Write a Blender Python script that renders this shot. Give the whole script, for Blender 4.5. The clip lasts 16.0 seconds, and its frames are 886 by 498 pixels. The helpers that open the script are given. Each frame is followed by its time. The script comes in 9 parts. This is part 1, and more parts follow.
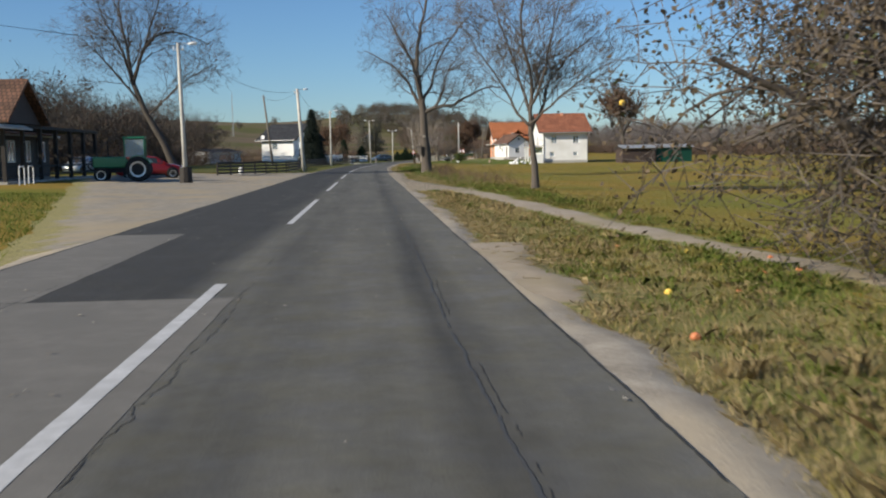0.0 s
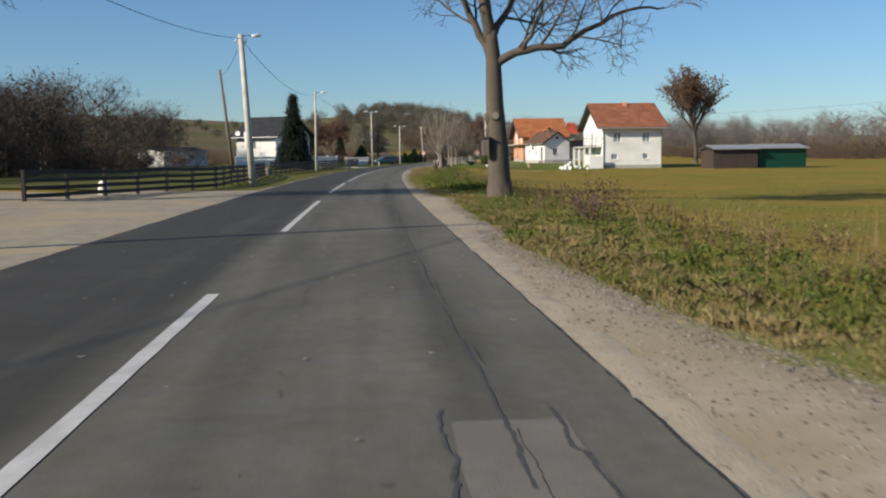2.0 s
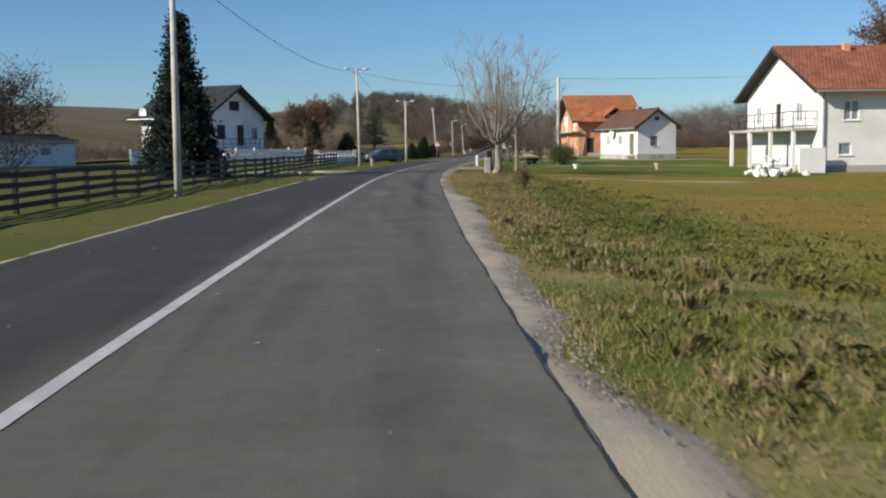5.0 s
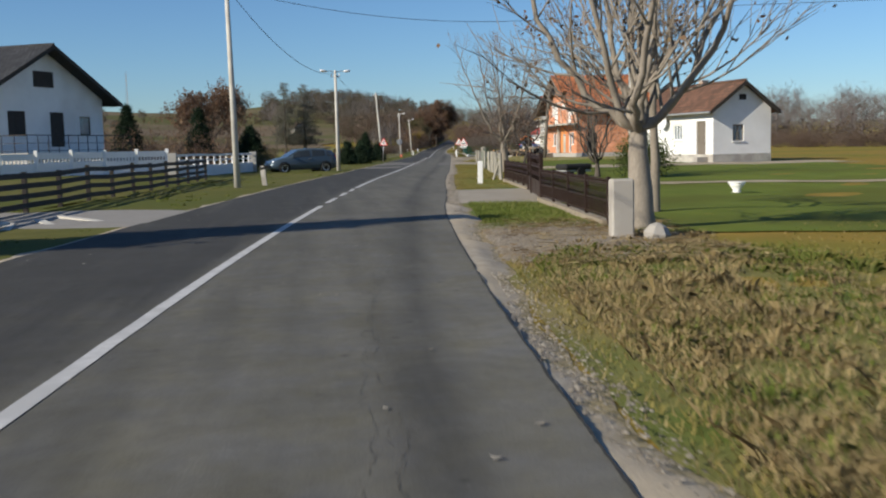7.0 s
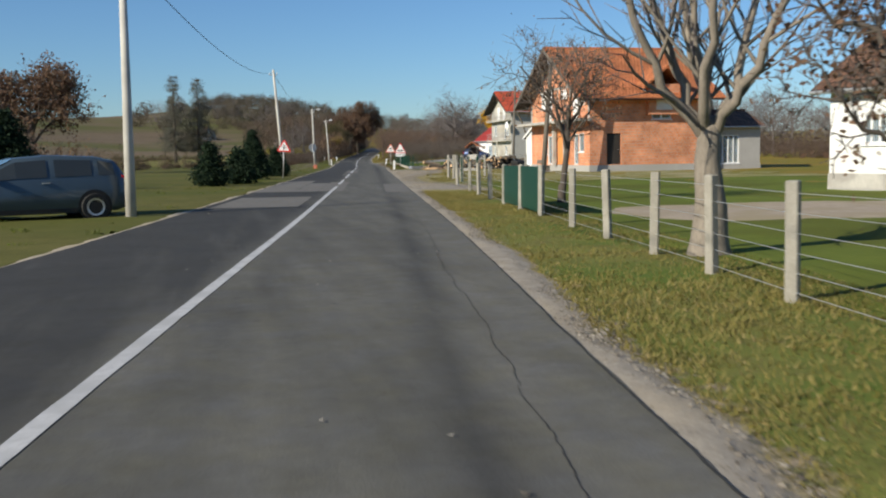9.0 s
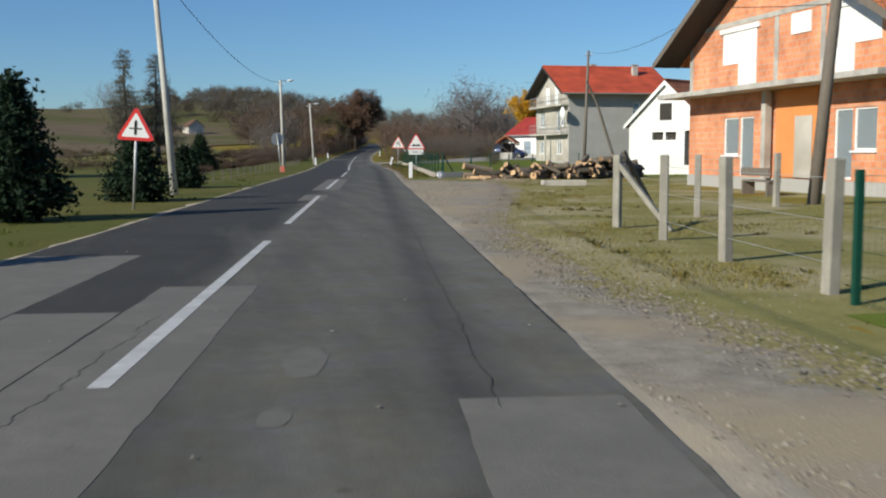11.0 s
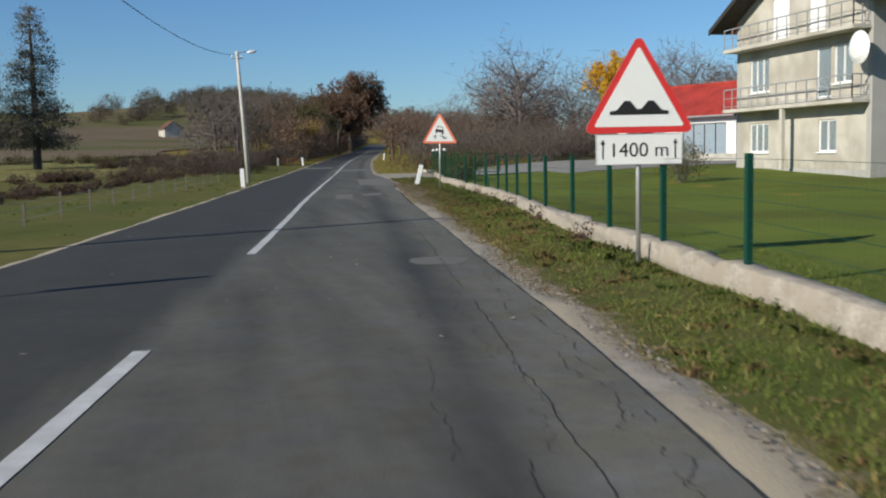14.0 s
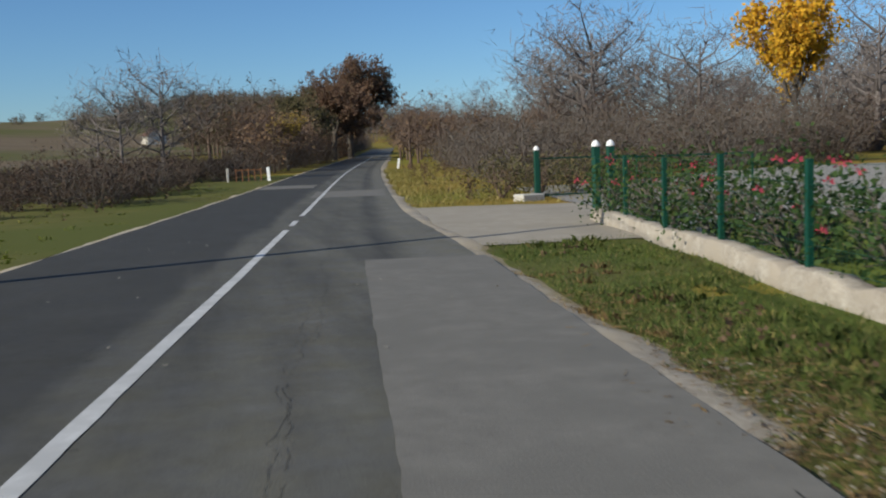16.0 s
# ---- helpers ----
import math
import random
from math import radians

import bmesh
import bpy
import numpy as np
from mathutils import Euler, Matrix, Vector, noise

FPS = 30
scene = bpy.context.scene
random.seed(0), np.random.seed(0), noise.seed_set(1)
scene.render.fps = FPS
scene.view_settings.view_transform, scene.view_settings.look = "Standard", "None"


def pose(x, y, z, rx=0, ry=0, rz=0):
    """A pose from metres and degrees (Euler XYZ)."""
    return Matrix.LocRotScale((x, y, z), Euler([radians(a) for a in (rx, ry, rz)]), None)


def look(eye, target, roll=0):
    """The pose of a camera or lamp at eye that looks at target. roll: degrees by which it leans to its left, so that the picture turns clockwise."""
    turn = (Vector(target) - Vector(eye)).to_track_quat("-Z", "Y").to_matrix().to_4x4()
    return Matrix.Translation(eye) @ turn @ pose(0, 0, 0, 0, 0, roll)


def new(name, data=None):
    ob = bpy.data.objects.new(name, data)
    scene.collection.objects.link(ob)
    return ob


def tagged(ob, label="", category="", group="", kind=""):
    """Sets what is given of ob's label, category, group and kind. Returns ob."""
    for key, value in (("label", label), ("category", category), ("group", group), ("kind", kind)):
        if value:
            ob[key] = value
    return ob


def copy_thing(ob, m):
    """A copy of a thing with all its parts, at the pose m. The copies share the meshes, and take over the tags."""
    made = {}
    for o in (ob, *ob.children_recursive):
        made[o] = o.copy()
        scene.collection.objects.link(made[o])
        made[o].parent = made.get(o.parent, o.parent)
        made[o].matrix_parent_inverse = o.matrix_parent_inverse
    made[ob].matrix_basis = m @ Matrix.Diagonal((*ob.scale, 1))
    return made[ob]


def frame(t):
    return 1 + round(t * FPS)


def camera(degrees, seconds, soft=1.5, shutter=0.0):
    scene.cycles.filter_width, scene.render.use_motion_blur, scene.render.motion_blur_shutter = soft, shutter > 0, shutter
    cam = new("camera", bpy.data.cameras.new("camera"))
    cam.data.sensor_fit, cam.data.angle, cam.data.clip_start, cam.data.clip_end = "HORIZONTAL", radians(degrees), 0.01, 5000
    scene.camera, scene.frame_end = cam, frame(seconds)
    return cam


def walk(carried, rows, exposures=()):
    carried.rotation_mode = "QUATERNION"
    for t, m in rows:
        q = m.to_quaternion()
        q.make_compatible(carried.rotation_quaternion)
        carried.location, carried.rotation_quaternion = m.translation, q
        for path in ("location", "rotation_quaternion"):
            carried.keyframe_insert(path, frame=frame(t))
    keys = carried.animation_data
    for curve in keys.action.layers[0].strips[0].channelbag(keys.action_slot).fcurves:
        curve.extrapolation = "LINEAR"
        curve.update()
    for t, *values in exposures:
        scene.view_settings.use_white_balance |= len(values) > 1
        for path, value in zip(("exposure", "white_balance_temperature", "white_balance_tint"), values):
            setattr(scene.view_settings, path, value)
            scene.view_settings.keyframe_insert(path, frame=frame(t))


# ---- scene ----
cam = camera(48.27, 16.0, soft=2.1, shutter=0.08)
# seconds, x, y, z, yaw, pitch, roll
ROWS = [
    (0.00, 3.810, -32.483, 1.277, -4.24, -5.49, -0.97),
    (0.50, 3.848, -22.828, 1.268, -4.10, -5.52, -0.89),
    (1.00, 3.852, -13.180, 1.276, -4.05, -5.32, -0.99),
    (1.50, 3.861, -3.554, 1.276, -4.13, -5.43, -0.63),
    (2.00, 3.802, 6.068, 1.286, -4.21, -5.39, -0.62),
    (2.50, 3.834, 15.737, 1.293, -4.42, -5.44, -0.86),
    (3.00, 3.881, 25.471, 1.274, -4.60, -5.57, -1.18),
    (3.50, 3.912, 35.206, 1.281, -4.63, -5.56, -1.19),
    (4.10, 4.115, 46.899, 1.279, -4.55, -5.62, -1.09),
    (4.75, 4.603, 59.568, 1.283, -4.31, -5.75, -0.83),
    (5.40, 5.232, 72.201, 1.287, -4.45, -5.89, -0.57),
    (6.00, 5.815, 83.798, 1.283, -5.37, -5.94, -0.46),
    (6.50, 6.180, 93.462, 1.297, -6.42, -5.92, -1.14),
    (7.00, 6.725, 103.054, 1.266, -7.80, -5.88, -1.31),
    (7.50, 7.499, 112.571, 1.287, -9.31, -5.69, -1.01),
    (8.00, 8.479, 122.034, 1.284, -10.61, -5.51, -1.08),
    (8.50, 9.576, 131.468, 1.261, -11.70, -5.46, -1.01),
    (9.10, 10.983, 142.849, 1.255, -12.68, -5.48, -0.91),
    (9.75, 12.780, 155.236, 1.263, -12.96, -5.54, -0.65),
    (10.40, 14.716, 167.629, 1.274, -12.81, -5.60, -0.39),
    (11.00, 16.500, 179.024, 1.277, -12.64, -5.62, -0.29),
    (11.50, 17.949, 188.490, 1.280, -12.75, -5.46, -0.45),
    (12.00, 19.403, 197.955, 1.271, -12.53, -5.57, -0.99),
    (12.50, 20.815, 207.411, 1.292, -12.54, -5.39, -0.48),
    (13.00, 22.209, 216.866, 1.287, -12.35, -5.65, -0.99),
    (13.50, 23.610, 226.340, 1.288, -12.41, -5.66, -1.04),
    (14.00, 25.010, 235.851, 1.269, -12.56, -5.54, -1.19),
    (14.50, 26.321, 245.381, 1.283, -12.79, -5.32, -1.25),
    (15.00, 27.591, 254.904, 1.283, -12.77, -5.31, -1.37),
    (15.50, 28.82, 264.65, 1.297, -12.77, -5.40, -1.58),
    (16.00, 30.18, 274.35, 1.294, -12.43, -5.25, -2.0),
]
walk(cam, [(t, pose(x, y, z, 90 + p, 0, w) @ pose(0, 0, 0, 0, 0, r)) for t, x, y, z, w, p, r in ROWS],
     exposures=((0.0, 0.30, 6700, 10), (1.0, 0.30, 7100, 10), (2.0, 0.28, 6950, 10), (3.5, 0.28, 6550, 10), (6.0, 0.24, 6650, 10), (8.5, 0.28, 6650, 9), (11.0, 0.14, 6400, 7), (13.0, 0.14, 6450, 8), (16.0, 0.17, 6450, 7)))

# ---- daylight ----
SUN_EL = radians(27.0)
SUN_AZ = radians(246.0)  # compass turn from +y towards +x at which the sun stands
world = bpy.data.worlds.new("world")
scene.world = world
world.use_nodes = True
wn = world.node_tree
sky = wn.nodes.new("ShaderNodeTexSky")
sky.sky_type = "NISHITA"
sky.sun_disc = False
sky.sun_elevation, sky.sun_rotation = SUN_EL, SUN_AZ
sky.air_density, sky.dust_density, sky.ozone_density = 1.0, 0.15, 5.2
bg = wn.nodes["Background"]
bg.inputs[1].default_value = 0.083
tint = wn.nodes.new("ShaderNodeMix")
tint.data_type, tint.blend_type = "RGBA", "MULTIPLY"
tint.inputs["Factor"].default_value = 1.0
tint.inputs["B"].default_value = (0.80, 0.97, 1.13, 1)
wn.links.new(sky.outputs[0], tint.inputs["A"])
wn.links.new(tint.outputs["Result"], bg.inputs[0])
sun_data = bpy.data.lights.new("sun", "SUN")
sun_data.energy, sun_data.angle, sun_data.color = 5.0, radians(0.53), (1.0, 0.925, 0.79)
sun = new("sun", sun_data)
to_sun = Vector((math.sin(SUN_AZ) * math.cos(SUN_EL), math.cos(SUN_AZ) * math.cos(SUN_EL), math.sin(SUN_EL)))
sun.matrix_world = look(to_sun * 50, (0, 0, 0))

# ---- materials ----
def surface(name, dark, light, scale=4.0, rough=0.8, bump=0.3, fine=60.0, metal=0.0, third=None, third_scale=0.4, spread=0.5,
            per_object=0.0, stretch=(1, 1, 1), spec=0.3, coat=0.0, local=False):
    """A noise-built surface: two scales of colour, a third for stains, fine bump."""
    m = bpy.data.materials.new(name)
    m.use_nodes = True
    nt = m.node_tree
    n, ln = nt.nodes, nt.links
    b = n["Principled BSDF"]
    co = n.new("ShaderNodeTexCoord") if local else n.new("ShaderNodeNewGeometry")
    src = co.outputs["Object"] if local else co.outputs["Position"]
    mp = n.new("ShaderNodeMapping")
    mp.inputs["Scale"].default_value = stretch
    ln.new(src, mp.inputs["Vector"])
    a = n.new("ShaderNodeTexNoise")
    a.inputs["Scale"].default_value, a.inputs["Detail"].default_value, a.inputs["Roughness"].default_value = scale, 6, 0.65
    ln.new(mp.outputs[0], a.inputs["Vector"])
    f = n.new("ShaderNodeTexNoise")
    f.inputs["Scale"].default_value, f.inputs["Detail"].default_value = fine, 4
    ln.new(mp.outputs[0], f.inputs["Vector"])
    mix0 = n.new("ShaderNodeMix")
    mix0.data_type = "FLOAT"
    mix0.inputs["Factor"].default_value = 0.4
    ln.new(a.outputs["Fac"], mix0.inputs["A"])
    ln.new(f.outputs["Fac"], mix0.inputs["B"])
    ramp = n.new("ShaderNodeValToRGB")
    ramp.color_ramp.elements[0].position, ramp.color_ramp.elements[1].position = 0.5 - spread / 2, 0.5 + spread / 2
    ramp.color_ramp.elements[0].color, ramp.color_ramp.elements[1].color = (*dark, 1), (*light, 1)
    ln.new(mix0.outputs["Result"], ramp.inputs["Fac"])
    colour = ramp.outputs["Color"]
    if third:
        t = n.new("ShaderNodeTexNoise")
        t.inputs["Scale"].default_value, t.inputs["Detail"].default_value = third_scale, 5
        ln.new(mp.outputs[0], t.inputs["Vector"])
        tr = n.new("ShaderNodeValToRGB")
        tr.color_ramp.elements[0].position, tr.color_ramp.elements[1].position = 0.45, 0.62
        ln.new(t.outputs["Fac"], tr.inputs["Fac"])
        mx = n.new("ShaderNodeMix")
        mx.data_type = "RGBA"
        ln.new(tr.outputs["Color"], mx.inputs["Factor"])
        ln.new(colour, mx.inputs["A"])
        mx.inputs["B"].default_value = (*third, 1)
        colour = mx.outputs["Result"]
    if per_object:
        oi = n.new("ShaderNodeObjectInfo")
        hs = n.new("ShaderNodeHueSaturation")
        mr = n.new("ShaderNodeMapRange")
        mr.inputs["To Min"].default_value, mr.inputs["To Max"].default_value = 1 - per_object, 1 + per_object
        ln.new(oi.outputs["Random"], mr.inputs["Value"])
        ln.new(mr.outputs[0], hs.inputs["Value"])
        ln.new(colour, hs.inputs["Color"])
        colour = hs.outputs["Color"]
    ln.new(colour, b.inputs["Base Color"])
    b.inputs["Roughness"].default_value, b.inputs["Metallic"].default_value = rough, metal
    b.inputs["Specular IOR Level"].default_value = spec
    b.inputs["Coat Weight"].default_value = coat
    if bump:
        bp = n.new("ShaderNodeBump")
        bp.inputs["Strength"].default_value, bp.inputs["Distance"].default_value = bump, 0.02
        ln.new(mix0.outputs["Result"], bp.inputs["Height"])
        ln.new(bp.outputs[0], b.inputs["Normal"])
    return m


def leafy(name, dark, light, third=None):
    """Blades and leaves: colour varies from piece to piece, with some light let through."""
    m = bpy.data.materials.new(name)
    m.use_nodes = True
    nt = m.node_tree
    n, ln = nt.nodes, nt.links
    b = n["Principled BSDF"]
    g = n.new("ShaderNodeNewGeometry")
    ramp = n.new("ShaderNodeValToRGB")
    ramp.color_ramp.elements[0].color, ramp.color_ramp.elements[1].color = (*dark, 1), (*light, 1)
    if third:
        e = ramp.color_ramp.elements.new(0.85)
        e.color = (*light, 1)
        ramp.color_ramp.elements[2].color = (*third, 1)
    ln.new(g.outputs["Random Per Island"], ramp.inputs["Fac"])
    ln.new(ramp.outputs[0], b.inputs["Base Color"])
    b.inputs["Roughness"].default_value, b.inputs["Specular IOR Level"].default_value = 0.75, 0.15
    tr = n.new("ShaderNodeBsdfTranslucent")
    ln.new(ramp.outputs[0], tr.inputs["Color"])
    mx = n.new("ShaderNodeMixShader")
    mx.inputs[0].default_value = 0.25
    ln.new(b.outputs[0], mx.inputs[1])
    ln.new(tr.outputs[0], mx.inputs[2])
    ln.new(mx.outputs[0], n["Material Output"].inputs["Surface"])
    return m


def courses(name, brick_a, brick_b, mortar, width, height, joint=0.012, bump=0.5, rough=0.85, offset=0.5, stain=None):
    """Bricks, blocks or roof tiles too small to build: in the surface's own plane, by its object coordinates."""
    m = surface(name + "_ground", brick_a, brick_b, 8, rough, 0.2)
    m.name = name
    nt = m.node_tree
    n, ln = nt.nodes, nt.links
    b = n["Principled BSDF"]
    uv = n.new("ShaderNodeUVMap")
    uv.uv_map = "flat"
    t = n.new("ShaderNodeTexBrick")
    t.offset = offset
    t.inputs["Scale"].default_value = 1.0
    t.inputs["Brick Width"].default_value, t.inputs["Row Height"].default_value = width, height
    t.inputs["Mortar Size"].default_value, t.inputs["Mortar Smooth"].default_value = joint, 0.3
    t.inputs["Color1"].default_value, t.inputs["Color2"].default_value = (*brick_a, 1), (*brick_b, 1)
    t.inputs["Mortar"].default_value = (*mortar, 1)
    ln.new(uv.outputs[0], t.inputs["Vector"])
    no = n.new("ShaderNodeTexNoise")
    no.inputs["Scale"].default_value, no.inputs["Detail"].default_value = 0.9, 6
    geo = n.new("ShaderNodeNewGeometry")
    ln.new(geo.outputs["Position"], no.inputs["Vector"])
    hs = n.new("ShaderNodeHueSaturation")
    mr = n.new("ShaderNodeMapRange")
    mr.inputs["From Min"].default_value, mr.inputs["From Max"].default_value = 0.3, 0.7
    mr.inputs["To Min"].default_value, mr.inputs["To Max"].default_value = 0.75, 1.25
    ln.new(no.outputs["Fac"], mr.inputs["Value"])
    ln.new(mr.outputs[0], hs.inputs["Value"])
    ln.new(t.outputs["Color"], hs.inputs["Color"])
    ln.new(hs.outputs[0], b.inputs["Base Color"])
    bp = n.new("ShaderNodeBump")
    bp.inputs["Strength"].default_value, bp.inputs["Distance"].default_value = bump, 0.03
    bp.invert = True
    ln.new(t.outputs["Fac"], bp.inputs["Height"])
    ln.new(bp.outputs[0], b.inputs["Normal"])
    return m


def glassy(name, tint=(0.6, 0.7, 0.75), through_it=0.7):
    m = bpy.data.materials.new(name)
    m.use_nodes = True
    b = m.node_tree.nodes["Principled BSDF"]
    b.inputs["Base Color"].default_value = (*tint, 1)
    b.inputs["Roughness"].default_value = 0.04
    b.inputs["Transmission Weight"].default_value = through_it
    return m


def asphalt(name, worn, darkest, tone=1.0):
    """Rolled asphalt: speckled stone, soft blotches, long wheel-worn streaks and small tar spots. "edge" tells how dark
    it is.
    """
    m = bpy.data.materials.new(name)
    m.use_nodes = True
    n, ln = m.node_tree.nodes, m.node_tree.links
    b = n["Principled BSDF"]
    geo = n.new("ShaderNodeNewGeometry")

    def clouds(scale, detail, rough, stretch=(1, 1, 1)):
        mp, t = n.new("ShaderNodeMapping"), n.new("ShaderNodeTexNoise")
        mp.inputs["Scale"].default_value = stretch
        t.inputs["Scale"].default_value, t.inputs["Detail"].default_value, t.inputs["Roughness"].default_value = scale, detail, rough
        ln.new(geo.outputs["Position"], mp.inputs["Vector"])
        ln.new(mp.outputs[0], t.inputs["Vector"])
        return t.outputs["Fac"]

    def ranged(value, low, high, a, c):
        r = n.new("ShaderNodeMapRange")
        for key, v in (("From Min", low), ("From Max", high), ("To Min", a), ("To Max", c)):
            r.inputs[key].default_value = v
        ln.new(value, r.inputs["Value"])
        return r.outputs[0]

    def times(a, c):
        k = n.new("ShaderNodeMath")
        k.operation = "MULTIPLY"
        ln.new(a, k.inputs[0])
        ln.new(c, k.inputs[1])
        return k.outputs[0]

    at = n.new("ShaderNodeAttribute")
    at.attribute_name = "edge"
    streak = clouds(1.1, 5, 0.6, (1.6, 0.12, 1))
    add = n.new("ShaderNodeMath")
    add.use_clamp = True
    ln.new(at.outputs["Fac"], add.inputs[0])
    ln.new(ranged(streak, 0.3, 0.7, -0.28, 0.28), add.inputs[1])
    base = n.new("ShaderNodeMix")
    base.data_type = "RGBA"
    base.inputs["A"].default_value, base.inputs["B"].default_value = (*worn, 1), (*darkest, 1)
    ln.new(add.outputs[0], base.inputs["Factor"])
    speck = clouds(95, 3, 0.7)
    value = times(ranged(clouds(0.9, 6, 0.62), 0.3, 0.7, 0.86, 1.14), ranged(clouds(7, 4, 0.6), 0.3, 0.7, 0.9, 1.1))
    value = times(value, ranged(speck, 0.3, 0.7, 0.66, 1.34))
    spots = n.new("ShaderNodeTexVoronoi")
    spots.inputs["Scale"].default_value = 1.7
    ln.new(geo.outputs["Position"], spots.inputs["Vector"])
    value = times(value, ranged(spots.outputs["Distance"], 0.03, 0.075, 0.62, 1.0))
    hs = n.new("ShaderNodeHueSaturation")
    ln.new(value, hs.inputs["Value"])
    ln.new(ranged(clouds(2.3, 4, 0.6), 0.3, 0.7, 0.4, 1.7), hs.inputs["Saturation"])
    ln.new(base.outputs["Result"], hs.inputs["Color"])
    ln.new(hs.outputs[0], b.inputs["Base Color"])
    b.inputs["Roughness"].default_value, b.inputs["Specular IOR Level"].default_value = 0.85, 0.24
    bp = n.new("ShaderNodeBump")
    bp.inputs["Strength"].default_value, bp.inputs["Distance"].default_value = 0.35, 0.012
    ln.new(speck, bp.inputs["Height"])
    ln.new(bp.outputs[0], b.inputs["Normal"])
    return m


ASPHALT = asphalt("asphalt", (0.131, 0.126, 0.107), (0.048, 0.047, 0.0432))
ASPHALT_OLD = surface("asphalt_worn", (0.115, 0.109, 0.096), (0.195, 0.184, 0.162), 4.0, 0.9, 0.35, 75, third=(0.14, 0.133, 0.117), third_scale=1.2, spread=0.42)
ASPHALT_NEW = surface("asphalt_fresh", (0.045, 0.047, 0.048), (0.08, 0.081, 0.081), 5.0, 0.78, 0.5, 150)
ASPHALT_DUSTY = surface("asphalt_dusty", (0.105, 0.10, 0.088), (0.165, 0.157, 0.138), 6.0, 0.9, 0.35, 75, spread=0.5)
LINE_PAINT = surface("road_paint", (0.34, 0.34, 0.33), (0.66, 0.66, 0.65), 9, 0.7, 0.4, 120, third=(0.42, 0.42, 0.41), third_scale=2.2)
GRAVEL = surface("gravel", (0.14, 0.122, 0.095), (0.40, 0.355, 0.285), 3.0, 0.95, 0.6, 60, third=(0.33, 0.27, 0.18), third_scale=0.45, spread=0.42)
DIRT = surface("dirt", (0.235, 0.188, 0.132), (0.46, 0.385, 0.295), 2.6, 0.95, 0.5, 60, third=(0.31, 0.255, 0.165), third_scale=0.6)
CONCRETE_SLAB = surface("concrete_slab", (0.235, 0.205, 0.16), (0.39, 0.35, 0.285), 2.5, 0.9, 0.4, 70, third=(0.285, 0.252, 0.2), third_scale=0.7)
CONCRETE = surface("concrete", (0.36, 0.34, 0.30), (0.56, 0.54, 0.49), 5, 0.9, 0.4, 70, third=(0.33, 0.31, 0.28), third_scale=1.2)
ROUGH_WALL = surface("rough_cast_wall", (0.20, 0.165, 0.125), (0.49, 0.445, 0.375), 4, 0.95, 1.0, 30, third=(0.34, 0.295, 0.235), third_scale=1.8, spread=0.4)
PAVED_YARD = surface("yard_asphalt", (0.19, 0.18, 0.165), (0.29, 0.275, 0.25), 3, 0.9, 0.4, 90)
MEADOW = surface("meadow", (0.14, 0.12, 0.022), (0.335, 0.21, 0.048), 0.8, 0.95, 0.7, 16, third=(0.165, 0.158, 0.028), third_scale=0.09, spread=0.45, spec=0.08)
VERGE = surface("verge", (0.125, 0.105, 0.04), (0.17, 0.20, 0.045), 1.6, 0.95, 0.8, 26, third=(0.10, 0.14, 0.028), third_scale=0.5, spread=0.35, spec=0.08)
LAWN = surface("lawn", (0.07, 0.105, 0.017), (0.17, 0.20, 0.036), 0.7, 0.95, 0.7, 40, third=(0.10, 0.115, 0.022), third_scale=0.22, spec=0.08)
FIELD = surface("field", (0.105, 0.078, 0.05), (0.20, 0.155, 0.10), 0.05, 0.95, 0.5, 2, third=(0.10, 0.10, 0.036), third_scale=0.012, spec=0.08)
POST_CONCRETE = surface("post_concrete", (0.22, 0.205, 0.17), (0.40, 0.375, 0.32), 6, 0.9, 0.4, 60, third=(0.25, 0.235, 0.2), third_scale=2.0)
WHITE_WALL = surface("white_plaster", (0.72, 0.72, 0.70), (0.84, 0.84, 0.82), 1.2, 0.9, 0.15, 60, third=(0.68, 0.67, 0.64), third_scale=0.35)
CREAM_WALL = surface("cream_plaster", (0.43, 0.40, 0.345), (0.58, 0.55, 0.485), 1.2, 0.9, 0.2, 60, third=(0.37, 0.34, 0.285), third_scale=0.5)
GREY_RENDER = surface("grey_render", (0.32, 0.31, 0.29), (0.45, 0.435, 0.41), 1.0, 0.92, 0.25, 40, third=(0.36, 0.35, 0.32), third_scale=0.3)
BROWN_WALL = surface("dark_timber_wall", (0.035, 0.025, 0.022), (0.08, 0.058, 0.05), 3, 0.7, 0.3, 30, stretch=(1, 1, 0.15))
WHITE_PAINT = surface("white_paint", (0.74, 0.74, 0.73), (0.84, 0.84, 0.83), 3, 0.5, 0.05, 60)
DARK_TIMBER = surface("dark_timber", (0.022, 0.019, 0.017), (0.055, 0.047, 0.04), 6, 0.75, 0.35, 60)
BROWN_METAL = surface("brown_metal", (0.03, 0.018, 0.014), (0.06, 0.036, 0.028), 8, 0.45, 0.1, 60, metal=0.3)
GREEN_METAL = surface("green_metal", (0.007, 0.05, 0.034), (0.012, 0.075, 0.05), 8, 0.4, 0.05, 60, metal=0.2)
GALV = surface("galvanised", (0.38, 0.39, 0.39), (0.55, 0.55, 0.54), 9, 0.5, 0.1, 60, metal=0.6)
POLE_CONCRETE = surface("pole_concrete", (0.44, 0.42, 0.37), (0.62, 0.60, 0.54), 6, 0.85, 0.25, 50, third=(0.42, 0.40, 0.36), third_scale=1.5)
POLE_WOOD = surface("pole_wood", (0.10, 0.085, 0.07), (0.22, 0.19, 0.155), 8, 0.85, 0.5, 40, stretch=(1, 1, 0.1))
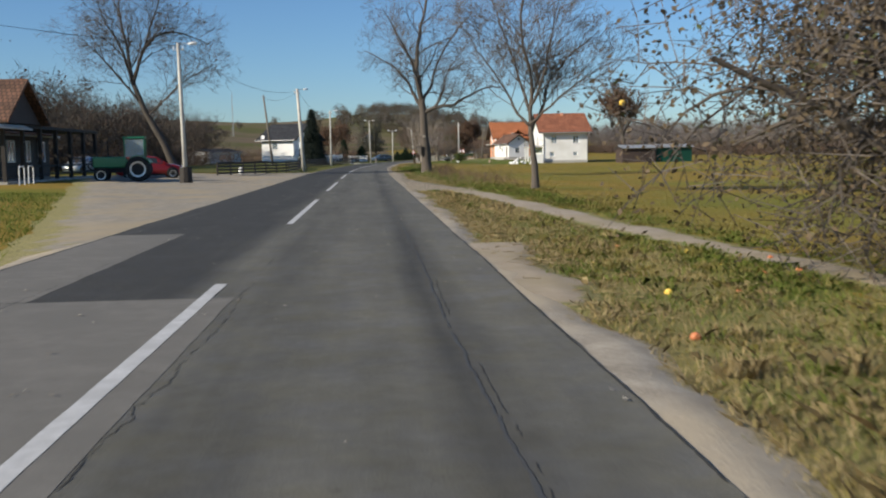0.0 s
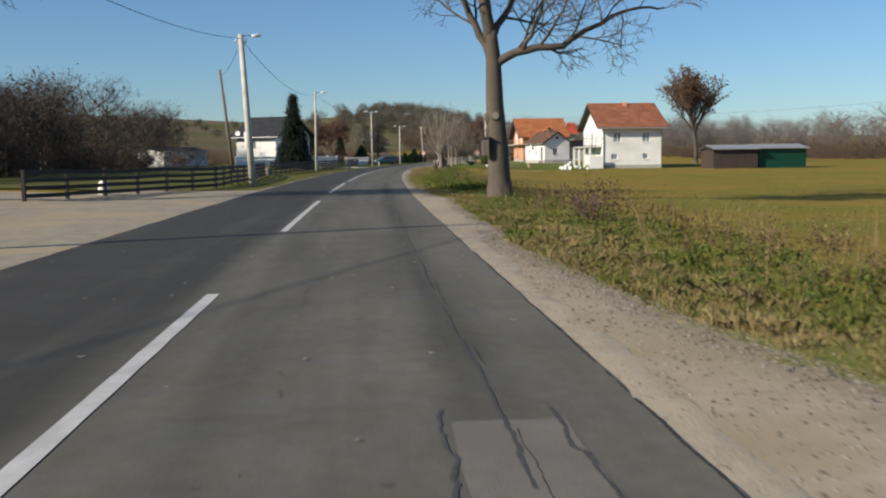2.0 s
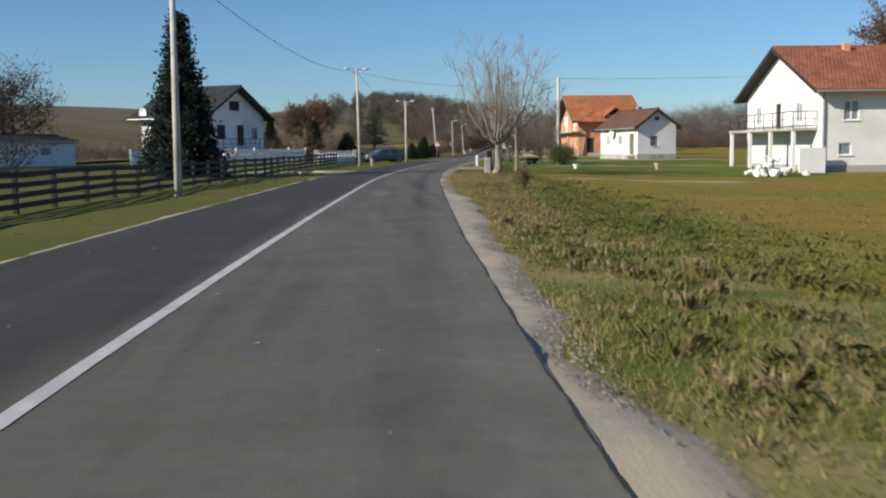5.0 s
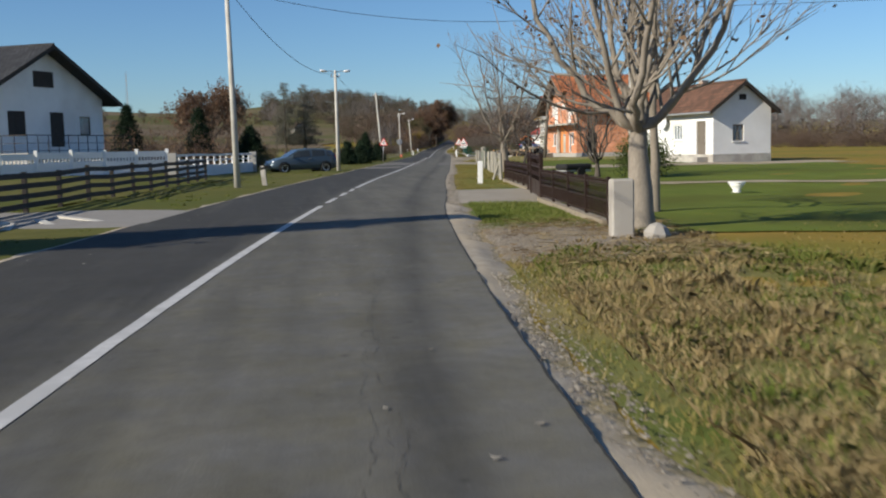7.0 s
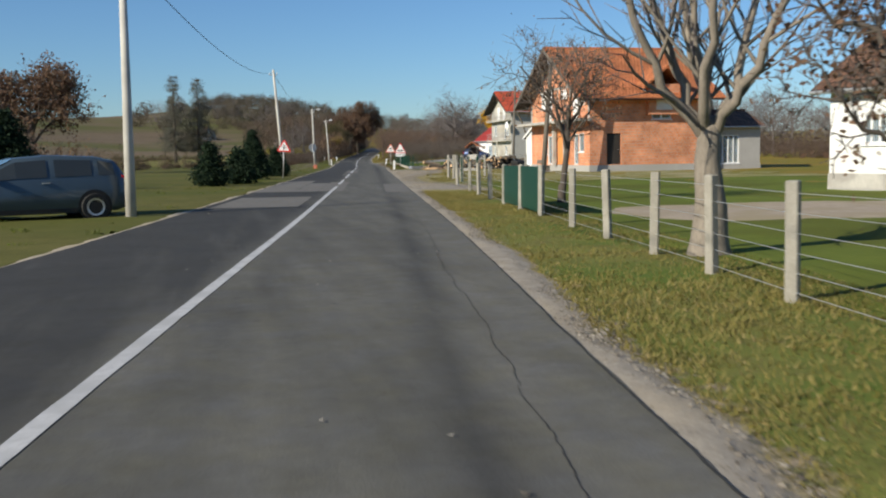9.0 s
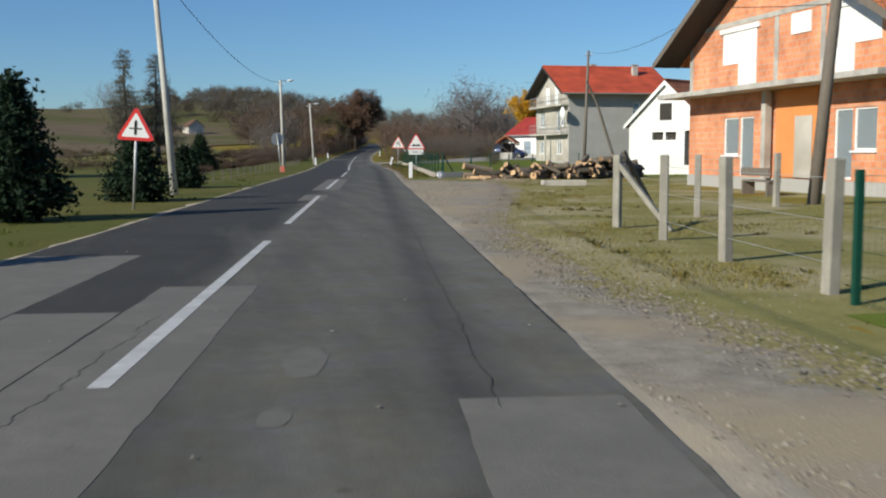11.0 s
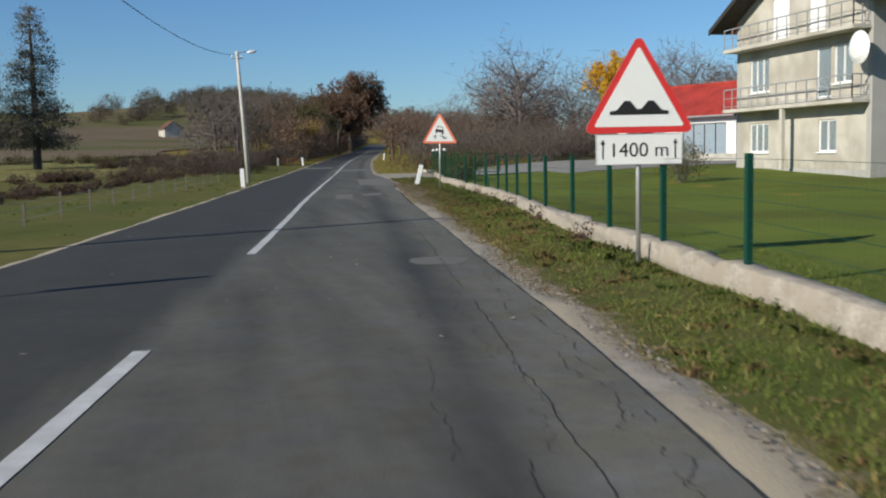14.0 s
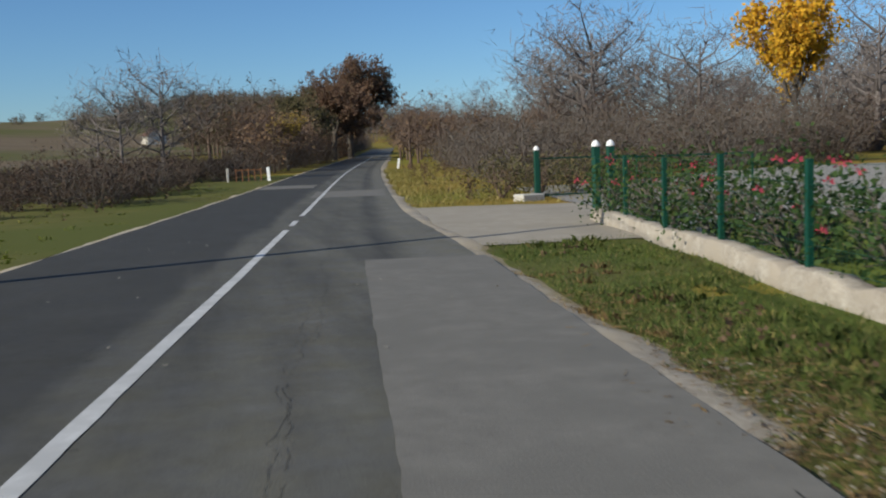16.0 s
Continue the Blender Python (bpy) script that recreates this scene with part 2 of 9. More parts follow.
BARK = surface("bark", (0.05, 0.042, 0.035), (0.13, 0.11, 0.09), 7, 0.95, 0.8, 40, stretch=(1, 1, 0.35))
BARK_PALE = surface("bark_pale", (0.13, 0.11, 0.087), (0.31, 0.27, 0.22), 6, 0.95, 0.7, 40, stretch=(1, 1, 0.35))
TWIG = surface("twig", (0.085, 0.07, 0.06), (0.16, 0.138, 0.118), 3, 0.95, 0, 40)
TWIG_RED = surface("twig_reddish", (0.085, 0.058, 0.045), (0.17, 0.12, 0.095), 3, 0.95, 0, 40)
# greyer and paler than the other twigs: distance haze put into the colour
TWIG_HAZED = surface("twig_haze_tint", (0.115, 0.098, 0.092), (0.205, 0.178, 0.166), 3, 0.95, 0, 40)
GLASS = glassy("window_glass")
GLASS_DARK = glassy("car_glass", (0.05, 0.06, 0.065), 0.3)
BLACK = surface("black_rubber", (0.012, 0.012, 0.012), (0.03, 0.03, 0.03), 8, 0.7, 0.1, 60)
ROOF_TILE = courses("roof_tile", (0.30, 0.105, 0.055), (0.42, 0.165, 0.085), (0.13, 0.05, 0.03), 0.24, 0.34, 0.03, 0.9)
ROOF_TILE_BROWN = courses("roof_tile_brown", (0.12, 0.068, 0.045), (0.22, 0.11, 0.068), (0.055, 0.035, 0.025), 0.24, 0.34, 0.03, 0.9)
ROOF_TILE_ORANGE = courses("roof_tile_orange", (0.46, 0.15, 0.06), (0.58, 0.21, 0.085), (0.2, 0.07, 0.03), 0.24, 0.34, 0.03, 0.9)
ROOF_VERMILION = courses("roof_sheet_vermilion", (0.50, 0.085, 0.035), (0.56, 0.10, 0.042), (0.32, 0.05, 0.025), 0.22, 0.35, 0.02, 0.6, rough=0.5, offset=0.0)
ROOF_RED = courses("roof_sheet_red", (0.33, 0.038, 0.026), (0.39, 0.048, 0.031), (0.21, 0.025, 0.018), 0.22, 0.35, 0.02, 0.6, rough=0.5, offset=0.0)
ROOF_DARK = courses("roof_slate_dark", (0.028, 0.03, 0.034), (0.05, 0.052, 0.056), (0.012, 0.012, 0.014), 0.3, 0.3, 0.02, 0.8)
BRICK = courses("hollow_brick", (0.60, 0.215, 0.10), (0.72, 0.30, 0.15), (0.48, 0.36, 0.28), 0.25, 0.20, 0.014, 0.5)


def fading(name, base, dark, light, scale=1.6, low=0.40, high=0.62):
    """A copy of a ground surface that another one breaks into, in patches, towards a sheet's edge."""
    m = base.copy()
    m.name = name
    n, ln = m.node_tree.nodes, m.node_tree.links
    b = n["Principled BSDF"]
    under = b.inputs["Base Color"].links[0].from_socket
    geo, at = n.new("ShaderNodeNewGeometry"), n.new("ShaderNodeAttribute")
    at.attribute_name = "edge"
    no = n.new("ShaderNodeTexNoise")
    no.inputs["Scale"].default_value, no.inputs["Detail"].default_value, no.inputs["Roughness"].default_value = scale, 8, 0.72
    ln.new(geo.outputs["Position"], no.inputs["Vector"])
    spread = n.new("ShaderNodeMath")
    spread.operation = "MULTIPLY_ADD"
    spread.inputs[1].default_value, spread.inputs[2].default_value = 2.2, -1.1
    ln.new(no.outputs["Fac"], spread.inputs[0])
    add = n.new("ShaderNodeMath")
    ln.new(at.outputs["Fac"], add.inputs[0])
    ln.new(spread.outputs[0], add.inputs[1])
    mr = n.new("ShaderNodeMapRange")
    mr.inputs["From Min"].default_value, mr.inputs["From Max"].default_value = low, high
    ln.new(add.outputs[0], mr.inputs["Value"])
    fine = n.new("ShaderNodeTexNoise")
    fine.inputs["Scale"].default_value, fine.inputs["Detail"].default_value = 22, 5
    ln.new(geo.outputs["Position"], fine.inputs["Vector"])
    ramp = n.new("ShaderNodeValToRGB")
    ramp.color_ramp.elements[0].position, ramp.color_ramp.elements[1].position = 0.35, 0.65
    ramp.color_ramp.elements[0].color, ramp.color_ramp.elements[1].color = (*dark, 1), (*light, 1)
    ln.new(fine.outputs["Fac"], ramp.inputs["Fac"])
    mx = n.new("ShaderNodeMix")
    mx.data_type = "RGBA"
    ln.new(mr.outputs[0], mx.inputs["Factor"])
    ln.new(under, mx.inputs["A"])
    ln.new(ramp.outputs["Color"], mx.inputs["B"])
    ln.new(mx.outputs["Result"], b.inputs["Base Color"])
    return m


BARK_ROAD = surface("bark_weathered", (0.055, 0.046, 0.039), (0.155, 0.13, 0.107), 5, 0.95, 1.0, 36, third=(0.095, 0.08, 0.065), third_scale=1.6, stretch=(1, 1, 0.35))
BARK_LIGHT = surface("bark_light", (0.16, 0.138, 0.11), (0.34, 0.30, 0.25), 6, 0.95, 0.7, 40, stretch=(1, 1, 0.35))
VERGE_DRY = fading("verge_dry", surface("verge_soil", (0.15, 0.125, 0.05), (0.29, 0.245, 0.10), 2.2, 0.95, 0.9, 24, third=(0.10, 0.13, 0.028), third_scale=0.5, spread=0.4, spec=0.08), (0.13, 0.13, 0.024), (0.29, 0.215, 0.05), 1.2)
PASTURE = surface("pasture", (0.07, 0.075, 0.02), (0.16, 0.145, 0.046), 1.0, 0.95, 0.7, 18, third=(0.09, 0.10, 0.025), third_scale=0.12, spread=0.45, spec=0.08)
GRAVEL_EDGE = fading("gravel_overgrown", GRAVEL, (0.15, 0.135, 0.05), (0.36, 0.31, 0.12))
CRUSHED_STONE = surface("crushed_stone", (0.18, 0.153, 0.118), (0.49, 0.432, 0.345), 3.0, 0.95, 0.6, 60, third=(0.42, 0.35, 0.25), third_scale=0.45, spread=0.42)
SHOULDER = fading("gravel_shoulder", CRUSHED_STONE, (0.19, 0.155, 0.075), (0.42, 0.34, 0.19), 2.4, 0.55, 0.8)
DIRT_EDGE = fading("dirt_overgrown", DIRT, (0.13, 0.125, 0.045), (0.30, 0.27, 0.10))
LITTER_SOIL = fading("litter_soil", surface("litter_ground", (0.09, 0.065, 0.045), (0.26, 0.205, 0.145), 5.0, 0.95, 1.0, 40, third=(0.15, 0.125, 0.07), third_scale=1.4, spread=0.4, spec=0.08), (0.11, 0.12, 0.04), (0.24, 0.21, 0.08))
LOT = surface("lot_grass", (0.145, 0.138, 0.045), (0.285, 0.265, 0.105), 1.3, 0.95, 0.9, 26, third=(0.33, 0.29, 0.17), third_scale=0.4, spread=0.42, spec=0.08)
LITTER_STONY = fading("litter_stony", surface("stony_earth", (0.15, 0.12, 0.085), (0.40, 0.345, 0.27), 7.0, 0.95, 1.0, 46, third=(0.25, 0.195, 0.125), third_scale=1.1, spread=0.42, spec=0.1), (0.16, 0.12, 0.055), (0.36, 0.27, 0.13), 2.0)
KERB_STAINED = surface("kerb_stained", (0.17, 0.14, 0.10), (0.36, 0.31, 0.24), 5, 0.95, 0.6, 60, third=(0.24, 0.2, 0.145), third_scale=1.4)
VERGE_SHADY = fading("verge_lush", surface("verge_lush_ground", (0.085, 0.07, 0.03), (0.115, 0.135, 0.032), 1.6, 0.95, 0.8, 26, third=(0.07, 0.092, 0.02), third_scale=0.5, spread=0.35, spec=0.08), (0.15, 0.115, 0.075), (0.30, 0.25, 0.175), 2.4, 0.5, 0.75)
VERGE_EDGE = fading("verge_bare", VERGE, (0.17, 0.13, 0.09), (0.34, 0.28, 0.20), 2.4, 0.5, 0.75)

# ---- mesh building ----
class Shape:
    """Collects faces for one mesh."""

    def __init__(self):
        self.v, self.f = [], []

    def add(self, verts, faces):
        k = len(self.v)
        self.v += [tuple(p) for p in verts]
        self.f += [tuple(i + k for i in q) for q in faces]
        return self

    def box(self, x0, y0, z0, x1, y1, z1):
        return self.add([(x0, y0, z0), (x1, y0, z0), (x1, y1, z0), (x0, y1, z0), (x0, y0, z1), (x1, y0, z1), (x1, y1, z1), (x0, y1, z1)],
                        [(0, 3, 2, 1), (4, 5, 6, 7), (0, 1, 5, 4), (1, 2, 6, 5), (2, 3, 7, 6), (3, 0, 4, 7)])

    def bar(self, p, q, w, h, up=(0, 0, 1)):
        """A square bar from p to q."""
        p, q = Vector(p), Vector(q)
        d = (q - p).normalized()
        s = d.cross(Vector(up))
        s = (s if s.length > 1e-4 else d.cross(Vector((0, 1, 0)))).normalized()
        u = s.cross(d)
        c = [(-1, -1), (1, -1), (1, 1), (-1, 1)]
        vs = [e + s * a * w / 2 + u * b * h / 2 for e in (p, q) for a, b in c]
        return self.add(vs, [(0, 3, 2, 1), (4, 5, 6, 7), (0, 1, 5, 4), (1, 2, 6, 5), (2, 3, 7, 6), (3, 0, 4, 7)])

    def tube(self, pts, radii, n=8, cap=True):
        """A tapering tube along points."""
        pts = [Vector(p) for p in pts]
        rings = []
        for i, p in enumerate(pts):
            d = (pts[min(i + 1, len(pts) - 1)] - pts[max(i - 1, 0)]).normalized()
            s = d.orthogonal().normalized() if i == 0 else (s - d * s.dot(d)).normalized()
            t = d.cross(s)
            rings.append([p + (s * math.cos(a) + t * math.sin(a)) * radii[i] for a in (2 * math.pi * k / n for k in range(n))])
        fs = [(i * n + k, i * n + (k + 1) % n, (i + 1) * n + (k + 1) % n, (i + 1) * n + k) for i in range(len(pts) - 1) for k in range(n)]
        if cap:
            fs += [tuple(range(n))[::-1], tuple(range((len(pts) - 1) * n, len(pts) * n))]
        return self.add([v for r in rings for v in r], fs)

    def lathe(self, profile, n=16, centre=(0, 0, 0), axis="z"):
        """Turned shape: (radius, height) pairs."""
        vs = []
        for r, h in profile:
            for k in range(n):
                a = 2 * math.pi * k / n
                p = (r * math.cos(a), r * math.sin(a), h)
                p = p if axis == "z" else ((h, p[0], p[1]) if axis == "x" else (p[0], h, p[1]))
                vs.append(tuple(p[i] + centre[i] for i in range(3)))
        m = len(profile)
        fs = [(i * n + k, i * n + (k + 1) % n, (i + 1) * n + (k + 1) % n, (i + 1) * n + k) for i in range(m - 1) for k in range(n)]
        return self.add(vs, fs + [tuple(range(n))[::-1], tuple(range((m - 1) * n, m * n))])

    def slab(self, outline, a0, a1, axis="y"):
        """A flat outline, given in two coordinates, made thick along the third axis."""
        def place(p, a):
            return {"x": (a, p[0], p[1]), "y": (p[0], a, p[1]), "z": (p[0], p[1], a)}[axis]
        k = len(outline)
        vs = [place(p, a0) for p in outline] + [place(p, a1) for p in outline]
        return self.add(vs, [tuple(range(k)), tuple(range(2 * k - 1, k - 1, -1))] + [(i + k, (i + 1) % k + k, (i + 1) % k, i) for i in range(k)])

    def lattice_solid(self, xs, zs, full, y0, y1):
        """One connected plate made of the cells of a grid for which full(i, k) holds, in x and z, thick along y."""
        seen, vs, fs = {}, [], []

        def v(i, k, s):
            if (i, k, s) not in seen:
                seen[i, k, s] = len(vs)
                vs.append((xs[i], (y0, y1)[s], zs[k]))
            return seen[i, k, s]
        n, m = len(xs) - 1, len(zs) - 1
        on = [[0 <= i < n and 0 <= k < m and full(i, k) for k in range(-1, m + 1)] for i in range(-1, n + 1)]
        for i in range(n):
            for k in range(m):
                if not on[i + 1][k + 1]:
                    continue
                fs += [(v(i, k, 0), v(i + 1, k, 0), v(i + 1, k + 1, 0), v(i, k + 1, 0)), (v(i, k, 1), v(i, k + 1, 1), v(i + 1, k + 1, 1), v(i + 1, k, 1))]
                for di, dk, a, b in ((-1, 0, (0, 0), (0, 1)), (1, 0, (1, 1), (1, 0)), (0, -1, (1, 0), (0, 0)), (0, 1, (0, 1), (1, 1))):
                    if not on[i + 1 + di][k + 1 + dk]:
                        p, q = (i + a[0], k + a[1]), (i + b[0], k + b[1])
                        fs.append((v(*p, 0), v(*q, 0), v(*q, 1), v(*p, 1)))
        return self.add(vs, fs)

    def moved(self, m):
        self.v = [tuple(m @ Vector(p)) for p in self.v]
        return self

    def mesh(self, name, bevel=0.0, smooth=False, flat=False):
        me = bpy.data.meshes.new(name)
        me.from_pydata(self.v, [], self.f)
        bm = bmesh.new()
        bm.from_mesh(me)
        bmesh.ops.recalc_face_normals(bm, faces=bm.faces)
        if bevel:
            bmesh.ops.bevel(bm, geom=bm.edges, offset=bevel, segments=1, affect="EDGES", clamp_overlap=True)
        if smooth:
            for q in bm.faces:
                q.smooth = True
        if flat:
            uv = bm.loops.layers.uv.new("flat")
            for q in bm.faces:
                nrm = q.normal
                u = Vector((-nrm.y, nrm.x, 0))
                u = u.normalized() if u.length > 0.05 else Vector((1, 0, 0))
                w = nrm.cross(u)
                for lp in q.loops:
                    lp[uv].uv = (lp.vert.co.dot(u), lp.vert.co.dot(w))
        bm.to_mesh(me)
        bm.free()
        return me


def quick_mesh(name, verts, faces):
    """A mesh out of number arrays, all faces with the same count of corners."""
    verts, faces = np.asarray(verts, np.float32), np.asarray(faces, np.int32)
    me = bpy.data.meshes.new(name)
    me.vertices.add(len(verts))
    me.vertices.foreach_set("co", verts.ravel())
    k = faces.shape[1]
    me.loops.add(faces.size)
    me.loops.foreach_set("vertex_index", faces.ravel())
    me.polygons.add(len(faces))
    me.polygons.foreach_set("loop_start", np.arange(0, faces.size, k, dtype=np.int32))
    me.update(calc_edges=True)
    return me


def part(name, shape, material, parent=None, label="", bevel=0.0, smooth=False, flat=False, at=None):
    """One mesh object, under a thing or part."""
    me = shape if isinstance(shape, bpy.types.Mesh) else shape.mesh(name, bevel, smooth, flat)
    if not me.materials:
        me.materials.append(material)
    ob = new(name, me)
    if parent:
        ob.parent = parent
    if at is not None:
        ob.matrix_basis = at
    if label:
        ob["label"] = label
    return ob


def thing(name, m, label, category, group="", kind=""):
    """The Empty at the base of a thing made of parts."""
    ob = new(name)
    ob.empty_display_size = 0.2
    ob.matrix_basis = m
    return tagged(ob, label, category, group, kind)


def facing(x, y, z, heading):
    """A pose whose local +x looks along heading, in degrees from +y towards +x, so that +y is to its left."""
    return pose(x, y, z, 0, 0, 90 - heading)


# ---- the road's line and the lie of the land ----
KNOT_Y = [-400, -80, -24, 8, 44.6, 68, 91.2, 111.2, 138.5, 162, 186.5, 216.7, 252.2, 268.0, 282.2, 312, 345, 422, 551, 700, 1600]
KNOT_X = [2.3, 2.3, 2.3, 2.31, 2.42, 3.0, 4.15, 5.5, 8.76, 12.4, 16.1, 20.57, 25.79, 27.78, 29.48, 33.5, 38.45, 52.0, 75.4, 101.5, 262]


def hermite(y, ky, kx):
    ky, kx = np.asarray(ky, float), np.asarray(kx, float)
    y = np.clip(np.asarray(y, float), ky[0], ky[-1])
    s = np.gradient(kx, ky)
    i = np.clip(np.searchsorted(ky, y) - 1, 0, len(ky) - 2)
    h = ky[i + 1] - ky[i]
    u = (y - ky[i]) / h
    return ((2 * u**3 - 3 * u**2 + 1) * kx[i] + (u**3 - 2 * u**2 + u) * h * s[i] + (3 * u**2 - 2 * u**3) * kx[i + 1] + (u**3 - u**2) * h * s[i + 1])


def centre_x(y):
    return hermite(y, KNOT_Y, KNOT_X)


def smoothstep(a, b, v):
    u = np.clip((np.asarray(v, float) - a) / (b - a), 0, 1)
    return u * u * (3 - 2 * u)


def road_z(y):
    return hermite(y, [-400, -300, 200, 240, 260, 280, 300, 345, 422, 560, 760, 1600], [0, 0, 0, 0, 0, 0, 0.05, 0.5, 1.8, 5.0, 8.0, 9.0])


def wavy(x, y):
    """Gentle uneven ground."""
    return 0.5 * np.sin(x * 0.9 + 1.3 * np.sin(y * 0.53)) + 0.3 * np.sin(y * 1.3 + x * 0.4) + 0.2 * np.sin(x * 2.9 - y * 2.1)


def ground_z(x, y):
    x, y = np.asarray(x, float), np.asarray(y, float)
    d = x - centre_x(y)
    z = road_z(y) - 0.05 * smoothstep(1.5, 2.9, np.abs(d)) - 0.03
    z = z + 0.035 * wavy(x, y) * smoothstep(3.6, 5.5, np.abs(d))
    low = 1 - smoothstep(110, 150, y)
    z = z - 0.38 * smoothstep(4.5, 18, d) * low
    z = z + 0.45 * smoothstep(8, 20, d) * smoothstep(262, 285, y) * (1 - smoothstep(340, 420, y))
    z = z + 0.2 * smoothstep(6, 14, -d) * (1 - smoothstep(180, 260, y))
    left_hill = smoothstep(70, 420, -d) * 25 + smoothstep(350, 1000, -d) * 12
    right_rise = smoothstep(300, 1000, d) * 10
    ahead = smoothstep(500, 1200, y) * 10
    far_hill = 25 * smoothstep(640, 1080, y) * np.exp(-(((x - 35) / 105) ** 2))
    return z + left_hill + right_rise + ahead + far_hill


def gz(x, y):
    return float(ground_z(x, y))


def grid_mesh(name, xs, ys, lift=0.0):
    """xs: offsets from the road's line."""
    yy, dd = np.meshgrid(ys, xs, indexing="ij")
    xx = centre_x(yy) + dd
    zz = ground_z(xx, yy) + lift
    n, k = yy.shape
    idx = np.arange(n * k).reshape(n, k)
    f = np.stack([idx[:-1, :-1], idx[:-1, 1:], idx[1:, 1:], idx[1:, :-1]], -1).reshape(-1, 4)
    me = quick_mesh(name, np.stack([xx, yy, zz], -1).reshape(-1, 3), f)
    me.polygons.foreach_set("use_smooth", np.ones(len(f), bool))
    return me


def steps(*runs):
    out = []
    for a, b, s in runs:
        out += list(np.arange(a, b, s))
    return np.array(out + [runs[-1][1]])


side = steps((3, 12, 0.6), (12, 60, 3), (60, 460, 10), (460, 1400, 60))
offsets = np.concatenate([-side[::-1], [-2, 0, 2], side])
along = steps((-400, -60, 20), (-60, 320, 1.6), (320, 460, 4), (460, 1500, 16))
ground = part("ground", grid_mesh("ground", offsets, along), MEADOW)
tagged(ground, "mown autumn meadow of green and yellowed grass", "ground", kind="structure")


def ribbon(name, y0, y1, left, right, lift, material, label, category, kind="structure", step=0.5, across=4, flat_on=None, fade=None, centre=None, ends=0.0):
    """A sheet along the road between two offsets, each a number or a function of y."""
    ys = np.linspace(y0, y1, max(2, int((y1 - y0) / step) + 1))
    lo = np.array([left(v) if callable(left) else left for v in ys])
    hi = np.array([right(v) if callable(right) else right for v in ys])
    u = np.linspace(0, 1, across + 1)
    dd = lo[:, None] + (hi - lo)[:, None] * u
    yy = np.repeat(ys[:, None], across + 1, 1)
    slope = np.gradient(centre_x(ys), ys)[:, None]
    norm = np.sqrt(1 + slope**2)
    xx, yv = centre_x(yy) + dd / norm, yy - dd * slope / norm
    zz = (road_z(yy) - 0.012 * np.abs(dd) * 0 if flat_on else ground_z(xx, yv)) + lift
    if fade:
        # the sheet runs out into the ground at its overgrown edges
        near = np.maximum(*[np.clip(1 - gap / width, 0, 1) if width else 0 * dd for width, gap in ((fade[0], dd - lo[:, None]), (fade[1], hi[:, None] - dd))])
        if ends:
            near = np.maximum(near, np.clip(1 - np.minimum(yy - y0, y1 - yy) / ends, 0, 1))
        zz = zz - (lift - 0.004) * near
    n, k = yy.shape
    idx = np.arange(n * k).reshape(n, k)
    f = np.stack([idx[:-1, :-1], idx[:-1, 1:], idx[1:, 1:], idx[1:, :-1]], -1).reshape(-1, 4)
    me = quick_mesh(name, np.stack([xx, yv, zz], -1).reshape(-1, 3), f)
    if fade or centre:
        edge = np.zeros(dd.shape)
        if fade:
            for width, gap in ((fade[0], dd - lo[:, None]), (fade[1], hi[:, None] - dd)):
                if width:
                    edge = np.maximum(edge, np.clip(1 - gap / width, 0, 1))
            if ends:
                edge = np.maximum(edge, np.clip(1 - np.minimum(yy - y0, y1 - yy) / ends, 0, 1))
        else:
            edge = centre(yy, dd)
        me.attributes.new("edge", "FLOAT", "POINT").data.foreach_set("value", edge.astype(np.float32).ravel())
    ob = part(name, me, material)
    return tagged(ob, label, category, kind=kind)


def rough_edge(base, amount, seed, scale=1.0):
    def edge(y):
        return base + amount * (noise.noise((y * 0.35 * scale, seed, 0)) + 0.6 * noise.noise((y * 1.3 * scale, seed, 5)) + 0.35 * noise.noise((y * 4.1, seed, 9)))
    return edge


def along_road(y, d, lift=0.0):
    """The place at an offset from the road's line, at right angles to it."""
    s = float(centre_x(y + 0.5) - centre_x(y - 0.5))
    n = math.hypot(1, s)
    return Vector((float(centre_x(y)) + d / n, y - d * s / n, float(road_z(y)) + lift))


def heading_at(y):
    return math.degrees(math.atan(float(centre_x(y + 0.5) - centre_x(y - 0.5))))


# ---- road ----
def right_edge(y):
    return 2.88 - 0.12 * float(smoothstep(45, 80, y)) + 0.1 * float(smoothstep(130, 190, y)) + 0.16 * float(smoothstep(122, 132, y) - smoothstep(150, 180, y)) + 0.14 * float(smoothstep(225, 250, y)) - 0.12 * float(smoothstep(240, 250, y) - smoothstep(262, 270, y)) - 0.14 * float(smoothstep(286, 300, y)) + 0.3 * float(smoothstep(271, 279, y) - smoothstep(287, 300, y))


def stain_and_vignette(y, d):
    """How dark the asphalt is across the road: wheel and binder bands, and a left lane darkened further for lens
    vignette.
    """
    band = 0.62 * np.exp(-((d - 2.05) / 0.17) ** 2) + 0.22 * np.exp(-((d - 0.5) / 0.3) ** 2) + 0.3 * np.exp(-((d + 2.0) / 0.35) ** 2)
    # left lane's darker tone and lens vignette, both put into the colour
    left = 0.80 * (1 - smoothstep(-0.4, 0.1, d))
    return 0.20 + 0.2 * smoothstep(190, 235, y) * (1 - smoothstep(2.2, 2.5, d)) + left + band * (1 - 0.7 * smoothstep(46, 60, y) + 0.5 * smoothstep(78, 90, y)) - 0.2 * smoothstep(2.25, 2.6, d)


def line_shift(y):
    """The painted line wanders off the middle where the left lane widens."""
    return float(np.interp(y, [262, 268, 275, 280, 286, 300], [0, 0.05, 0.17, 0.25, 0.35, 0.45]))


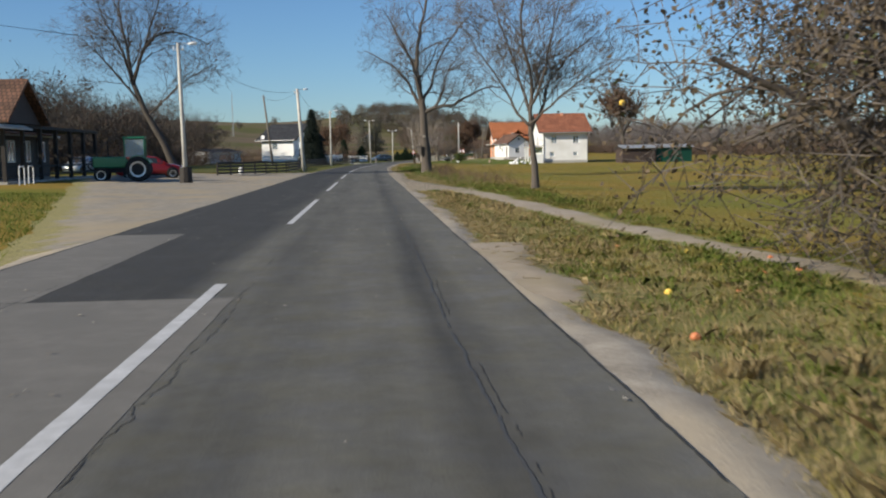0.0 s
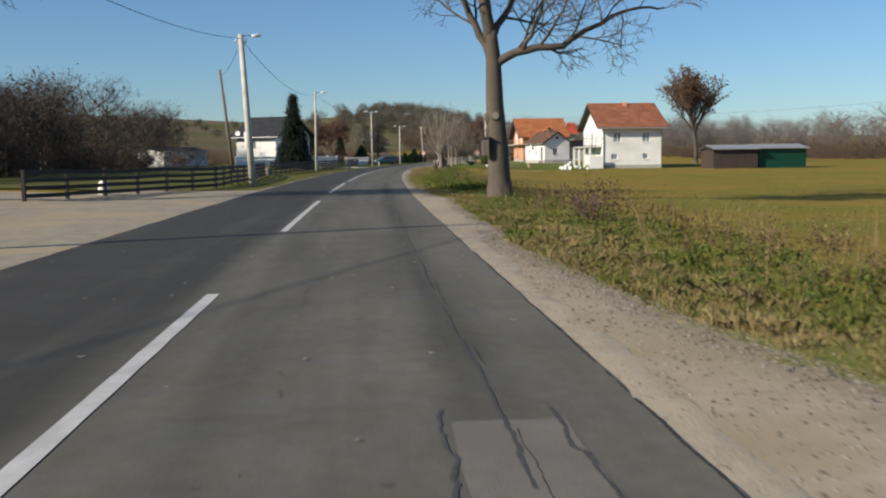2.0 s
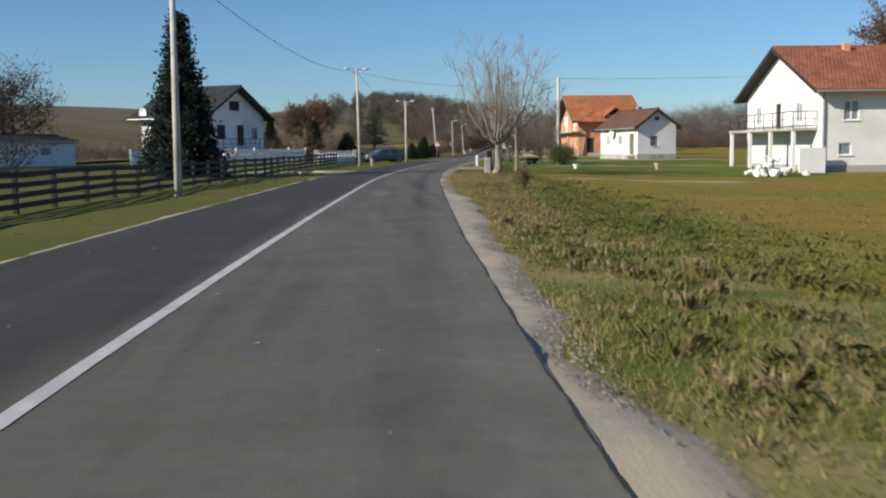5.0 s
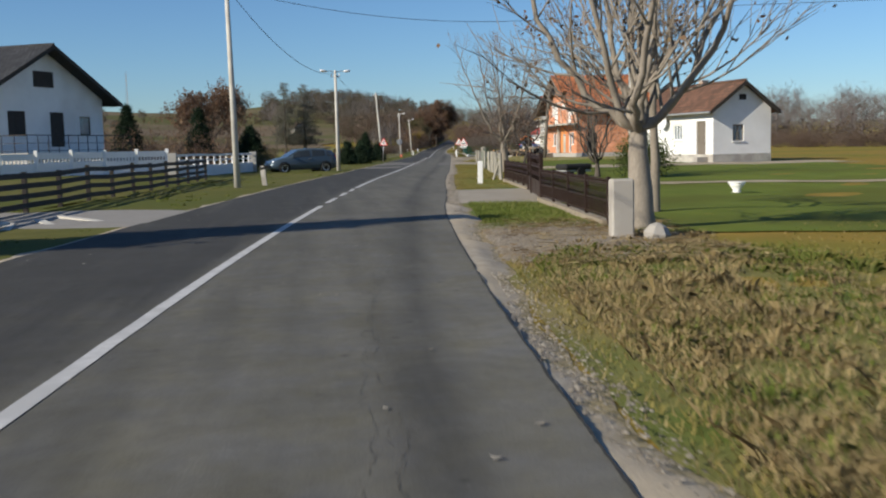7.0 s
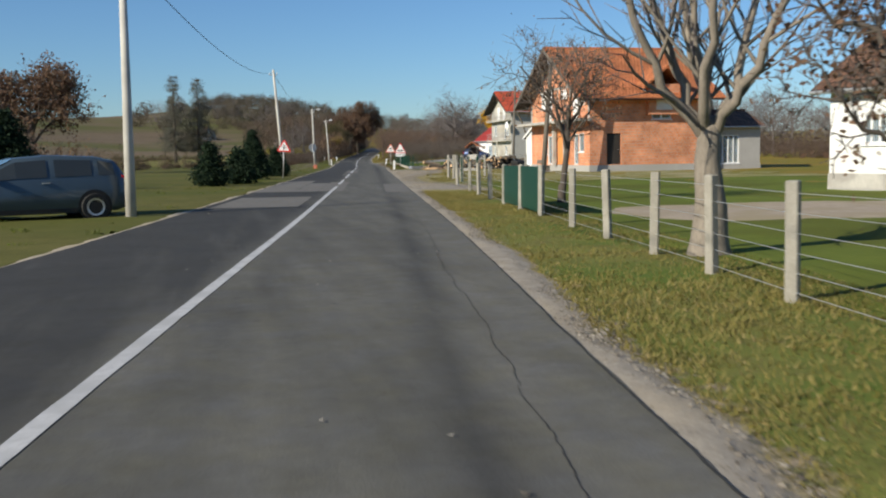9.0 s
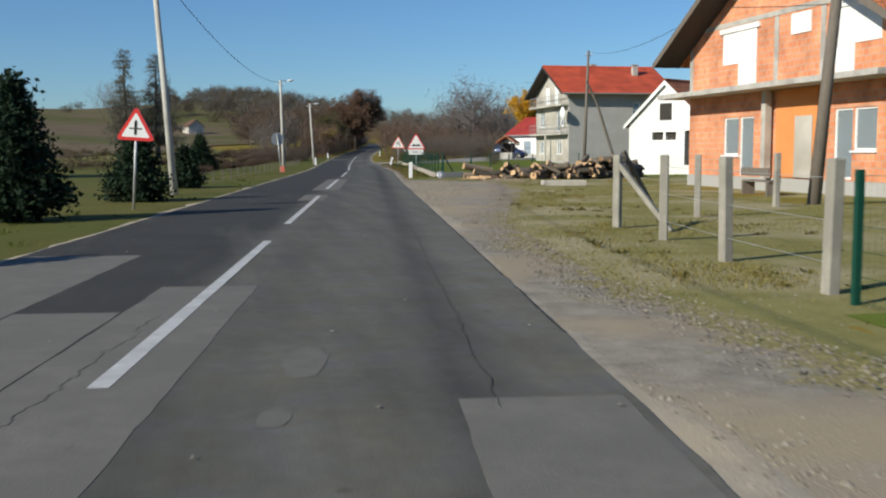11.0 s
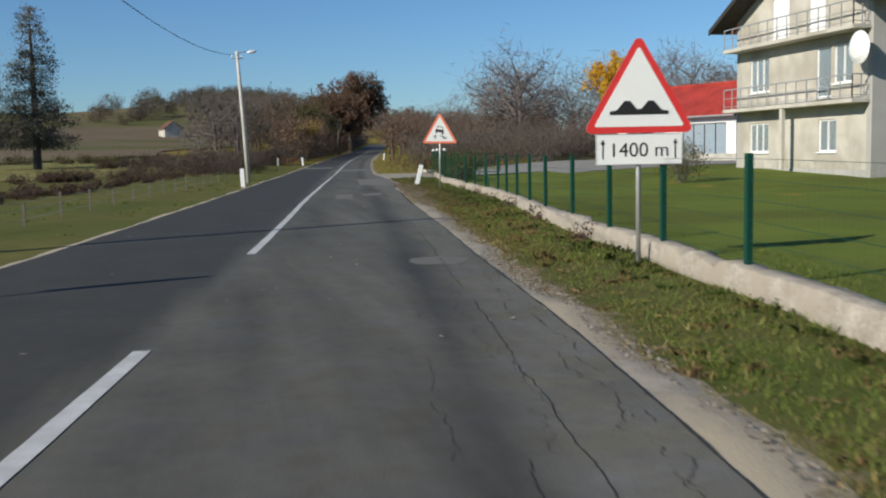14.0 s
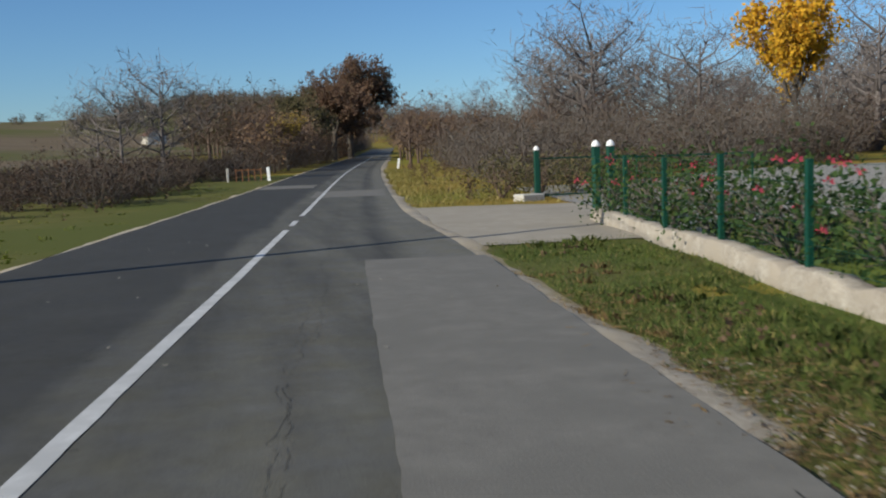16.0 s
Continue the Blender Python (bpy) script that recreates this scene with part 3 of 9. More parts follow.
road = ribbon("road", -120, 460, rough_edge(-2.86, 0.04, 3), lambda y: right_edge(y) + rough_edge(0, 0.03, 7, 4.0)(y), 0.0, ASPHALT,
              "grey asphalt country road with patched surface", "road", across=26, step=0.3, flat_on=True, centre=stain_and_vignette)
ribbon("road", 459.5, 700, -2.86, 2.8, -0.002, ASPHALT, "grey asphalt country road in the distance", "road", across=4, step=4, flat_on=True)
def on_road(name, y0, y1, d0, d1, lift, material, parent, label="", wobble=0.02):
    """A patch or mark on the asphalt with slightly uneven outline."""
    ys = np.linspace(y0, y1, max(3, int((y1 - y0) / 0.25)))
    sd = y0 * 1.7
    vs, k = [], len(ys)
    for j, dd in enumerate((d0, d1)):
        for y in ys:
            vs.append(along_road(y, dd + wobble * (noise.noise((y * 2.0, sd, j)) + 0.5 * noise.noise((y * 7.0, sd, j + 4))) + (line_shift(y) if name == "dash" else 0), lift))
    f = [(i, k + i, k + i + 1, i + 1) for i in range(k - 1)]
    return part(name, quick_mesh(name, [tuple(v) for v in vs], f), material, parent, label)


marking = thing("road_marking", pose(0, 0, 0), "worn white painted centre line on the asphalt", "road marking", kind="structure")
for y0, y1 in ((-52, -41), (-33, -22.4), (-13.6, -3.2), (4.1, 15.5), (23.4, 35.3), (41.6, 54.7), (58.6, 125.6), (126.9, 129.1), (130.3, 132.1), (133.2, 134.8),
               (135.6, 182.0), (184.6, 193.5), (196.9, 208.2), (213.6, 225.4), (231.0, 242.6), (249.0, 293.4), (294.6, 296.2), (298.0, 420.0)):
    on_road("dash", y0, y1, -0.06, 0.06, 0.0045, LINE_PAINT, marking, wobble=0.006)
TAR_DRY = surface("tar_weathered", (0.05, 0.05, 0.048), (0.085, 0.084, 0.08), 4, 0.85, 0.3, 60)
patches = thing("road_repair", pose(0, 0, 0), "patches of paler and darker repair asphalt", "road patch", kind="structure")
for y0, y1, d0, d1, m in ((-60, -23.4, -2.8, 0.26, ASPHALT_OLD), (-23.38, -15.5, -2.8, -1.6, ASPHALT_OLD),
                          (9.6, 10.75, 1.86, 2.42, ASPHALT_OLD),
                          (174.5, 184.2, 1.94, 2.8, ASPHALT_OLD), (176.5, 188.7, -0.5, 0.4, ASPHALT_OLD), (176.5, 187.2, -1.36, -0.52, ASPHALT_OLD), (176.5, 191.7, -2.8, -1.38, ASPHALT_OLD),
                          (205.5, 209.0, -0.45, 0.25, ASPHALT_OLD), (212.4, 225.9, -0.46, 0.46, ASPHALT_OLD),
                          (264.8, 268.0, 0.88, 1.38, ASPHALT_OLD), (266.7, 268.2, 1.7, 2.3, ASPHALT_OLD), (268.25, 268.8, 1.72, 2.3, TAR_DRY), (92.7, 94.2, 0.66, 1.2, ASPHALT_OLD), (277.0, 287.3, 1.82, 3.42, ASPHALT_OLD), (308.0, 313.5, 0.1, 2.7, ASPHALT_OLD),
                          (318.0, 322.0, -2.7, -0.3, ASPHALT_OLD), (166.0, 172.0, -2.6, -0.4, ASPHALT_OLD)):
    on_road("patch", y0, y1, d0, d1, 0.002, m, patches)


def blob(y, d, ry, rd, material, parent, seed):
    """A rounded smear of filler on the asphalt."""
    ring = [along_road(y + ry * math.sin(a) * r, d + rd * math.cos(a) * r, 0.0022) for a, r in [(k * math.tau / 22, 0.85 + 0.3 * noise.noise((math.cos(k * 0.285) * 2, math.sin(k * 0.285) * 2, seed))) for k in range(22)]]
    part("patch", quick_mesh("patch", [tuple(v) for v in ring], [tuple(range(22))]), material, parent)


for y, d, ry, rd, sd in ((269.95, 2.03, 0.32, 0.17, 1), (268.4, 2.2, 0.5, 0.3, 2), (247.6, 2.35, 0.5, 0.42, 3), (185.2, 1.08, 0.55, 0.16, 4), (183.9, 1.02, 0.2, 0.1, 5)):
    blob(y, d, ry, rd, ASPHALT_OLD if sd == 1 else ASPHALT_DUSTY, patches, sd)

CRACK_DARK = surface("crack_dirt_edge_shade", (0.020, 0.020, 0.019), (0.052, 0.051, 0.048), 9, 0.9, 0.2, 70)


def crack(parent, y0, y1, d, width, wander, seed, whole=False, tint=None):
    """A meandering open crack or tar seam."""
    rnd = random.Random(seed)
    ys = np.arange(y0, y1, 0.035)
    vs, k = [], len(ys)
    for s in (-1, 1):
        for y in ys:
            dd = (d(y) if callable(d) else d) + wander * (noise.noise((y * 0.22, seed, 1)) + 0.45 * noise.noise((y * 1.4, seed, 2)) + 0.22 * noise.noise((y * 4.0, seed, 3)) + 0.2 * noise.noise((y * 9.0, seed, 7)) + 0.13 * noise.noise((y * 24.0, seed, 8)))
            vs.append(tuple(along_road(y, dd + s * width * 0.42 * (0.5 + 0.6 * noise.noise((y * 2.3, seed, s)) + 0.5 * noise.noise((y * 14, seed, s + 3))), 0.0035)))
    f = [(i, k + i, k + i + 1, i + 1) for i in range(k - 1) if noise.noise((i * 0.018, seed, 4)) + 0.5 * noise.noise((i * 0.09, seed, 6)) > (-0.35 if width > 0.03 else (-0.5 if whole else -0.05))]
    return part("crack", quick_mesh("crack", vs, f), tint or (ASPHALT_NEW if width > 0.03 else CRACK_DARK), parent)


cracks = thing("road_crack", pose(0, 0, 0), "dark tarred seams, meandering cracks and a dirt-and-shade line along the asphalt edge", "road crack", kind="structure")
seam = crack(cracks, -50, 46, 2.1, 0.05, 0.05, 11)
crack(cracks, -50, 46, 2.16, 0.010, 0.06, 10)
crack(cracks, -36, -20, 0.3, 0.014, 0.12, 13)
crack(cracks, -30, -14, -1.7, 0.012, 0.12, 14)
crack(cracks, 128, 182, 2.38, 0.012, 0.08, 15, True)
crack(cracks, 184, 240, 2.15, 0.012, 0.10, 16, True)
crack(cracks, 236, 274, 2.40, 0.015, 0.08, 24, True)
crack(cracks, 240, 272, 1.85, 0.007, 0.16, 17)
for k in range(3):
    crack(cracks, 84 + k, 97 - k, 1.70 + 0.07 * (k - 1), 0.007, 0.2, 190 + k)
    crack(cracks, 86, 91 - 0.6 * k, 1.31 + 0.08 * (k - 1), 0.007, 0.2, 200 + k)
    crack(cracks, 274 + 2 * k, 300, 1.33 + 0.06 * (k - 1.5), 0.007, 0.18, 210 + k)
    if k < 2:
        crack(cracks, 238, 262 + 3 * k, 2.72 + 0.1 * k, 0.012, 0.22, 220 + k)
for k in range(3):
    crack(cracks, 100 + k, 114, 1.78 + 0.06 * (k - 1), 0.005, 0.2, 230 + k)
for k in range(9):
    y0 = 240 + 3.1 * k
    crack(cracks, y0, y0 + 5.5, 2.3 + 0.08 * (k * 5 % 7), 0.008, 0.3, 320 + k)
for k in range(14):
    y0 = 196 + 3.4 * k
    crack(cracks, y0, y0 + 2.6, 2.0 + 0.1 * (k * 3 % 5), 0.006, 0.22, 340 + k)
crack(cracks, 176, 187, -0.2, 0.014, 0.2, 22)
crack(cracks, 10, 30, 0.9, 0.010, 0.25, 25)
for k, d in enumerate((1.85, 2.43)):
    crack(cracks, 9.4, 11.0, d, 0.05, 0.10, 260 + k)

# dark line along the broken asphalt edge, its dirt and shade painted together
for y0, y1, sd in ((-40, 40, 301), (40, 125, 302), (135, 182, 303), (186, 262, 304), (262, 278, 305)):
    crack(cracks, y0, y1, lambda y: right_edge(y) - 0.01, 0.036, 0.025, sd, True, CRACK_DARK)
# worn edge and gravel shoulders
for y0, y1 in ((-60, 5), (5, 128.5), (128.5, 300), (300, 420)):
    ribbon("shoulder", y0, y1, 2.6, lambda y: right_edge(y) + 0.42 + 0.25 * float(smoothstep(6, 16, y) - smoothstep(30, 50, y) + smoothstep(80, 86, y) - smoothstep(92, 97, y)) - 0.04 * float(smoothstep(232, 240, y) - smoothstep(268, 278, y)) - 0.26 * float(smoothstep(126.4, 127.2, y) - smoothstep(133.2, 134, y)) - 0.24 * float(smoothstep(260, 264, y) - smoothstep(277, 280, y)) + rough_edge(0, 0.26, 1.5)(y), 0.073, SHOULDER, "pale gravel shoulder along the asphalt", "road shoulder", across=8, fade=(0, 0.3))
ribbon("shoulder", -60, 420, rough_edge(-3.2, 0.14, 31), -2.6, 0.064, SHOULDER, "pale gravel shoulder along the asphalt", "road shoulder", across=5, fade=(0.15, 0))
# left: gravel forecourt of the inn
ribbon("forecourt", -24, 48, lambda y: -3.0 - min(14.0, max(0.0, 0.26 * (y + 21))) + rough_edge(0, 0.4, 61)(y) + 9 * float(smoothstep(39, 48, y)), rough_edge(-2.8, 0.1, 62), 0.066, GRAVEL_EDGE,
       "wide gravel forecourt beside the road", "gravel yard", across=24, fade=(1.4, 0), ends=2.0)
# right: cart track, driveways and yards
def track_near(y):
    return np.interp(y, [-40, -23.5, -15, -6.9, -2.7, 1.9, 4.5], [7.9, 6.36, 5.5, 4.94, 4.84, 4.4, 3.5])


def track_far(y):
    return np.interp(y, [-40, -23.5, -15, -4.8, 0.4, 4, 8.7, 14, 20, 27], [8.9, 7.33, 6.5, 6.08, 5.83, 5.25, 4.71, 3.98, 3.62, 3.4])


ribbon("cart_track", -40, 4.5, lambda y: rough_edge(0, 0.16, 71)(y) + track_near(y), lambda y: rough_edge(0, 0.16, 72)(y) + track_far(y), 0.022, DIRT_EDGE,
       "bare dirt cart track joining the road", "dirt track", across=8, fade=(0.35, 0.35), ends=1.2)
ribbon("cart_track_mouth", 2.5, 27, lambda y: 2.8 + 1.0 * float(smoothstep(4.5, 2.5, y)), lambda y: track_far(y) + rough_edge(0, 0.16, 74)(y) + 0.3, 0.066, DIRT_EDGE,
       "bare dirt cart track joining the road", "dirt track", across=12, fade=(0, 0.7), ends=2.0)
ribbon("bare_soil", -24.6, -17.5, 2.85, lambda y: 3.75 + rough_edge(0, 0.3, 87)(y), 0.068, DIRT_EDGE, "pale bare earth washed out beside the asphalt", "bare soil", across=10, fade=(0, 0.4), ends=0.9)
ribbon("bare_soil", -14, -3, 2.85, lambda y: 3.5 + rough_edge(0, 0.3, 88)(y), 0.068, DIRT_EDGE, "pale bare earth washed out beside the asphalt", "bare soil", across=10, fade=(0, 0.4), ends=0.9)
ribbon("bare_soil", 260, 280, 3.0, lambda y: 3.7 + 0.6 * float(smoothstep(266, 270, y)) - 0.7 * float(smoothstep(273, 279, y)) + rough_edge(0, 0.4, 89)(y), 0.06, LITTER_SOIL, "dark brown earth and leaf litter along the asphalt", "bare soil", across=12, fade=(0.2, 0.7), ends=1.5)
ribbon("driveway", 126.7, 133.7, 2.75, 6.15, 0.045, CONCRETE_SLAB, "worn concrete driveway slab before the gate", "driveway", across=8, fade=(0, 0.2), ends=0.12)
ribbon("bare_soil", 114.0, 119.5, 3.1, lambda y: 6.2 + rough_edge(0, 0.5, 85)(y), 0.03, LITTER_STONY, "stony bare earth strewn with dry straw", "bare soil", across=14, fade=(0.2, 1.6), ends=1.0)
ribbon("verge", 117.5, 127.2, 2.95, 6.4, 0.012, VERGE_EDGE, "short green verge with bare brown soil", "verge", across=12, fade=(0.6, 0), ends=1.5)
ribbon("side_drive", 120.5, 126.5, -12, lambda y: -2.8 - 2.2 * float(smoothstep(125, 126.5, y)), 0.08, PAVED_YARD, "grey asphalt drive joining the road", "driveway", across=12, fade=(1.0, 0), ends=0.6)
def washed_rim(y):
    return float(np.interp(y, [20, 24, 33, 35, 36.4, 38, 41, 46], [3.7, 3.75, 3.8, 3.95, 4.0, 3.6, 3.5, 3.3]))


def yard_rim(y):
    return float(np.interp(y, [176, 182, 185, 189, 197, 204, 212, 221, 226], [6.6, 6.0, 4.9, 4.2, 4.4, 5.6, 7.2, 7.6, 5.2]))


ribbon("gravel_yard", 176, 226, rough_edge(2.8, 0.08, 81), lambda y: yard_rim(y) + rough_edge(0, 0.5, 82)(y), 0.066, GRAVEL_EDGE,
       "stony gravel yard beside the road", "gravel yard", across=24, fade=(0, 1.4), ends=2.0)
ribbon("lot", 184, 230, 3.6, lambda y: 24 + math.sin(y), 0.010, LOT, "rough yellowed lot of worn grass and earth", "lot", across=24)
ribbon("dirt_yard", 219, 229.5, 4.4, lambda y: 11.5 + rough_edge(0, 0.8, 84)(y), 0.02, DIRT_EDGE, "bare earth and chips around the logs", "dirt yard", across=24, fade=(0, 5.0), ends=2.0)
ribbon("driveway", 289.2, 300.5, 2.8, 7.6, 0.03, CONCRETE_SLAB, "pale worn driveway before the green gate", "driveway", across=6)
ribbon("farm_yard", 286, 312, lambda y: 7.6 if y > 291 else 12.5, 32, 0.03, PAVED_YARD, "grey asphalt farmyard beside the lawn", "yard", across=24)
ribbon("lawn", 229, 291.5, lambda y: 5.2 + 1.8 * float(smoothstep(262, 292, y)), lambda y: 30 if y < 286 else 13, 0.02, LAWN, "short green lawn behind the fence", "lawn", across=24)
ribbon("lawn", 118, 187, lambda y: 5.6 + 0.2 * math.sin(y), 24, 0.02, LAWN, "short green garden lawn", "lawn", across=24)
ribbon("garden_path", 136, 137.4, 9.2, 34, 0.035, DIRT, "pale trodden garden path", "path", across=20, step=0.2)
ribbon("garden_path", 158.4, 164.8, lambda y: 6.6 + 0.5 * math.sin(y), 26, 0.035, DIRT_EDGE, "pale gravel drive before the cottage", "path", across=24, step=0.3, fade=(1.0, 0), ends=0.8)
ribbon("verge", 133, 176, 3.0, lambda y: 5.7 + 0.2 * math.sin(y), 0.008, VERGE_EDGE, "short green verge with bare brown soil", "verge", across=12, fade=(0.9, 0))
ribbon("verge", 222, 290, 3.0, lambda y: 5.4 + 1.8 * float(smoothstep(262, 292, y)), 0.008, VERGE_SHADY, "short green verge with bare brown soil", "verge", across=12, fade=(0.9, 0))
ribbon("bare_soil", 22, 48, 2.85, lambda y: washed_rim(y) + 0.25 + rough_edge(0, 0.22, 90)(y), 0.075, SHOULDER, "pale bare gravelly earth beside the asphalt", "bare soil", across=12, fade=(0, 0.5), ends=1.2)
ribbon("bare_soil", 108.6, 111.4, lambda y: 7.0 + 0.8 * math.sin(2.2 * y), 17, 0.02, DIRT_EDGE, "bare earth strip between the meadow and the lawn", "bare soil", across=16, fade=(1.0, 0.5), ends=0.5, step=0.2)
ribbon("verge", -40, 115.5, 3.05, 8.5, 0.006, VERGE_DRY, "rough dry grass verge beside the field", "verge", across=14, fade=(0, 3.5))
ribbon("verge", 46, 170, lambda y: -7.5 + 0.6 * math.sin(y * 0.4), -3.0, 0.056, PASTURE, "short green verge across the road", "verge", across=8)
ribbon("pasture", 47, 152, lambda y: -46 + 4 * math.sin(y * 0.09), -7.2, 0.05, PASTURE, "green paddock behind the wooden fence", "pasture", across=16, step=2)
ribbon("pasture", 151.9, 420, lambda y: -42 + 6 * math.sin(y * 0.05), -7.0, 0.052, PASTURE, "green pasture beyond the road", "pasture", across=16, step=2)
ribbon("verge", 170, 345, lambda y: -8.0 + math.sin(y * 0.4), -3.0, 0.056, PASTURE, "short green verge with bare brown soil", "verge", across=8)
ribbon("stubble_strip", 300, 412, lambda y: -70 + 4 * math.sin(y * 0.05), lambda y: -14.5 + 1.2 * math.sin(y * 0.1), 0.1, VERGE_DRY, "pale strip of dry stubble behind the pasture", "field", across=16, step=2)
ribbon("field", 120, 1400, -700, lambda y: -42 + 6 * math.sin(y * 0.05) + 30 * float(smoothstep(560, 700, y)), 0.3, FIELD, "bare brown autumn field on a slope", "field", across=90, step=6)
ribbon("side_track", 328, 334, -45, -2.8, 0.03, CONCRETE_SLAB, "pale side track leaving the road", "dirt track", across=20)


# ---- houses ----
def holed_wall(sh, length, height, thick, holes, z0=0.0):
    """A wall along +x from 0, its outer face at y = 0, with holes (x0, x1, z0, z1) through it."""
    xs = sorted({0.0, length, *[h[0] for h in holes], *[h[1] for h in holes]})
    zs = sorted({z0, height, *[h[2] for h in holes], *[h[3] for h in holes]})

    def full(i, k):
        x, z = (xs[i] + xs[i + 1]) / 2, (zs[k] + zs[k + 1]) / 2
        return not any(h[0] <= x <= h[1] and h[2] <= z <= h[3] for h in holes)
    return sh.lattice_solid(xs, zs, full, 0, thick)


def window(parent, m, w, h, panes=2, frame_material=WHITE_PAINT, sill=True, shutter=None, name="window"):
    """A window in a hole, lower left corner at the origin, +y into the wall."""
    base = part(name, frame_bars(w, h, panes), frame_material, parent, at=m)
    for i in range(panes):
        a, b = w * i / panes + 0.05, w * (i + 1) / panes - 0.05
        sh = Shape().box(a, 0.085, 0.05, b, 0.095, h - 0.05)
        if shutter:
            part("shutter", sh.box(a, 0.06, 0.05, b, 0.08, h - 0.05), shutter, base)
        else:
            part("pane", sh, GLASS, base)
    if sill:
        part("sill", Shape().box(-0.06, -0.07, -0.06, w + 0.06, 0.1, -0.003), WHITE_PAINT, base)
    return base


def frame_bars(w, h, panes):
    t = 0.065
    xs = [0.0]
    for i in range(panes):
        xs += [max(w * i / panes + t / 2, t), min(w * (i + 1) / panes - t / 2, w - t)]
    xs.append(w)
    return Shape().lattice_solid(xs, [0, t, h - t, h], lambda i, k: k != 1 or i % 2 == 0, 0.05, 0.13)


def door(parent, m, w, h, material, label=""):
    leaf = part("door", Shape().box(0.0, 0.08, 0, w, 0.13, h).box(0.12, 0.06, 0.2, w - 0.12, 0.08, h * 0.45).box(0.12, 0.06, h * 0.5, w - 0.12, 0.08, h - 0.15), material, parent, label, at=m)
    part("handle", Shape().tube([(w - 0.1, 0.05, h * 0.48), (w - 0.22, 0.05, h * 0.48)], [0.012, 0.012], 6), GALV, leaf)
    return leaf


def gabled_house(name, m, length, width, eave, ridge, wall_mat, roof_mat, label, holes=None, over=0.6, over_end=0.45, plinth=None, gable_mat=None, gutter=GALV,
                 fascia=DARK_TIMBER, base=0.0, category="house", roof_label=""):
    """Local x runs along the ridge from 0 to length, y across from 0 to width. Walls: 'front' y=0, 'back' y=width, 'left' x=0, 'right' x=length."""
    holes = holes or {}
    house = thing(name, m, label, category)
    thick = 0.3
    faces = {"front": (length, pose(0, 0, 0)), "back": (length, pose(length, width, 0, 0, 0, 180)),
             "left": (width - 2 * thick, pose(0, width - thick, 0, 0, 0, -90)), "right": (width - 2 * thick, pose(length, thick, 0, 0, 0, 90))}
    for key, (run, wm) in faces.items():
        shift = 0 if key in ("front", "back") else thick
        cut = [(a - shift, b - shift, c, d) for a, b, c, d, *_ in holes.get(key, ())]
        part("wall", holed_wall(Shape(), run, eave, thick, cut, base), wall_mat if key in ("front", "back") or not gable_mat else gable_mat, house, at=wm, flat=True)
        for (a, b, c, d, kind, *extra), (ca, cb, *_) in zip(holes.get(key, ()), cut):
            hm = wm @ pose(ca, 0, c)
            if kind == "window":
                window(house, hm, b - a, d - c, *extra)
            elif kind == "door":
                door(house, hm, b - a, d - c, *extra)
            elif kind == "dark":
                # no real shutter: a dark panel stands for the unlit inside of an opening
                part("shutter", Shape().box(0, 0.2, 0, b - a, 0.24, d - c), DARK_TIMBER, house, at=hm)
    for key, x0 in (("left", 0.0), ("right", length - thick)):
        part("gable", Shape().slab([(0, eave), (width, eave), (width / 2, ridge)], x0, x0 + thick, "x"), gable_mat or wall_mat, house, flat=True)
    part("foundation", Shape().box(-0.04, -0.04, base - 0.7, length + 0.04, width + 0.04, base - 0.003), GREY_RENDER, house)
    part("floor", Shape().box(0.3, 0.3, base, length - 0.3, width - 0.3, base + 0.05), CONCRETE, house)
    part("ceiling", Shape().box(0.3, 0.3, eave - 0.2, length - 0.3, width - 0.3, eave - 0.1), WHITE_WALL, house)
    pitch = (ridge - eave) / (width / 2)
    drop = over * pitch
    roof_t = 0.16
    for s in (0, 1):
        y_eave, y_mid = (-over, width / 2) if s == 0 else (width + over, width / 2)
        sh = Shape().slab([(y_eave, eave - drop + 0.02), (y_mid, ridge + 0.02), (y_mid, ridge + 0.02 + roof_t), (y_eave, eave - drop + 0.02 + roof_t)], -over_end, length + over_end, "x")
        roof = part("roof", sh, roof_mat, house, roof_label, flat=True)
        for x0, x1 in ((-over_end, -0.004), (length + 0.004, length + over_end)):
            part("soffit", Shape().slab([(y_eave, eave - drop - 0.015), (y_mid, ridge - 0.015), (y_mid, ridge + 0.017), (y_eave, eave - drop + 0.017)], x0, x1, "x"), DARK_TIMBER, roof)
        part("gutter", Shape().tube([(-over_end, y_eave + (0.07 if s else -0.07), eave - drop + 0.06), (length + over_end, y_eave + (0.07 if s else -0.07), eave - drop + 0.06)], [0.06, 0.06], 8), gutter, roof)
        for x in (-over_end - 0.025, length + over_end + 0.025):
            part("fascia", Shape().slab([(y_eave, eave - drop - 0.08), (y_mid, ridge - 0.08), (y_mid, ridge + 0.16), (y_eave, eave - drop + 0.16)], x - 0.02, x + 0.02, "x"), fascia, house)
    part("ridge_cap", Shape().tube([(-over_end, width / 2, ridge + 0.17), (length + over_end, width / 2, ridge + 0.17)], [0.1, 0.1], 8), roof_mat, house, flat=True)
    if plinth:
        part("plinth", Shape().box(-0.03, -0.03, base, length + 0.03, 0, base + 0.45).box(-0.03, width, base, length + 0.03, width + 0.03, base + 0.45)
             .box(-0.03, 0, base, 0, width, base + 0.45).box(length, 0, base, length + 0.03, width, base + 0.45), plinth, house)
    return house


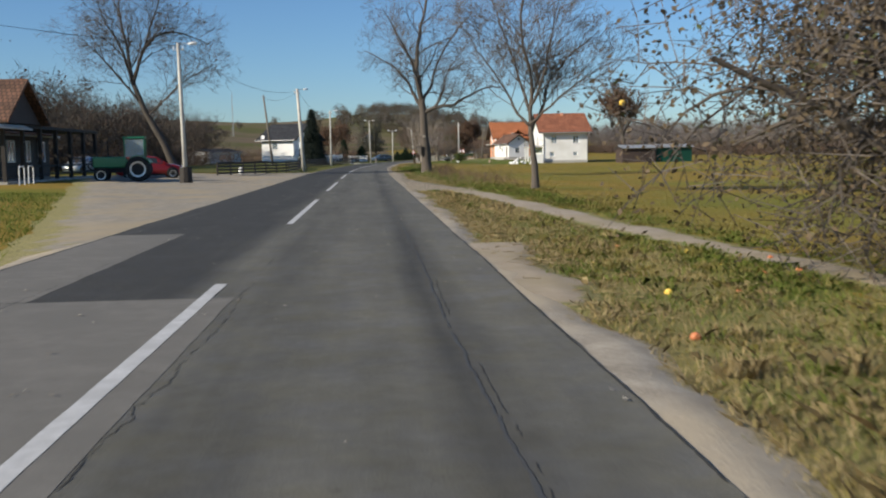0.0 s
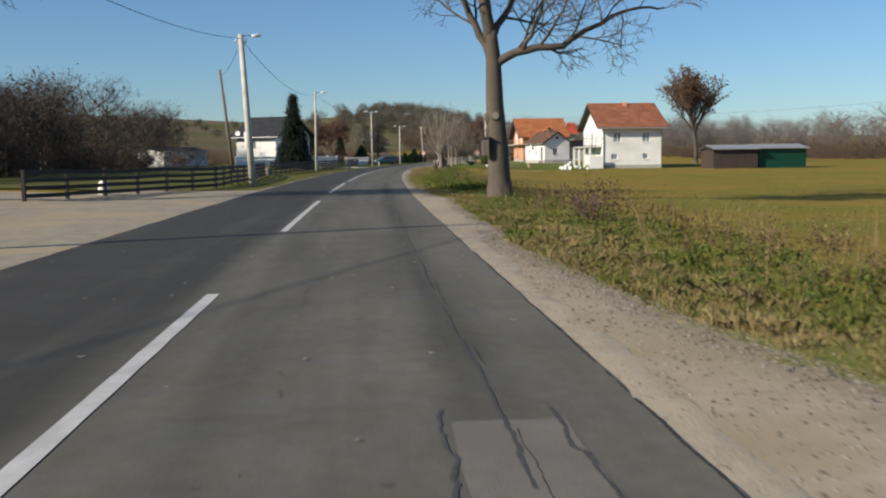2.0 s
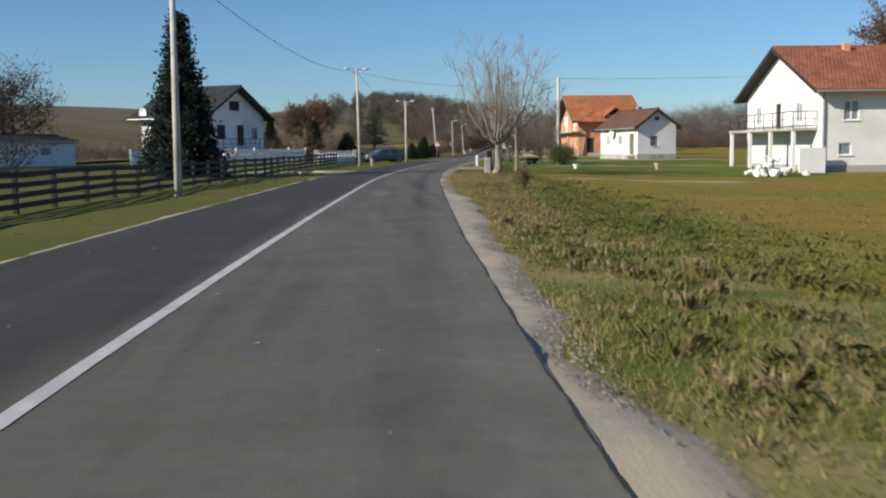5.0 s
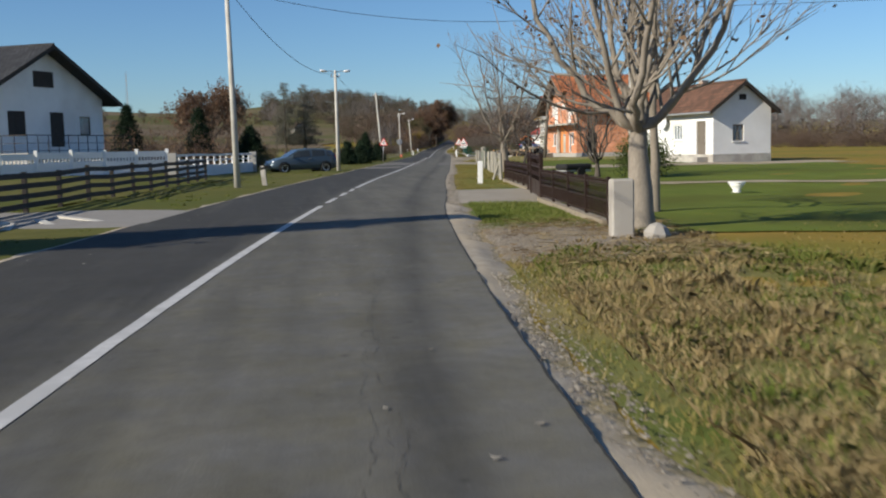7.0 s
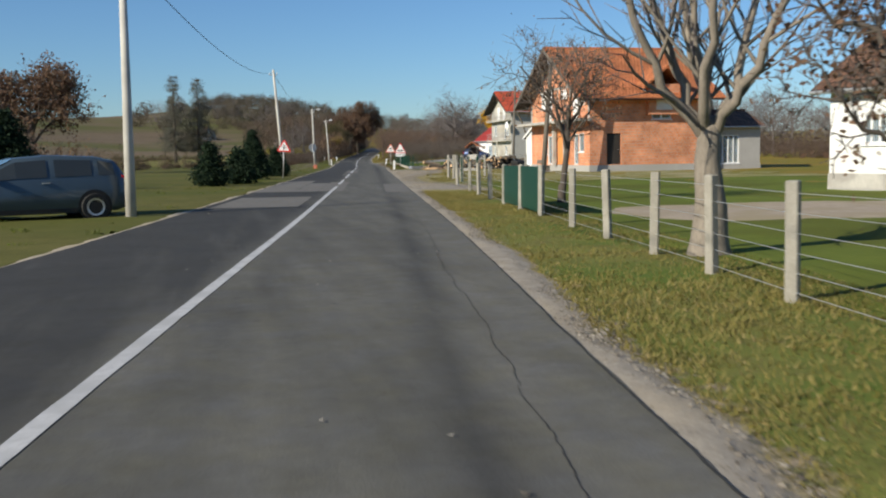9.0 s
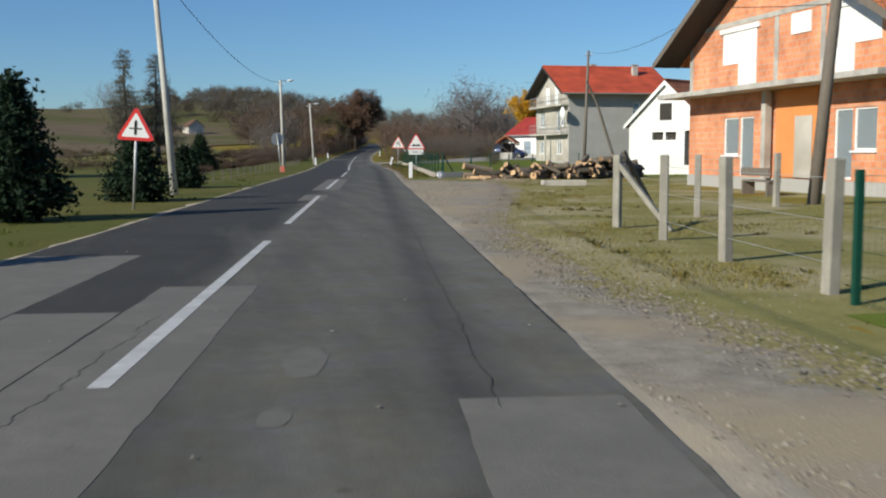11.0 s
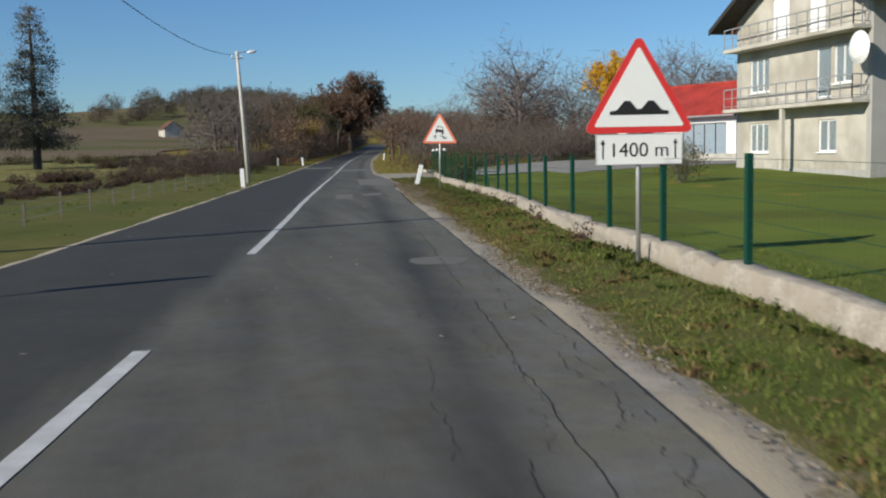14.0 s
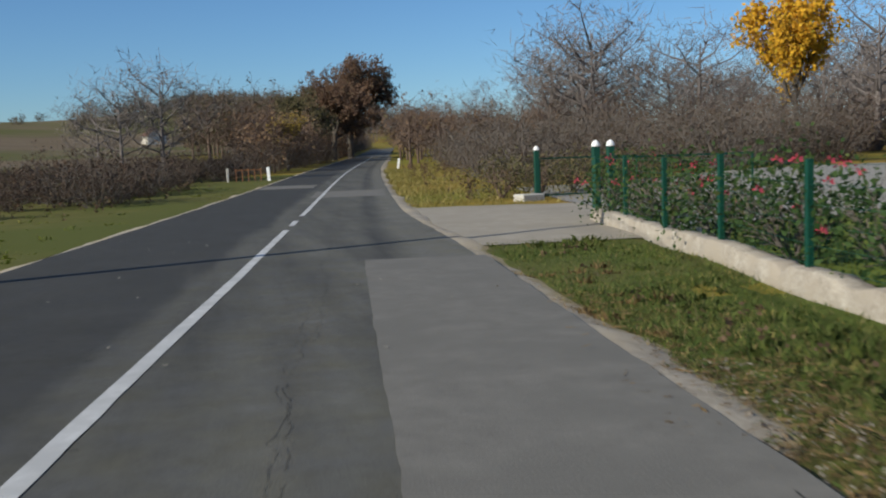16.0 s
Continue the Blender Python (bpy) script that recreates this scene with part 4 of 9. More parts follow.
def chimney(parent, x, y, z0, z1, w=0.5, material=CONCRETE):
    c = part("chimney", Shape().box(x - w / 2, y - w / 2, z0, x + w / 2, y + w / 2, z1), material, parent, bevel=0.01)
    part("cap", Shape().box(x - w / 2 - 0.06, y - w / 2 - 0.06, z1 + 0.003, x + w / 2 + 0.06, y + w / 2 + 0.06, z1 + 0.09), CONCRETE, c)


def downpipe(parent, x, y, z0, z1, material=GALV):
    part("downpipe", Shape().tube([(x, y, z0), (x, y, z1)], [0.05, 0.05], 8), material, parent)


def railing(parent, p, q, z, height, material, posts=5, bars=0):
    """A balcony railing between two points: rails and uprights."""
    p, q = Vector((*p, z)), Vector((*q, z))
    up = Vector((0, 0, 1))
    r = part("railing", Shape().bar(p + up * height, q + up * height, 0.05, 0.05).bar(p + up * 0.12, q + up * 0.12, 0.03, 0.03).bar(p + up * height * 0.55, q + up * height * 0.55, 0.03, 0.03), material, parent)
    for i in range(posts):
        e = p.lerp(q, i / (posts - 1))
        part("baluster", Shape().bar(e, e + up * (height - 0.02), 0.035, 0.035), material, r)


# white house with a brown tiled roof out in the meadow
z = -0.45
meadow_house = gabled_house("house", pose(31.0, 120.2, z, 0, 0, -2), 6.9, 12.4, 4.95, 7.65, WHITE_WALL, ROOF_TILE, "white rendered two-storey house with a brown tiled gable roof",
    {"front": [(1.25, 2.15, 3.05, 4.2, "window"), (4.65, 5.55, 3.05, 4.2, "window"), (1.0, 1.75, 1.05, 1.75, "window", 1), (4.7, 5.35, 1.1, 1.75, "window", 1)],
     "left": [(1.6, 2.6, 3.0, 4.2, "window"), (5.2, 6.1, 2.7, 4.3, "door", DARK_TIMBER), (8.4, 9.4, 3.0, 4.2, "window"), (3.2, 4.0, 0.9, 1.6, "window", 1)]}, plinth=GREY_RENDER, over=0.75, over_end=0.7)
part("chimney_pot", Shape().box(3.6, 5.4, 7.2, 4.0, 5.8, 7.95), BRICK, meadow_house, flat=True)
part("balcony", Shape().box(-1.5, 0.6, 2.5, -0.003, 11.8, 2.66), CONCRETE, meadow_house)
railing(meadow_house, (-1.45, 0.65), (-1.45, 11.75), 2.66, 0.95, DARK_TIMBER, 8)
railing(meadow_house, (-1.45, 0.65), (0, 0.65), 2.66, 0.95, DARK_TIMBER, 3)
for yy in (0.8, 4.4, 8.0, 11.6):
    part("column", Shape().box(-1.45, yy - 0.1, 0, -1.25, yy + 0.1, 2.5), WHITE_WALL, meadow_house)
downpipe(meadow_house, 0.05, -0.08, 0.1, 4.6)
downpipe(meadow_house, 6.85, -0.08, 0.1, 4.6)
part("terrace_wall", Shape().box(-1.6, -0.8, 0, -0.1, -0.65, 1.5), WHITE_WALL, meadow_house)

# dark-roofed white house behind the white fence on the other side of the road
villa = gabled_house("house", facing(-5.7, 167.7, 0.1, 296) , 7.0, 10.4, 4.6, 7.3, WHITE_WALL, ROOF_DARK, "white house with a dark slate gable roof and terrace",
    {"left": [(2.2, 3.6, 2.3, 3.7, "window", 2, DARK_TIMBER, True, DARK_TIMBER), (5.6, 6.8, 1.7, 3.7, "window", 2, DARK_TIMBER, False, DARK_TIMBER), (8.2, 9.2, 2.4, 3.5, "window", 1, DARK_TIMBER)],
     "back": [(2.4, 3.5, 2.6, 3.6, "window", 2, DARK_TIMBER)],
     "front": [(2.2, 3.5, 2.6, 3.6, "window", 2, DARK_TIMBER)]}, over=0.8, over_end=0.9)
part("attic_window", Shape().box(-0.06, 4.4, 5.1, 0.0, 6.0, 6.0), DARK_TIMBER, villa)
part("terrace", Shape().box(-2.6, 0.6, 0, 0, 9.8, 1.35), GREY_RENDER, villa)
railing(villa, (-2.5, 0.7), (-2.5, 9.7), 1.35, 0.95, DARK_TIMBER, 12)
railing(villa, (-2.5, 9.7), (0, 9.7), 1.35, 0.95, DARK_TIMBER, 4)
part("satellite_dish", Shape().lathe([(0.05, 0), (0.3, 0.06), (0.45, 0.16), (0.43, 0.17), (0.05, 0.04)], 14, (6.5, 10.6, 4.9), "y"), WHITE_PAINT, villa)

# small white cottage with a brown tiled roof
cottage = gabled_house("cottage", pose(35.5, 161.6, 0.0, 0, 0, 101.5), 8.5, 4.2, 3.25, 4.75, WHITE_WALL, ROOF_TILE_BROWN, "small white rendered cottage with a brown tiled roof",
    {"back": [(6.7, 7.7, 0.35, 2.5, "door", POLE_WOOD), (4.1, 5.1, 1.35, 2.35, "window", 3), (1.3, 2.2, 1.35, 2.3, "window", 3)],
     "left": [(1.4, 2.2, 1.25, 2.25, "window", 2, POLE_WOOD)]}, plinth=CONCRETE, over=0.45, over_end=0.35)
chimney(cottage, 5.2, 1.4, 3.9, 5.2, 0.45, BRICK)
# dark plate on the gable in place of a hole's unlit inside
part("attic_hole", Shape().box(-0.02, 1.85, 3.75, 0.0, 2.35, 4.1), DARK_TIMBER, cottage)
part("satellite_dish", Shape().lathe([(0.05, 0), (0.3, 0.06), (0.5, 0.18), (0.48, 0.19), (0.05, 0.04)], 14, (5.2, 4.35, 2.6), "y"), WHITE_PAINT, cottage)
part("step", Shape().box(0.5, 4.2, 0, 2.1, 5.0, 0.3), CONCRETE, cottage)

# unfinished brick house, gable to the road
brick_house = gabled_house("house", pose(34.5, 202.6, 0.35), 8.2, 12.4, 4.75, 8.1, BRICK, ROOF_TILE_ORANGE, "unfinished orange hollow-brick house with an orange tiled roof",
    {"left": [(2.7, 3.8, 0.75, 2.1, "window", 1), (3.85, 4.8, 0.05, 2.1, "window", 1, WHITE_PAINT, False), (9.4, 10.3, 0.05, 2.15, "window", 1, WHITE_PAINT, False), (10.35, 11.4, 0.9, 2.15, "window", 1)],
     "front": [(1.2, 2.2, 0.05, 2.1, "door", DARK_TIMBER), (4.4, 5.8, 3.0, 4.3, "window", 2)]}, over=1.0, over_end=1.1, fascia=POLE_WOOD, gutter=BROWN_METAL)
part("balcony", Shape().box(-1.15, -0.5, 2.9, -0.003, 12.9, 3.08), CONCRETE, brick_house, bevel=0.01)
part("porch_recess", Shape().box(-0.06, 3.8, 0.05, -0.004, 6.1, 2.88), surface("orange_render", (0.62, 0.22, 0.07), (0.74, 0.3, 0.1), 2, 0.9, 0.1), brick_house)
part("door", Shape().box(-0.1, 4.0, 0.05, -0.064, 4.95, 2.0), CREAM_WALL, brick_house, bevel=0.008)
for a, b, c, d in ((7.5, 9.8, 3.98, 5.1), (7.5, 8.7, 3.15, 3.97), (0.9, 3.0, 4.0, 5.1), (2.1, 3.0, 3.15, 3.99)):
    part("plaster_panel", Shape().box(-0.03, a, c, -0.003, b, d), WHITE_WALL, brick_house)
for a, b in ((7.3, 10.0), (0.7, 3.2)):
    part("shutter_box", Shape().box(-0.08, a, 5.1, -0.003, b, 5.28), WHITE_WALL, brick_house)
for a in (0.0, 3.55, 6.15, 12.15):
    part("concrete_column", Shape().box(-0.02, a, 3.1, -0.002, a + 0.25, 5.3 if 1 < a < 12 else 4.75), CONCRETE, brick_house)
part("ring_beam", Shape().box(-0.022, 0.6, 5.32, -0.004, 11.8, 5.5), CONCRETE, brick_house)
part("attic_window", Shape().box(-0.04, 4.3, 4.6, -0.004, 5.4, 5.25), WHITE_WALL, brick_house)
part("ground_column", Shape().box(-0.35, 6.3, 0.0, -0.1, 6.55, 2.9), CONCRETE, brick_house, bevel=0.01)
dormer = part("dormer", Shape().box(4.0, -0.45, 3.3, 6.2, 2.0, 5.3), BRICK, brick_house, flat=True)
part("dormer_roof", Shape().slab([(3.5, 5.0), (5.1, 6.3), (6.7, 5.0), (6.7, 5.15), (5.1, 6.5), (3.5, 5.15)], -0.9, 2.6, "y"), ROOF_TILE_ORANGE, dormer, flat=True)
part("dormer_window", Shape().box(4.5, -0.49, 3.6, 5.7, -0.452, 4.7), WHITE_WALL, dormer)
annex = gabled_house("shed", pose(43.4, 203.5, 0.25), 4.0, 5.0, 2.6, 3.6, GREY_RENDER, ROOF_TILE_BROWN, "grey rendered lean-to annex with barred doors",
    {"front": [(0.8, 2.4, 0.05, 2.0, "window", 4)]}, over=0.3, over_end=0.2, category="shed")

# white outbuilding
outbuilding = gabled_house("outbuilding", facing(42.19, 228.62, 0.42, 60), 6.5, 5.0, 2.4, 4.6, WHITE_WALL, ROOF_TILE, "white outbuilding with a steep brown tiled roof",
    {"left": [(3.75, 4.6, 0.05, 1.95, "dark"), (2.5, 3.2, 1.45, 1.9, "dark"), (1.6, 2.35, 1.45, 1.9, "dark")]}, over=0.25, over_end=0.15, base=-0.55, category="shed", fascia=WHITE_WALL)
# the loft hole's inner shade, drawn as a dark plate on the wall
part("loft_hole", Shape().box(-0.02, 2.1, 2.55, -0.003, 2.9, 3.5), DARK_TIMBER, outbuilding)
part("board_cladding", Shape().box(0.1, -0.05, -0.5, 6.4, -0.004, 2.3), POLE_WOOD, outbuilding, "grey weathered boards")
kennel = thing("kennel", facing(36.16, 225.48, gz(36.16, 225.48), 60), "dark kennel with a rounded felt roof on the lot", "kennel")
part("body", Shape().box(0, -0.48, -0.1, 1.0, 0.48, 0.4), DARK_TIMBER, kennel, bevel=0.02)
part("roof", Shape().slab([(-0.58, 0.37), (0.58, 0.37), (0.52, 0.5), (0.34, 0.63), (0.0, 0.7), (-0.34, 0.63), (-0.52, 0.5)], -0.08, 1.1, "x"), BLACK, kennel, bevel=0.02)
part("opening", Shape().box(-0.012, -0.2, 0.0, -0.002, 0.2, 0.34), BLACK, kennel)

# three-storey house with balconies on its gable
tall = gabled_house("house", pose(49.0, 268.9, 0.3), 9.8, 10.0, 6.75, 9.2, GREY_RENDER, ROOF_VERMILION, "three-storey grey rendered house with a red roof and balconies",
    {"front": [(6.5, 7.2, 4.3, 5.6, "window", 1), (8.2, 8.9, 4.3, 5.6, "window", 1), (8.1, 8.9, 1.3, 2.5, "window", 1, DARK_TIMBER)],
     "left": [(1.2, 2.8, 3.4, 4.9, "window", 3), (6.4, 7.4, 2.9, 4.9, "window", 1), (7.6, 8.8, 3.4, 4.9, "window", 2), (1.2, 2.8, 0.7, 2.0, "window", 3), (6.6, 7.8, 0.7, 2.0, "window", 2)]},
    over=0.85, over_end=1.0, gable_mat=CREAM_WALL)
for zz in (2.55, 5.3):
    b = part("balcony", Shape().box(-0.8, 0.1, zz, -0.003, 9.9, zz + 0.16), CREAM_WALL, tall, bevel=0.01)
    railing(tall, (-0.75, 0.15), (-0.75, 9.85), zz + 0.16, 0.9, GALV, 14)
    railing(tall, (-0.75, 0.15), (0, 0.15), zz + 0.16, 0.9, GALV, 3)
part("balcony_post", Shape().box(-0.75, 4.9, 0, -0.6, 5.1, 2.55), CREAM_WALL, tall)
part("attic_door", Shape().box(-0.04, 3.0, 5.5, -0.003, 4.0, 7.3), WHITE_PAINT, tall)
part("attic_door", Shape().box(-0.04, 5.6, 5.5, -0.003, 6.8, 7.3), WHITE_PAINT, tall)
chimney(tall, 8.0, 3.2, 7.4, 9.4, 0.5)
chimney(tall, 4.5, 5.6, 8.6, 9.6, 0.5)
part("satellite_dish", Shape().lathe([(0.05, 0), (0.4, 0.08), (0.62, 0.22), (0.6, 0.23), (0.05, 0.04)], 16, (-0.95, -0.2, 4.55), "x"), WHITE_PAINT, tall, at=None)

# white barn with a long red roof
PANEL_BLUE = surface("grey_blue_panel", (0.22, 0.28, 0.33), (0.30, 0.36, 0.41), 3, 0.5, 0.05, 40)
barn = gabled_house("barn", pose(62.2, 295.2, 0.42, 0, 0, 109.5), 11.0, 5.5, 3.15, 5.0, WHITE_WALL, ROOF_RED, "long white barn with a red sheet roof",
    {"back": [(6.4, 10.2, 0.05, 2.45, "window", 4, BROWN_METAL, False, PANEL_BLUE), (3.3, 4.7, 0.05, 2.1, "door", PANEL_BLUE)]}, over=0.5, over_end=0.3, category="barn", plinth=CONCRETE)
part("door_rail", Shape().box(6.42, 5.44, 1.25, 10.18, 5.47, 1.33), BROWN_METAL, barn)
part("plaque", Shape().box(8.6, 5.503, 1.6, 9.6, 5.53, 2.1), POLE_WOOD, barn)
# low dark sheds and a white farm building farther off
dark_shed = gabled_house("shed", pose(41.5, 112.5, -0.45), 5.0, 4.0, 2.1, 2.35, BROWN_WALL, GALV, "dark boarded shed with a flat pale roof", over=0.3, over_end=0.2, category="shed")
green_shed = gabled_house("shed", pose(46.8, 113.0, -0.45), 5.4, 4.0, 2.15, 2.4, GREEN_METAL, GALV, "dark green sheet-metal shed with a pale roof", over=0.3, over_end=0.2, category="shed")
farm_building = gabled_house("farm_building", facing(-23.6, 141.5, 0.3, 37), 7.8, 5.0, 1.9, 2.3, WHITE_WALL, ROOF_DARK, "low white farm building behind the pasture",
    {"front": [(4.6, 5.7, 0.8, 1.5, "window", 1)]}, over=0.3, over_end=0.2)
gabled_house("house", facing(9.0, 700.0, gz(9.0, 700.0), -20), 9.0, 8.0, 4.2, 7.2, CREAM_WALL, ROOF_TILE_BROWN, "small pale house with a brown roof among far trees",
    {"front": [(2.0, 3.2, 1.0, 2.4, "window"), (5.6, 6.8, 1.0, 2.4, "window")]}, over=0.6, over_end=0.5)

# inn with a veranda beside the forecourt
inn = gabled_house("inn", pose(-17.2, 18.0, 0.1, 0, 0, 90), 17.0, 9.0, 2.9, 5.2, BROWN_WALL, ROOF_TILE_BROWN, "dark brown inn with a brown tiled roof and veranda",
    {"back": []}, over=0.5, over_end=0.5)
part("veranda_roof", Shape().box(0, -3.2, 2.9, 17, -0.5, 3.06), DARK_TIMBER, inn)
part("veranda_floor", Shape().box(0, -3.2, 0, 17, -0.003, 0.15), CONCRETE, inn)
for i in range(7):
    part("veranda_post", Shape().box(0.1 + i * 2.75, -3.15, 0.15, 0.3 + i * 2.75, -2.95, 2.9), DARK_TIMBER, inn, bevel=0.01)
for i in range(6):
    part("veranda_rail", Shape().box(0.32 + i * 2.75, -3.1, 0.85, 2.83 + i * 2.75, -3.02, 0.95).box(0.32 + i * 2.75, -3.1, 0.4, 2.83 + i * 2.75, -3.02, 0.48), DARK_TIMBER, inn)
    w = part("window", frame_bars(1.2, 1.3, 2), WHITE_PAINT, inn, at=pose(0.9 + i * 2.75, -0.16, 1.1))
    part("pane", Shape().box(0.07, 0.08, 0.07, 1.13, 0.1, 1.23), GLASS, w)
porch = part("porch_gable", Shape().slab([(-0.4, 3.1), (5.2, 3.1), (2.4, 5.0)], -3.3, -3.1, "y"), BROWN_WALL, inn)
part("porch_roof", Shape().slab([(-0.8, 3.05), (2.4, 5.2), (5.6, 3.05), (5.6, 3.2), (2.4, 5.38), (-0.8, 3.2)], -3.7, 2.0, "y"), ROOF_TILE_BROWN, porch, flat=True)
part("awning", Shape().slab([(-3.6, 2.75), (-3.2, 2.95), (-3.2, 3.02), (-3.6, 2.82)], -2.5, 3.0, "x"), CREAM_WALL, inn)

# ---- plants ----
UP = Vector((0, 0, 1))


def grow(rnd, start, way, length, radius, level, deepest, style, limbs, twigs):
    """One branch with its side branches. style: children per level, spread, lift, wiggle, shrink."""
    count, spread, lift, wiggle, shrink, first_shrink = style
    n = 5 if level == 0 else (4 if level < 3 else (2 if level == 3 else 1))
    pts, radii, p, d = [start], [radius], start.copy(), way.normalized()
    end = radius * (0.55 if level == 0 else 0.4)
    for i in range(n):
        d = (d + Vector((rnd.uniform(-1, 1), rnd.uniform(-1, 1), rnd.uniform(-1, 1))) * wiggle * (0.4 if level == 0 else 1) + UP * lift * (1 if level else 0.3)).normalized()
        p = p + d * (length / n)
        pts.append(p.copy())
        radii.append(radius + (end - radius) * (i + 1) / n)
    if level <= 2:
        limbs.tube(pts, radii, (9, 6, 4)[level], cap=level == 0)
    else:
        twigs.tube(pts, radii, 3, cap=False)
    if level < deepest:
        k = count[min(level, len(count) - 1)]
        for i in range(k):
            u = (0.52 if level == 0 else 0.25) + (0.48 if level == 0 else 0.75) * (i + rnd.random() * 0.8) / k
            u = min(u, 0.999)
            seg = min(int(u * n), n - 1)
            q = pts[seg].lerp(pts[seg + 1], u * n - seg)
            axis = (pts[seg + 1] - pts[seg]).normalized()
            s = axis.orthogonal().normalized()
            s.rotate(Matrix.Rotation(i * 2.4 + rnd.uniform(-0.5, 0.5), 3, axis))
            child = axis * math.cos(spread) + s * math.sin(spread) * rnd.uniform(0.75, 1.2)
            rr = (radii[seg] * (0.66 if level == 0 else 0.58)) * rnd.uniform(0.75, 1.1)
            grow(rnd, q, child, length * (shrink if level else first_shrink) * rnd.uniform(0.75, 1.15) * (1.1 - 0.35 * u), max(rr, 0.0085), level + 1, deepest, style, limbs, twigs)


def leaf_cloud(rng, centres, radius, count, size, droop=0.0, corners=4):
    """Small folded leaves scattered round points: an array of vertices and of triangles."""
    c = centres[rng.integers(0, len(centres), count)] + rng.normal(0, 1, (count, 3)) * radius
    a = rng.normal(0, 1, (count, 3))
    a[:, 2] -= droop
    a /= np.linalg.norm(a, axis=1, keepdims=True)
    b = np.cross(a, rng.normal(0, 1, (count, 3)))
    b /= np.linalg.norm(b, axis=1, keepdims=True) + 1e-9
    s = size * rng.uniform(0.6, 1.4, (count, 1))
    v = np.stack([c, c + a * s * 0.5 + b * s * 0.32, c + a * s, c + a * s * 0.5 - b * s * 0.32] if corners == 4 else [c - b * s * 0.3, c + b * s * 0.3, c + a * s], 1).reshape(-1, 3)
    f = np.arange(count * corners).reshape(-1, corners)
    return v, f


def bare_tree(name, x, y, height, radius, seed, label, style, way=(0, 0, 1), deepest=5, bark=BARK, twig=TWIG, leaves=None, group="", first=0.3):
    size = 1.0
    for _ in range(2):
        rnd = random.Random(seed)
        limbs, twigs = Shape(), Shape()
        grow(rnd, Vector((0, 0, -0.15)), Vector(way), height * first * 2 * size, radius, 0, deepest, style, limbs, twigs)
        size *= height / max(p[2] for p in limbs.v + twigs.v)
    base = gz(x, y)
    tree = thing(name, pose(x, y, base), label, "tree", group)
    # root flare
    limbs.tube([(0, 0, -0.2), (0, 0, 0.12), (0, 0, 0.5)], [radius * 1.4, radius * 1.18, radius * 0.88], 12)
    part("trunk", limbs, bark, tree, smooth=True)
    part("crown", twigs, twig, tree)
    if leaves:
        mat, count, size = leaves
        pts = np.array(twigs.v)
        rng = np.random.default_rng(seed)
        v, f = leaf_cloud(rng, pts, 0.12, count, size, 0.4)
        part("foliage", quick_mesh("foliage", v, f), mat, tree)
    return tree


def limbed_tree(name, x, y, seed, label, trunk, radius, arms, style, bark=BARK, twig=TWIG, group="", deepest=5, boughs=11, reach=1.0, leaves=None):
    """A tree whose trunk and main limbs follow given lines (offsets from the foot); the finer branches grow from them."""
    rnd = random.Random(seed)
    limbs, twigs = Shape(), Shape()
    stem = [Vector(q) for q in trunk]
    fine = [stem[0].lerp(stem[1], k / 6) for k in range(6)] + [a.lerp(b, k / 3) for a, b in zip(stem[1:], stem[2:]) for k in range(3)] + [stem[-1]]
    top = stem[-1].z
    limbs.tube(fine, [radius * (1 - 0.42 * max(p.z, 0) / top + 0.42 * math.exp(-(p.z + 0.15) / 0.32)) * rnd.uniform(0.975, 1.025) for p in fine], 16, cap=True)
    for line, r0 in arms:
        pts = [Vector(q) for q in line]
        smooth = []
        for i in range(len(pts) - 1):
            a, b = pts[max(i - 1, 0)], pts[min(i + 2, len(pts) - 1)]
            for k in range(4):
                u = k / 4
                h = pts[i] * (2 * u**3 - 3 * u**2 + 1) + (pts[i + 1] - a) * 0.5 * (u**3 - 2 * u**2 + u) + pts[i + 1] * (3 * u**2 - 2 * u**3) + (b - pts[i]) * 0.5 * (u**3 - u**2)
                smooth.append(h + Vector((rnd.uniform(-1, 1), rnd.uniform(-1, 1), rnd.uniform(-1, 1))) * 0.05)
        smooth.append(pts[-1])
        n = len(smooth)
        radii = [r0 * (1 - 0.82 * (i / (n - 1)) ** 0.8) for i in range(n)]
        limbs.tube(smooth, radii, 8, cap=True)
        run = sum((b - a).length for a, b in zip(smooth, smooth[1:]))
        for j in range(boughs):
            u = 0.2 + 0.8 * (j + rnd.random() * 0.7) / boughs
            i = min(int(u * (n - 1)), n - 2)
            axis = (smooth[i + 1] - smooth[i]).normalized()
            side = axis.orthogonal().normalized()
            side.rotate(Matrix.Rotation(j * 2.4 + rnd.uniform(-0.6, 0.6), 3, axis))
            way = axis * 0.75 + side * 0.85 + UP * 0.18
            grow(rnd, smooth[i].copy(), way, run * reach * rnd.uniform(0.2, 0.34) * (1.25 - 0.5 * u), max(radii[i] * 0.5, 0.014), 2, deepest, style, limbs, twigs)
    tree = thing(name, pose(x, y, gz(x, y)), label, "tree", group)
    part("trunk", limbs, bark, tree, smooth=True)
    part("crown", twigs, twig, tree)
    if leaves:
        mat, count, size = leaves
        v, f = leaf_cloud(np.random.default_rng(seed), np.array(twigs.v), 0.12, count, size, 0.4)
        part("foliage", quick_mesh("foliage", v, f), mat, tree)
    return tree


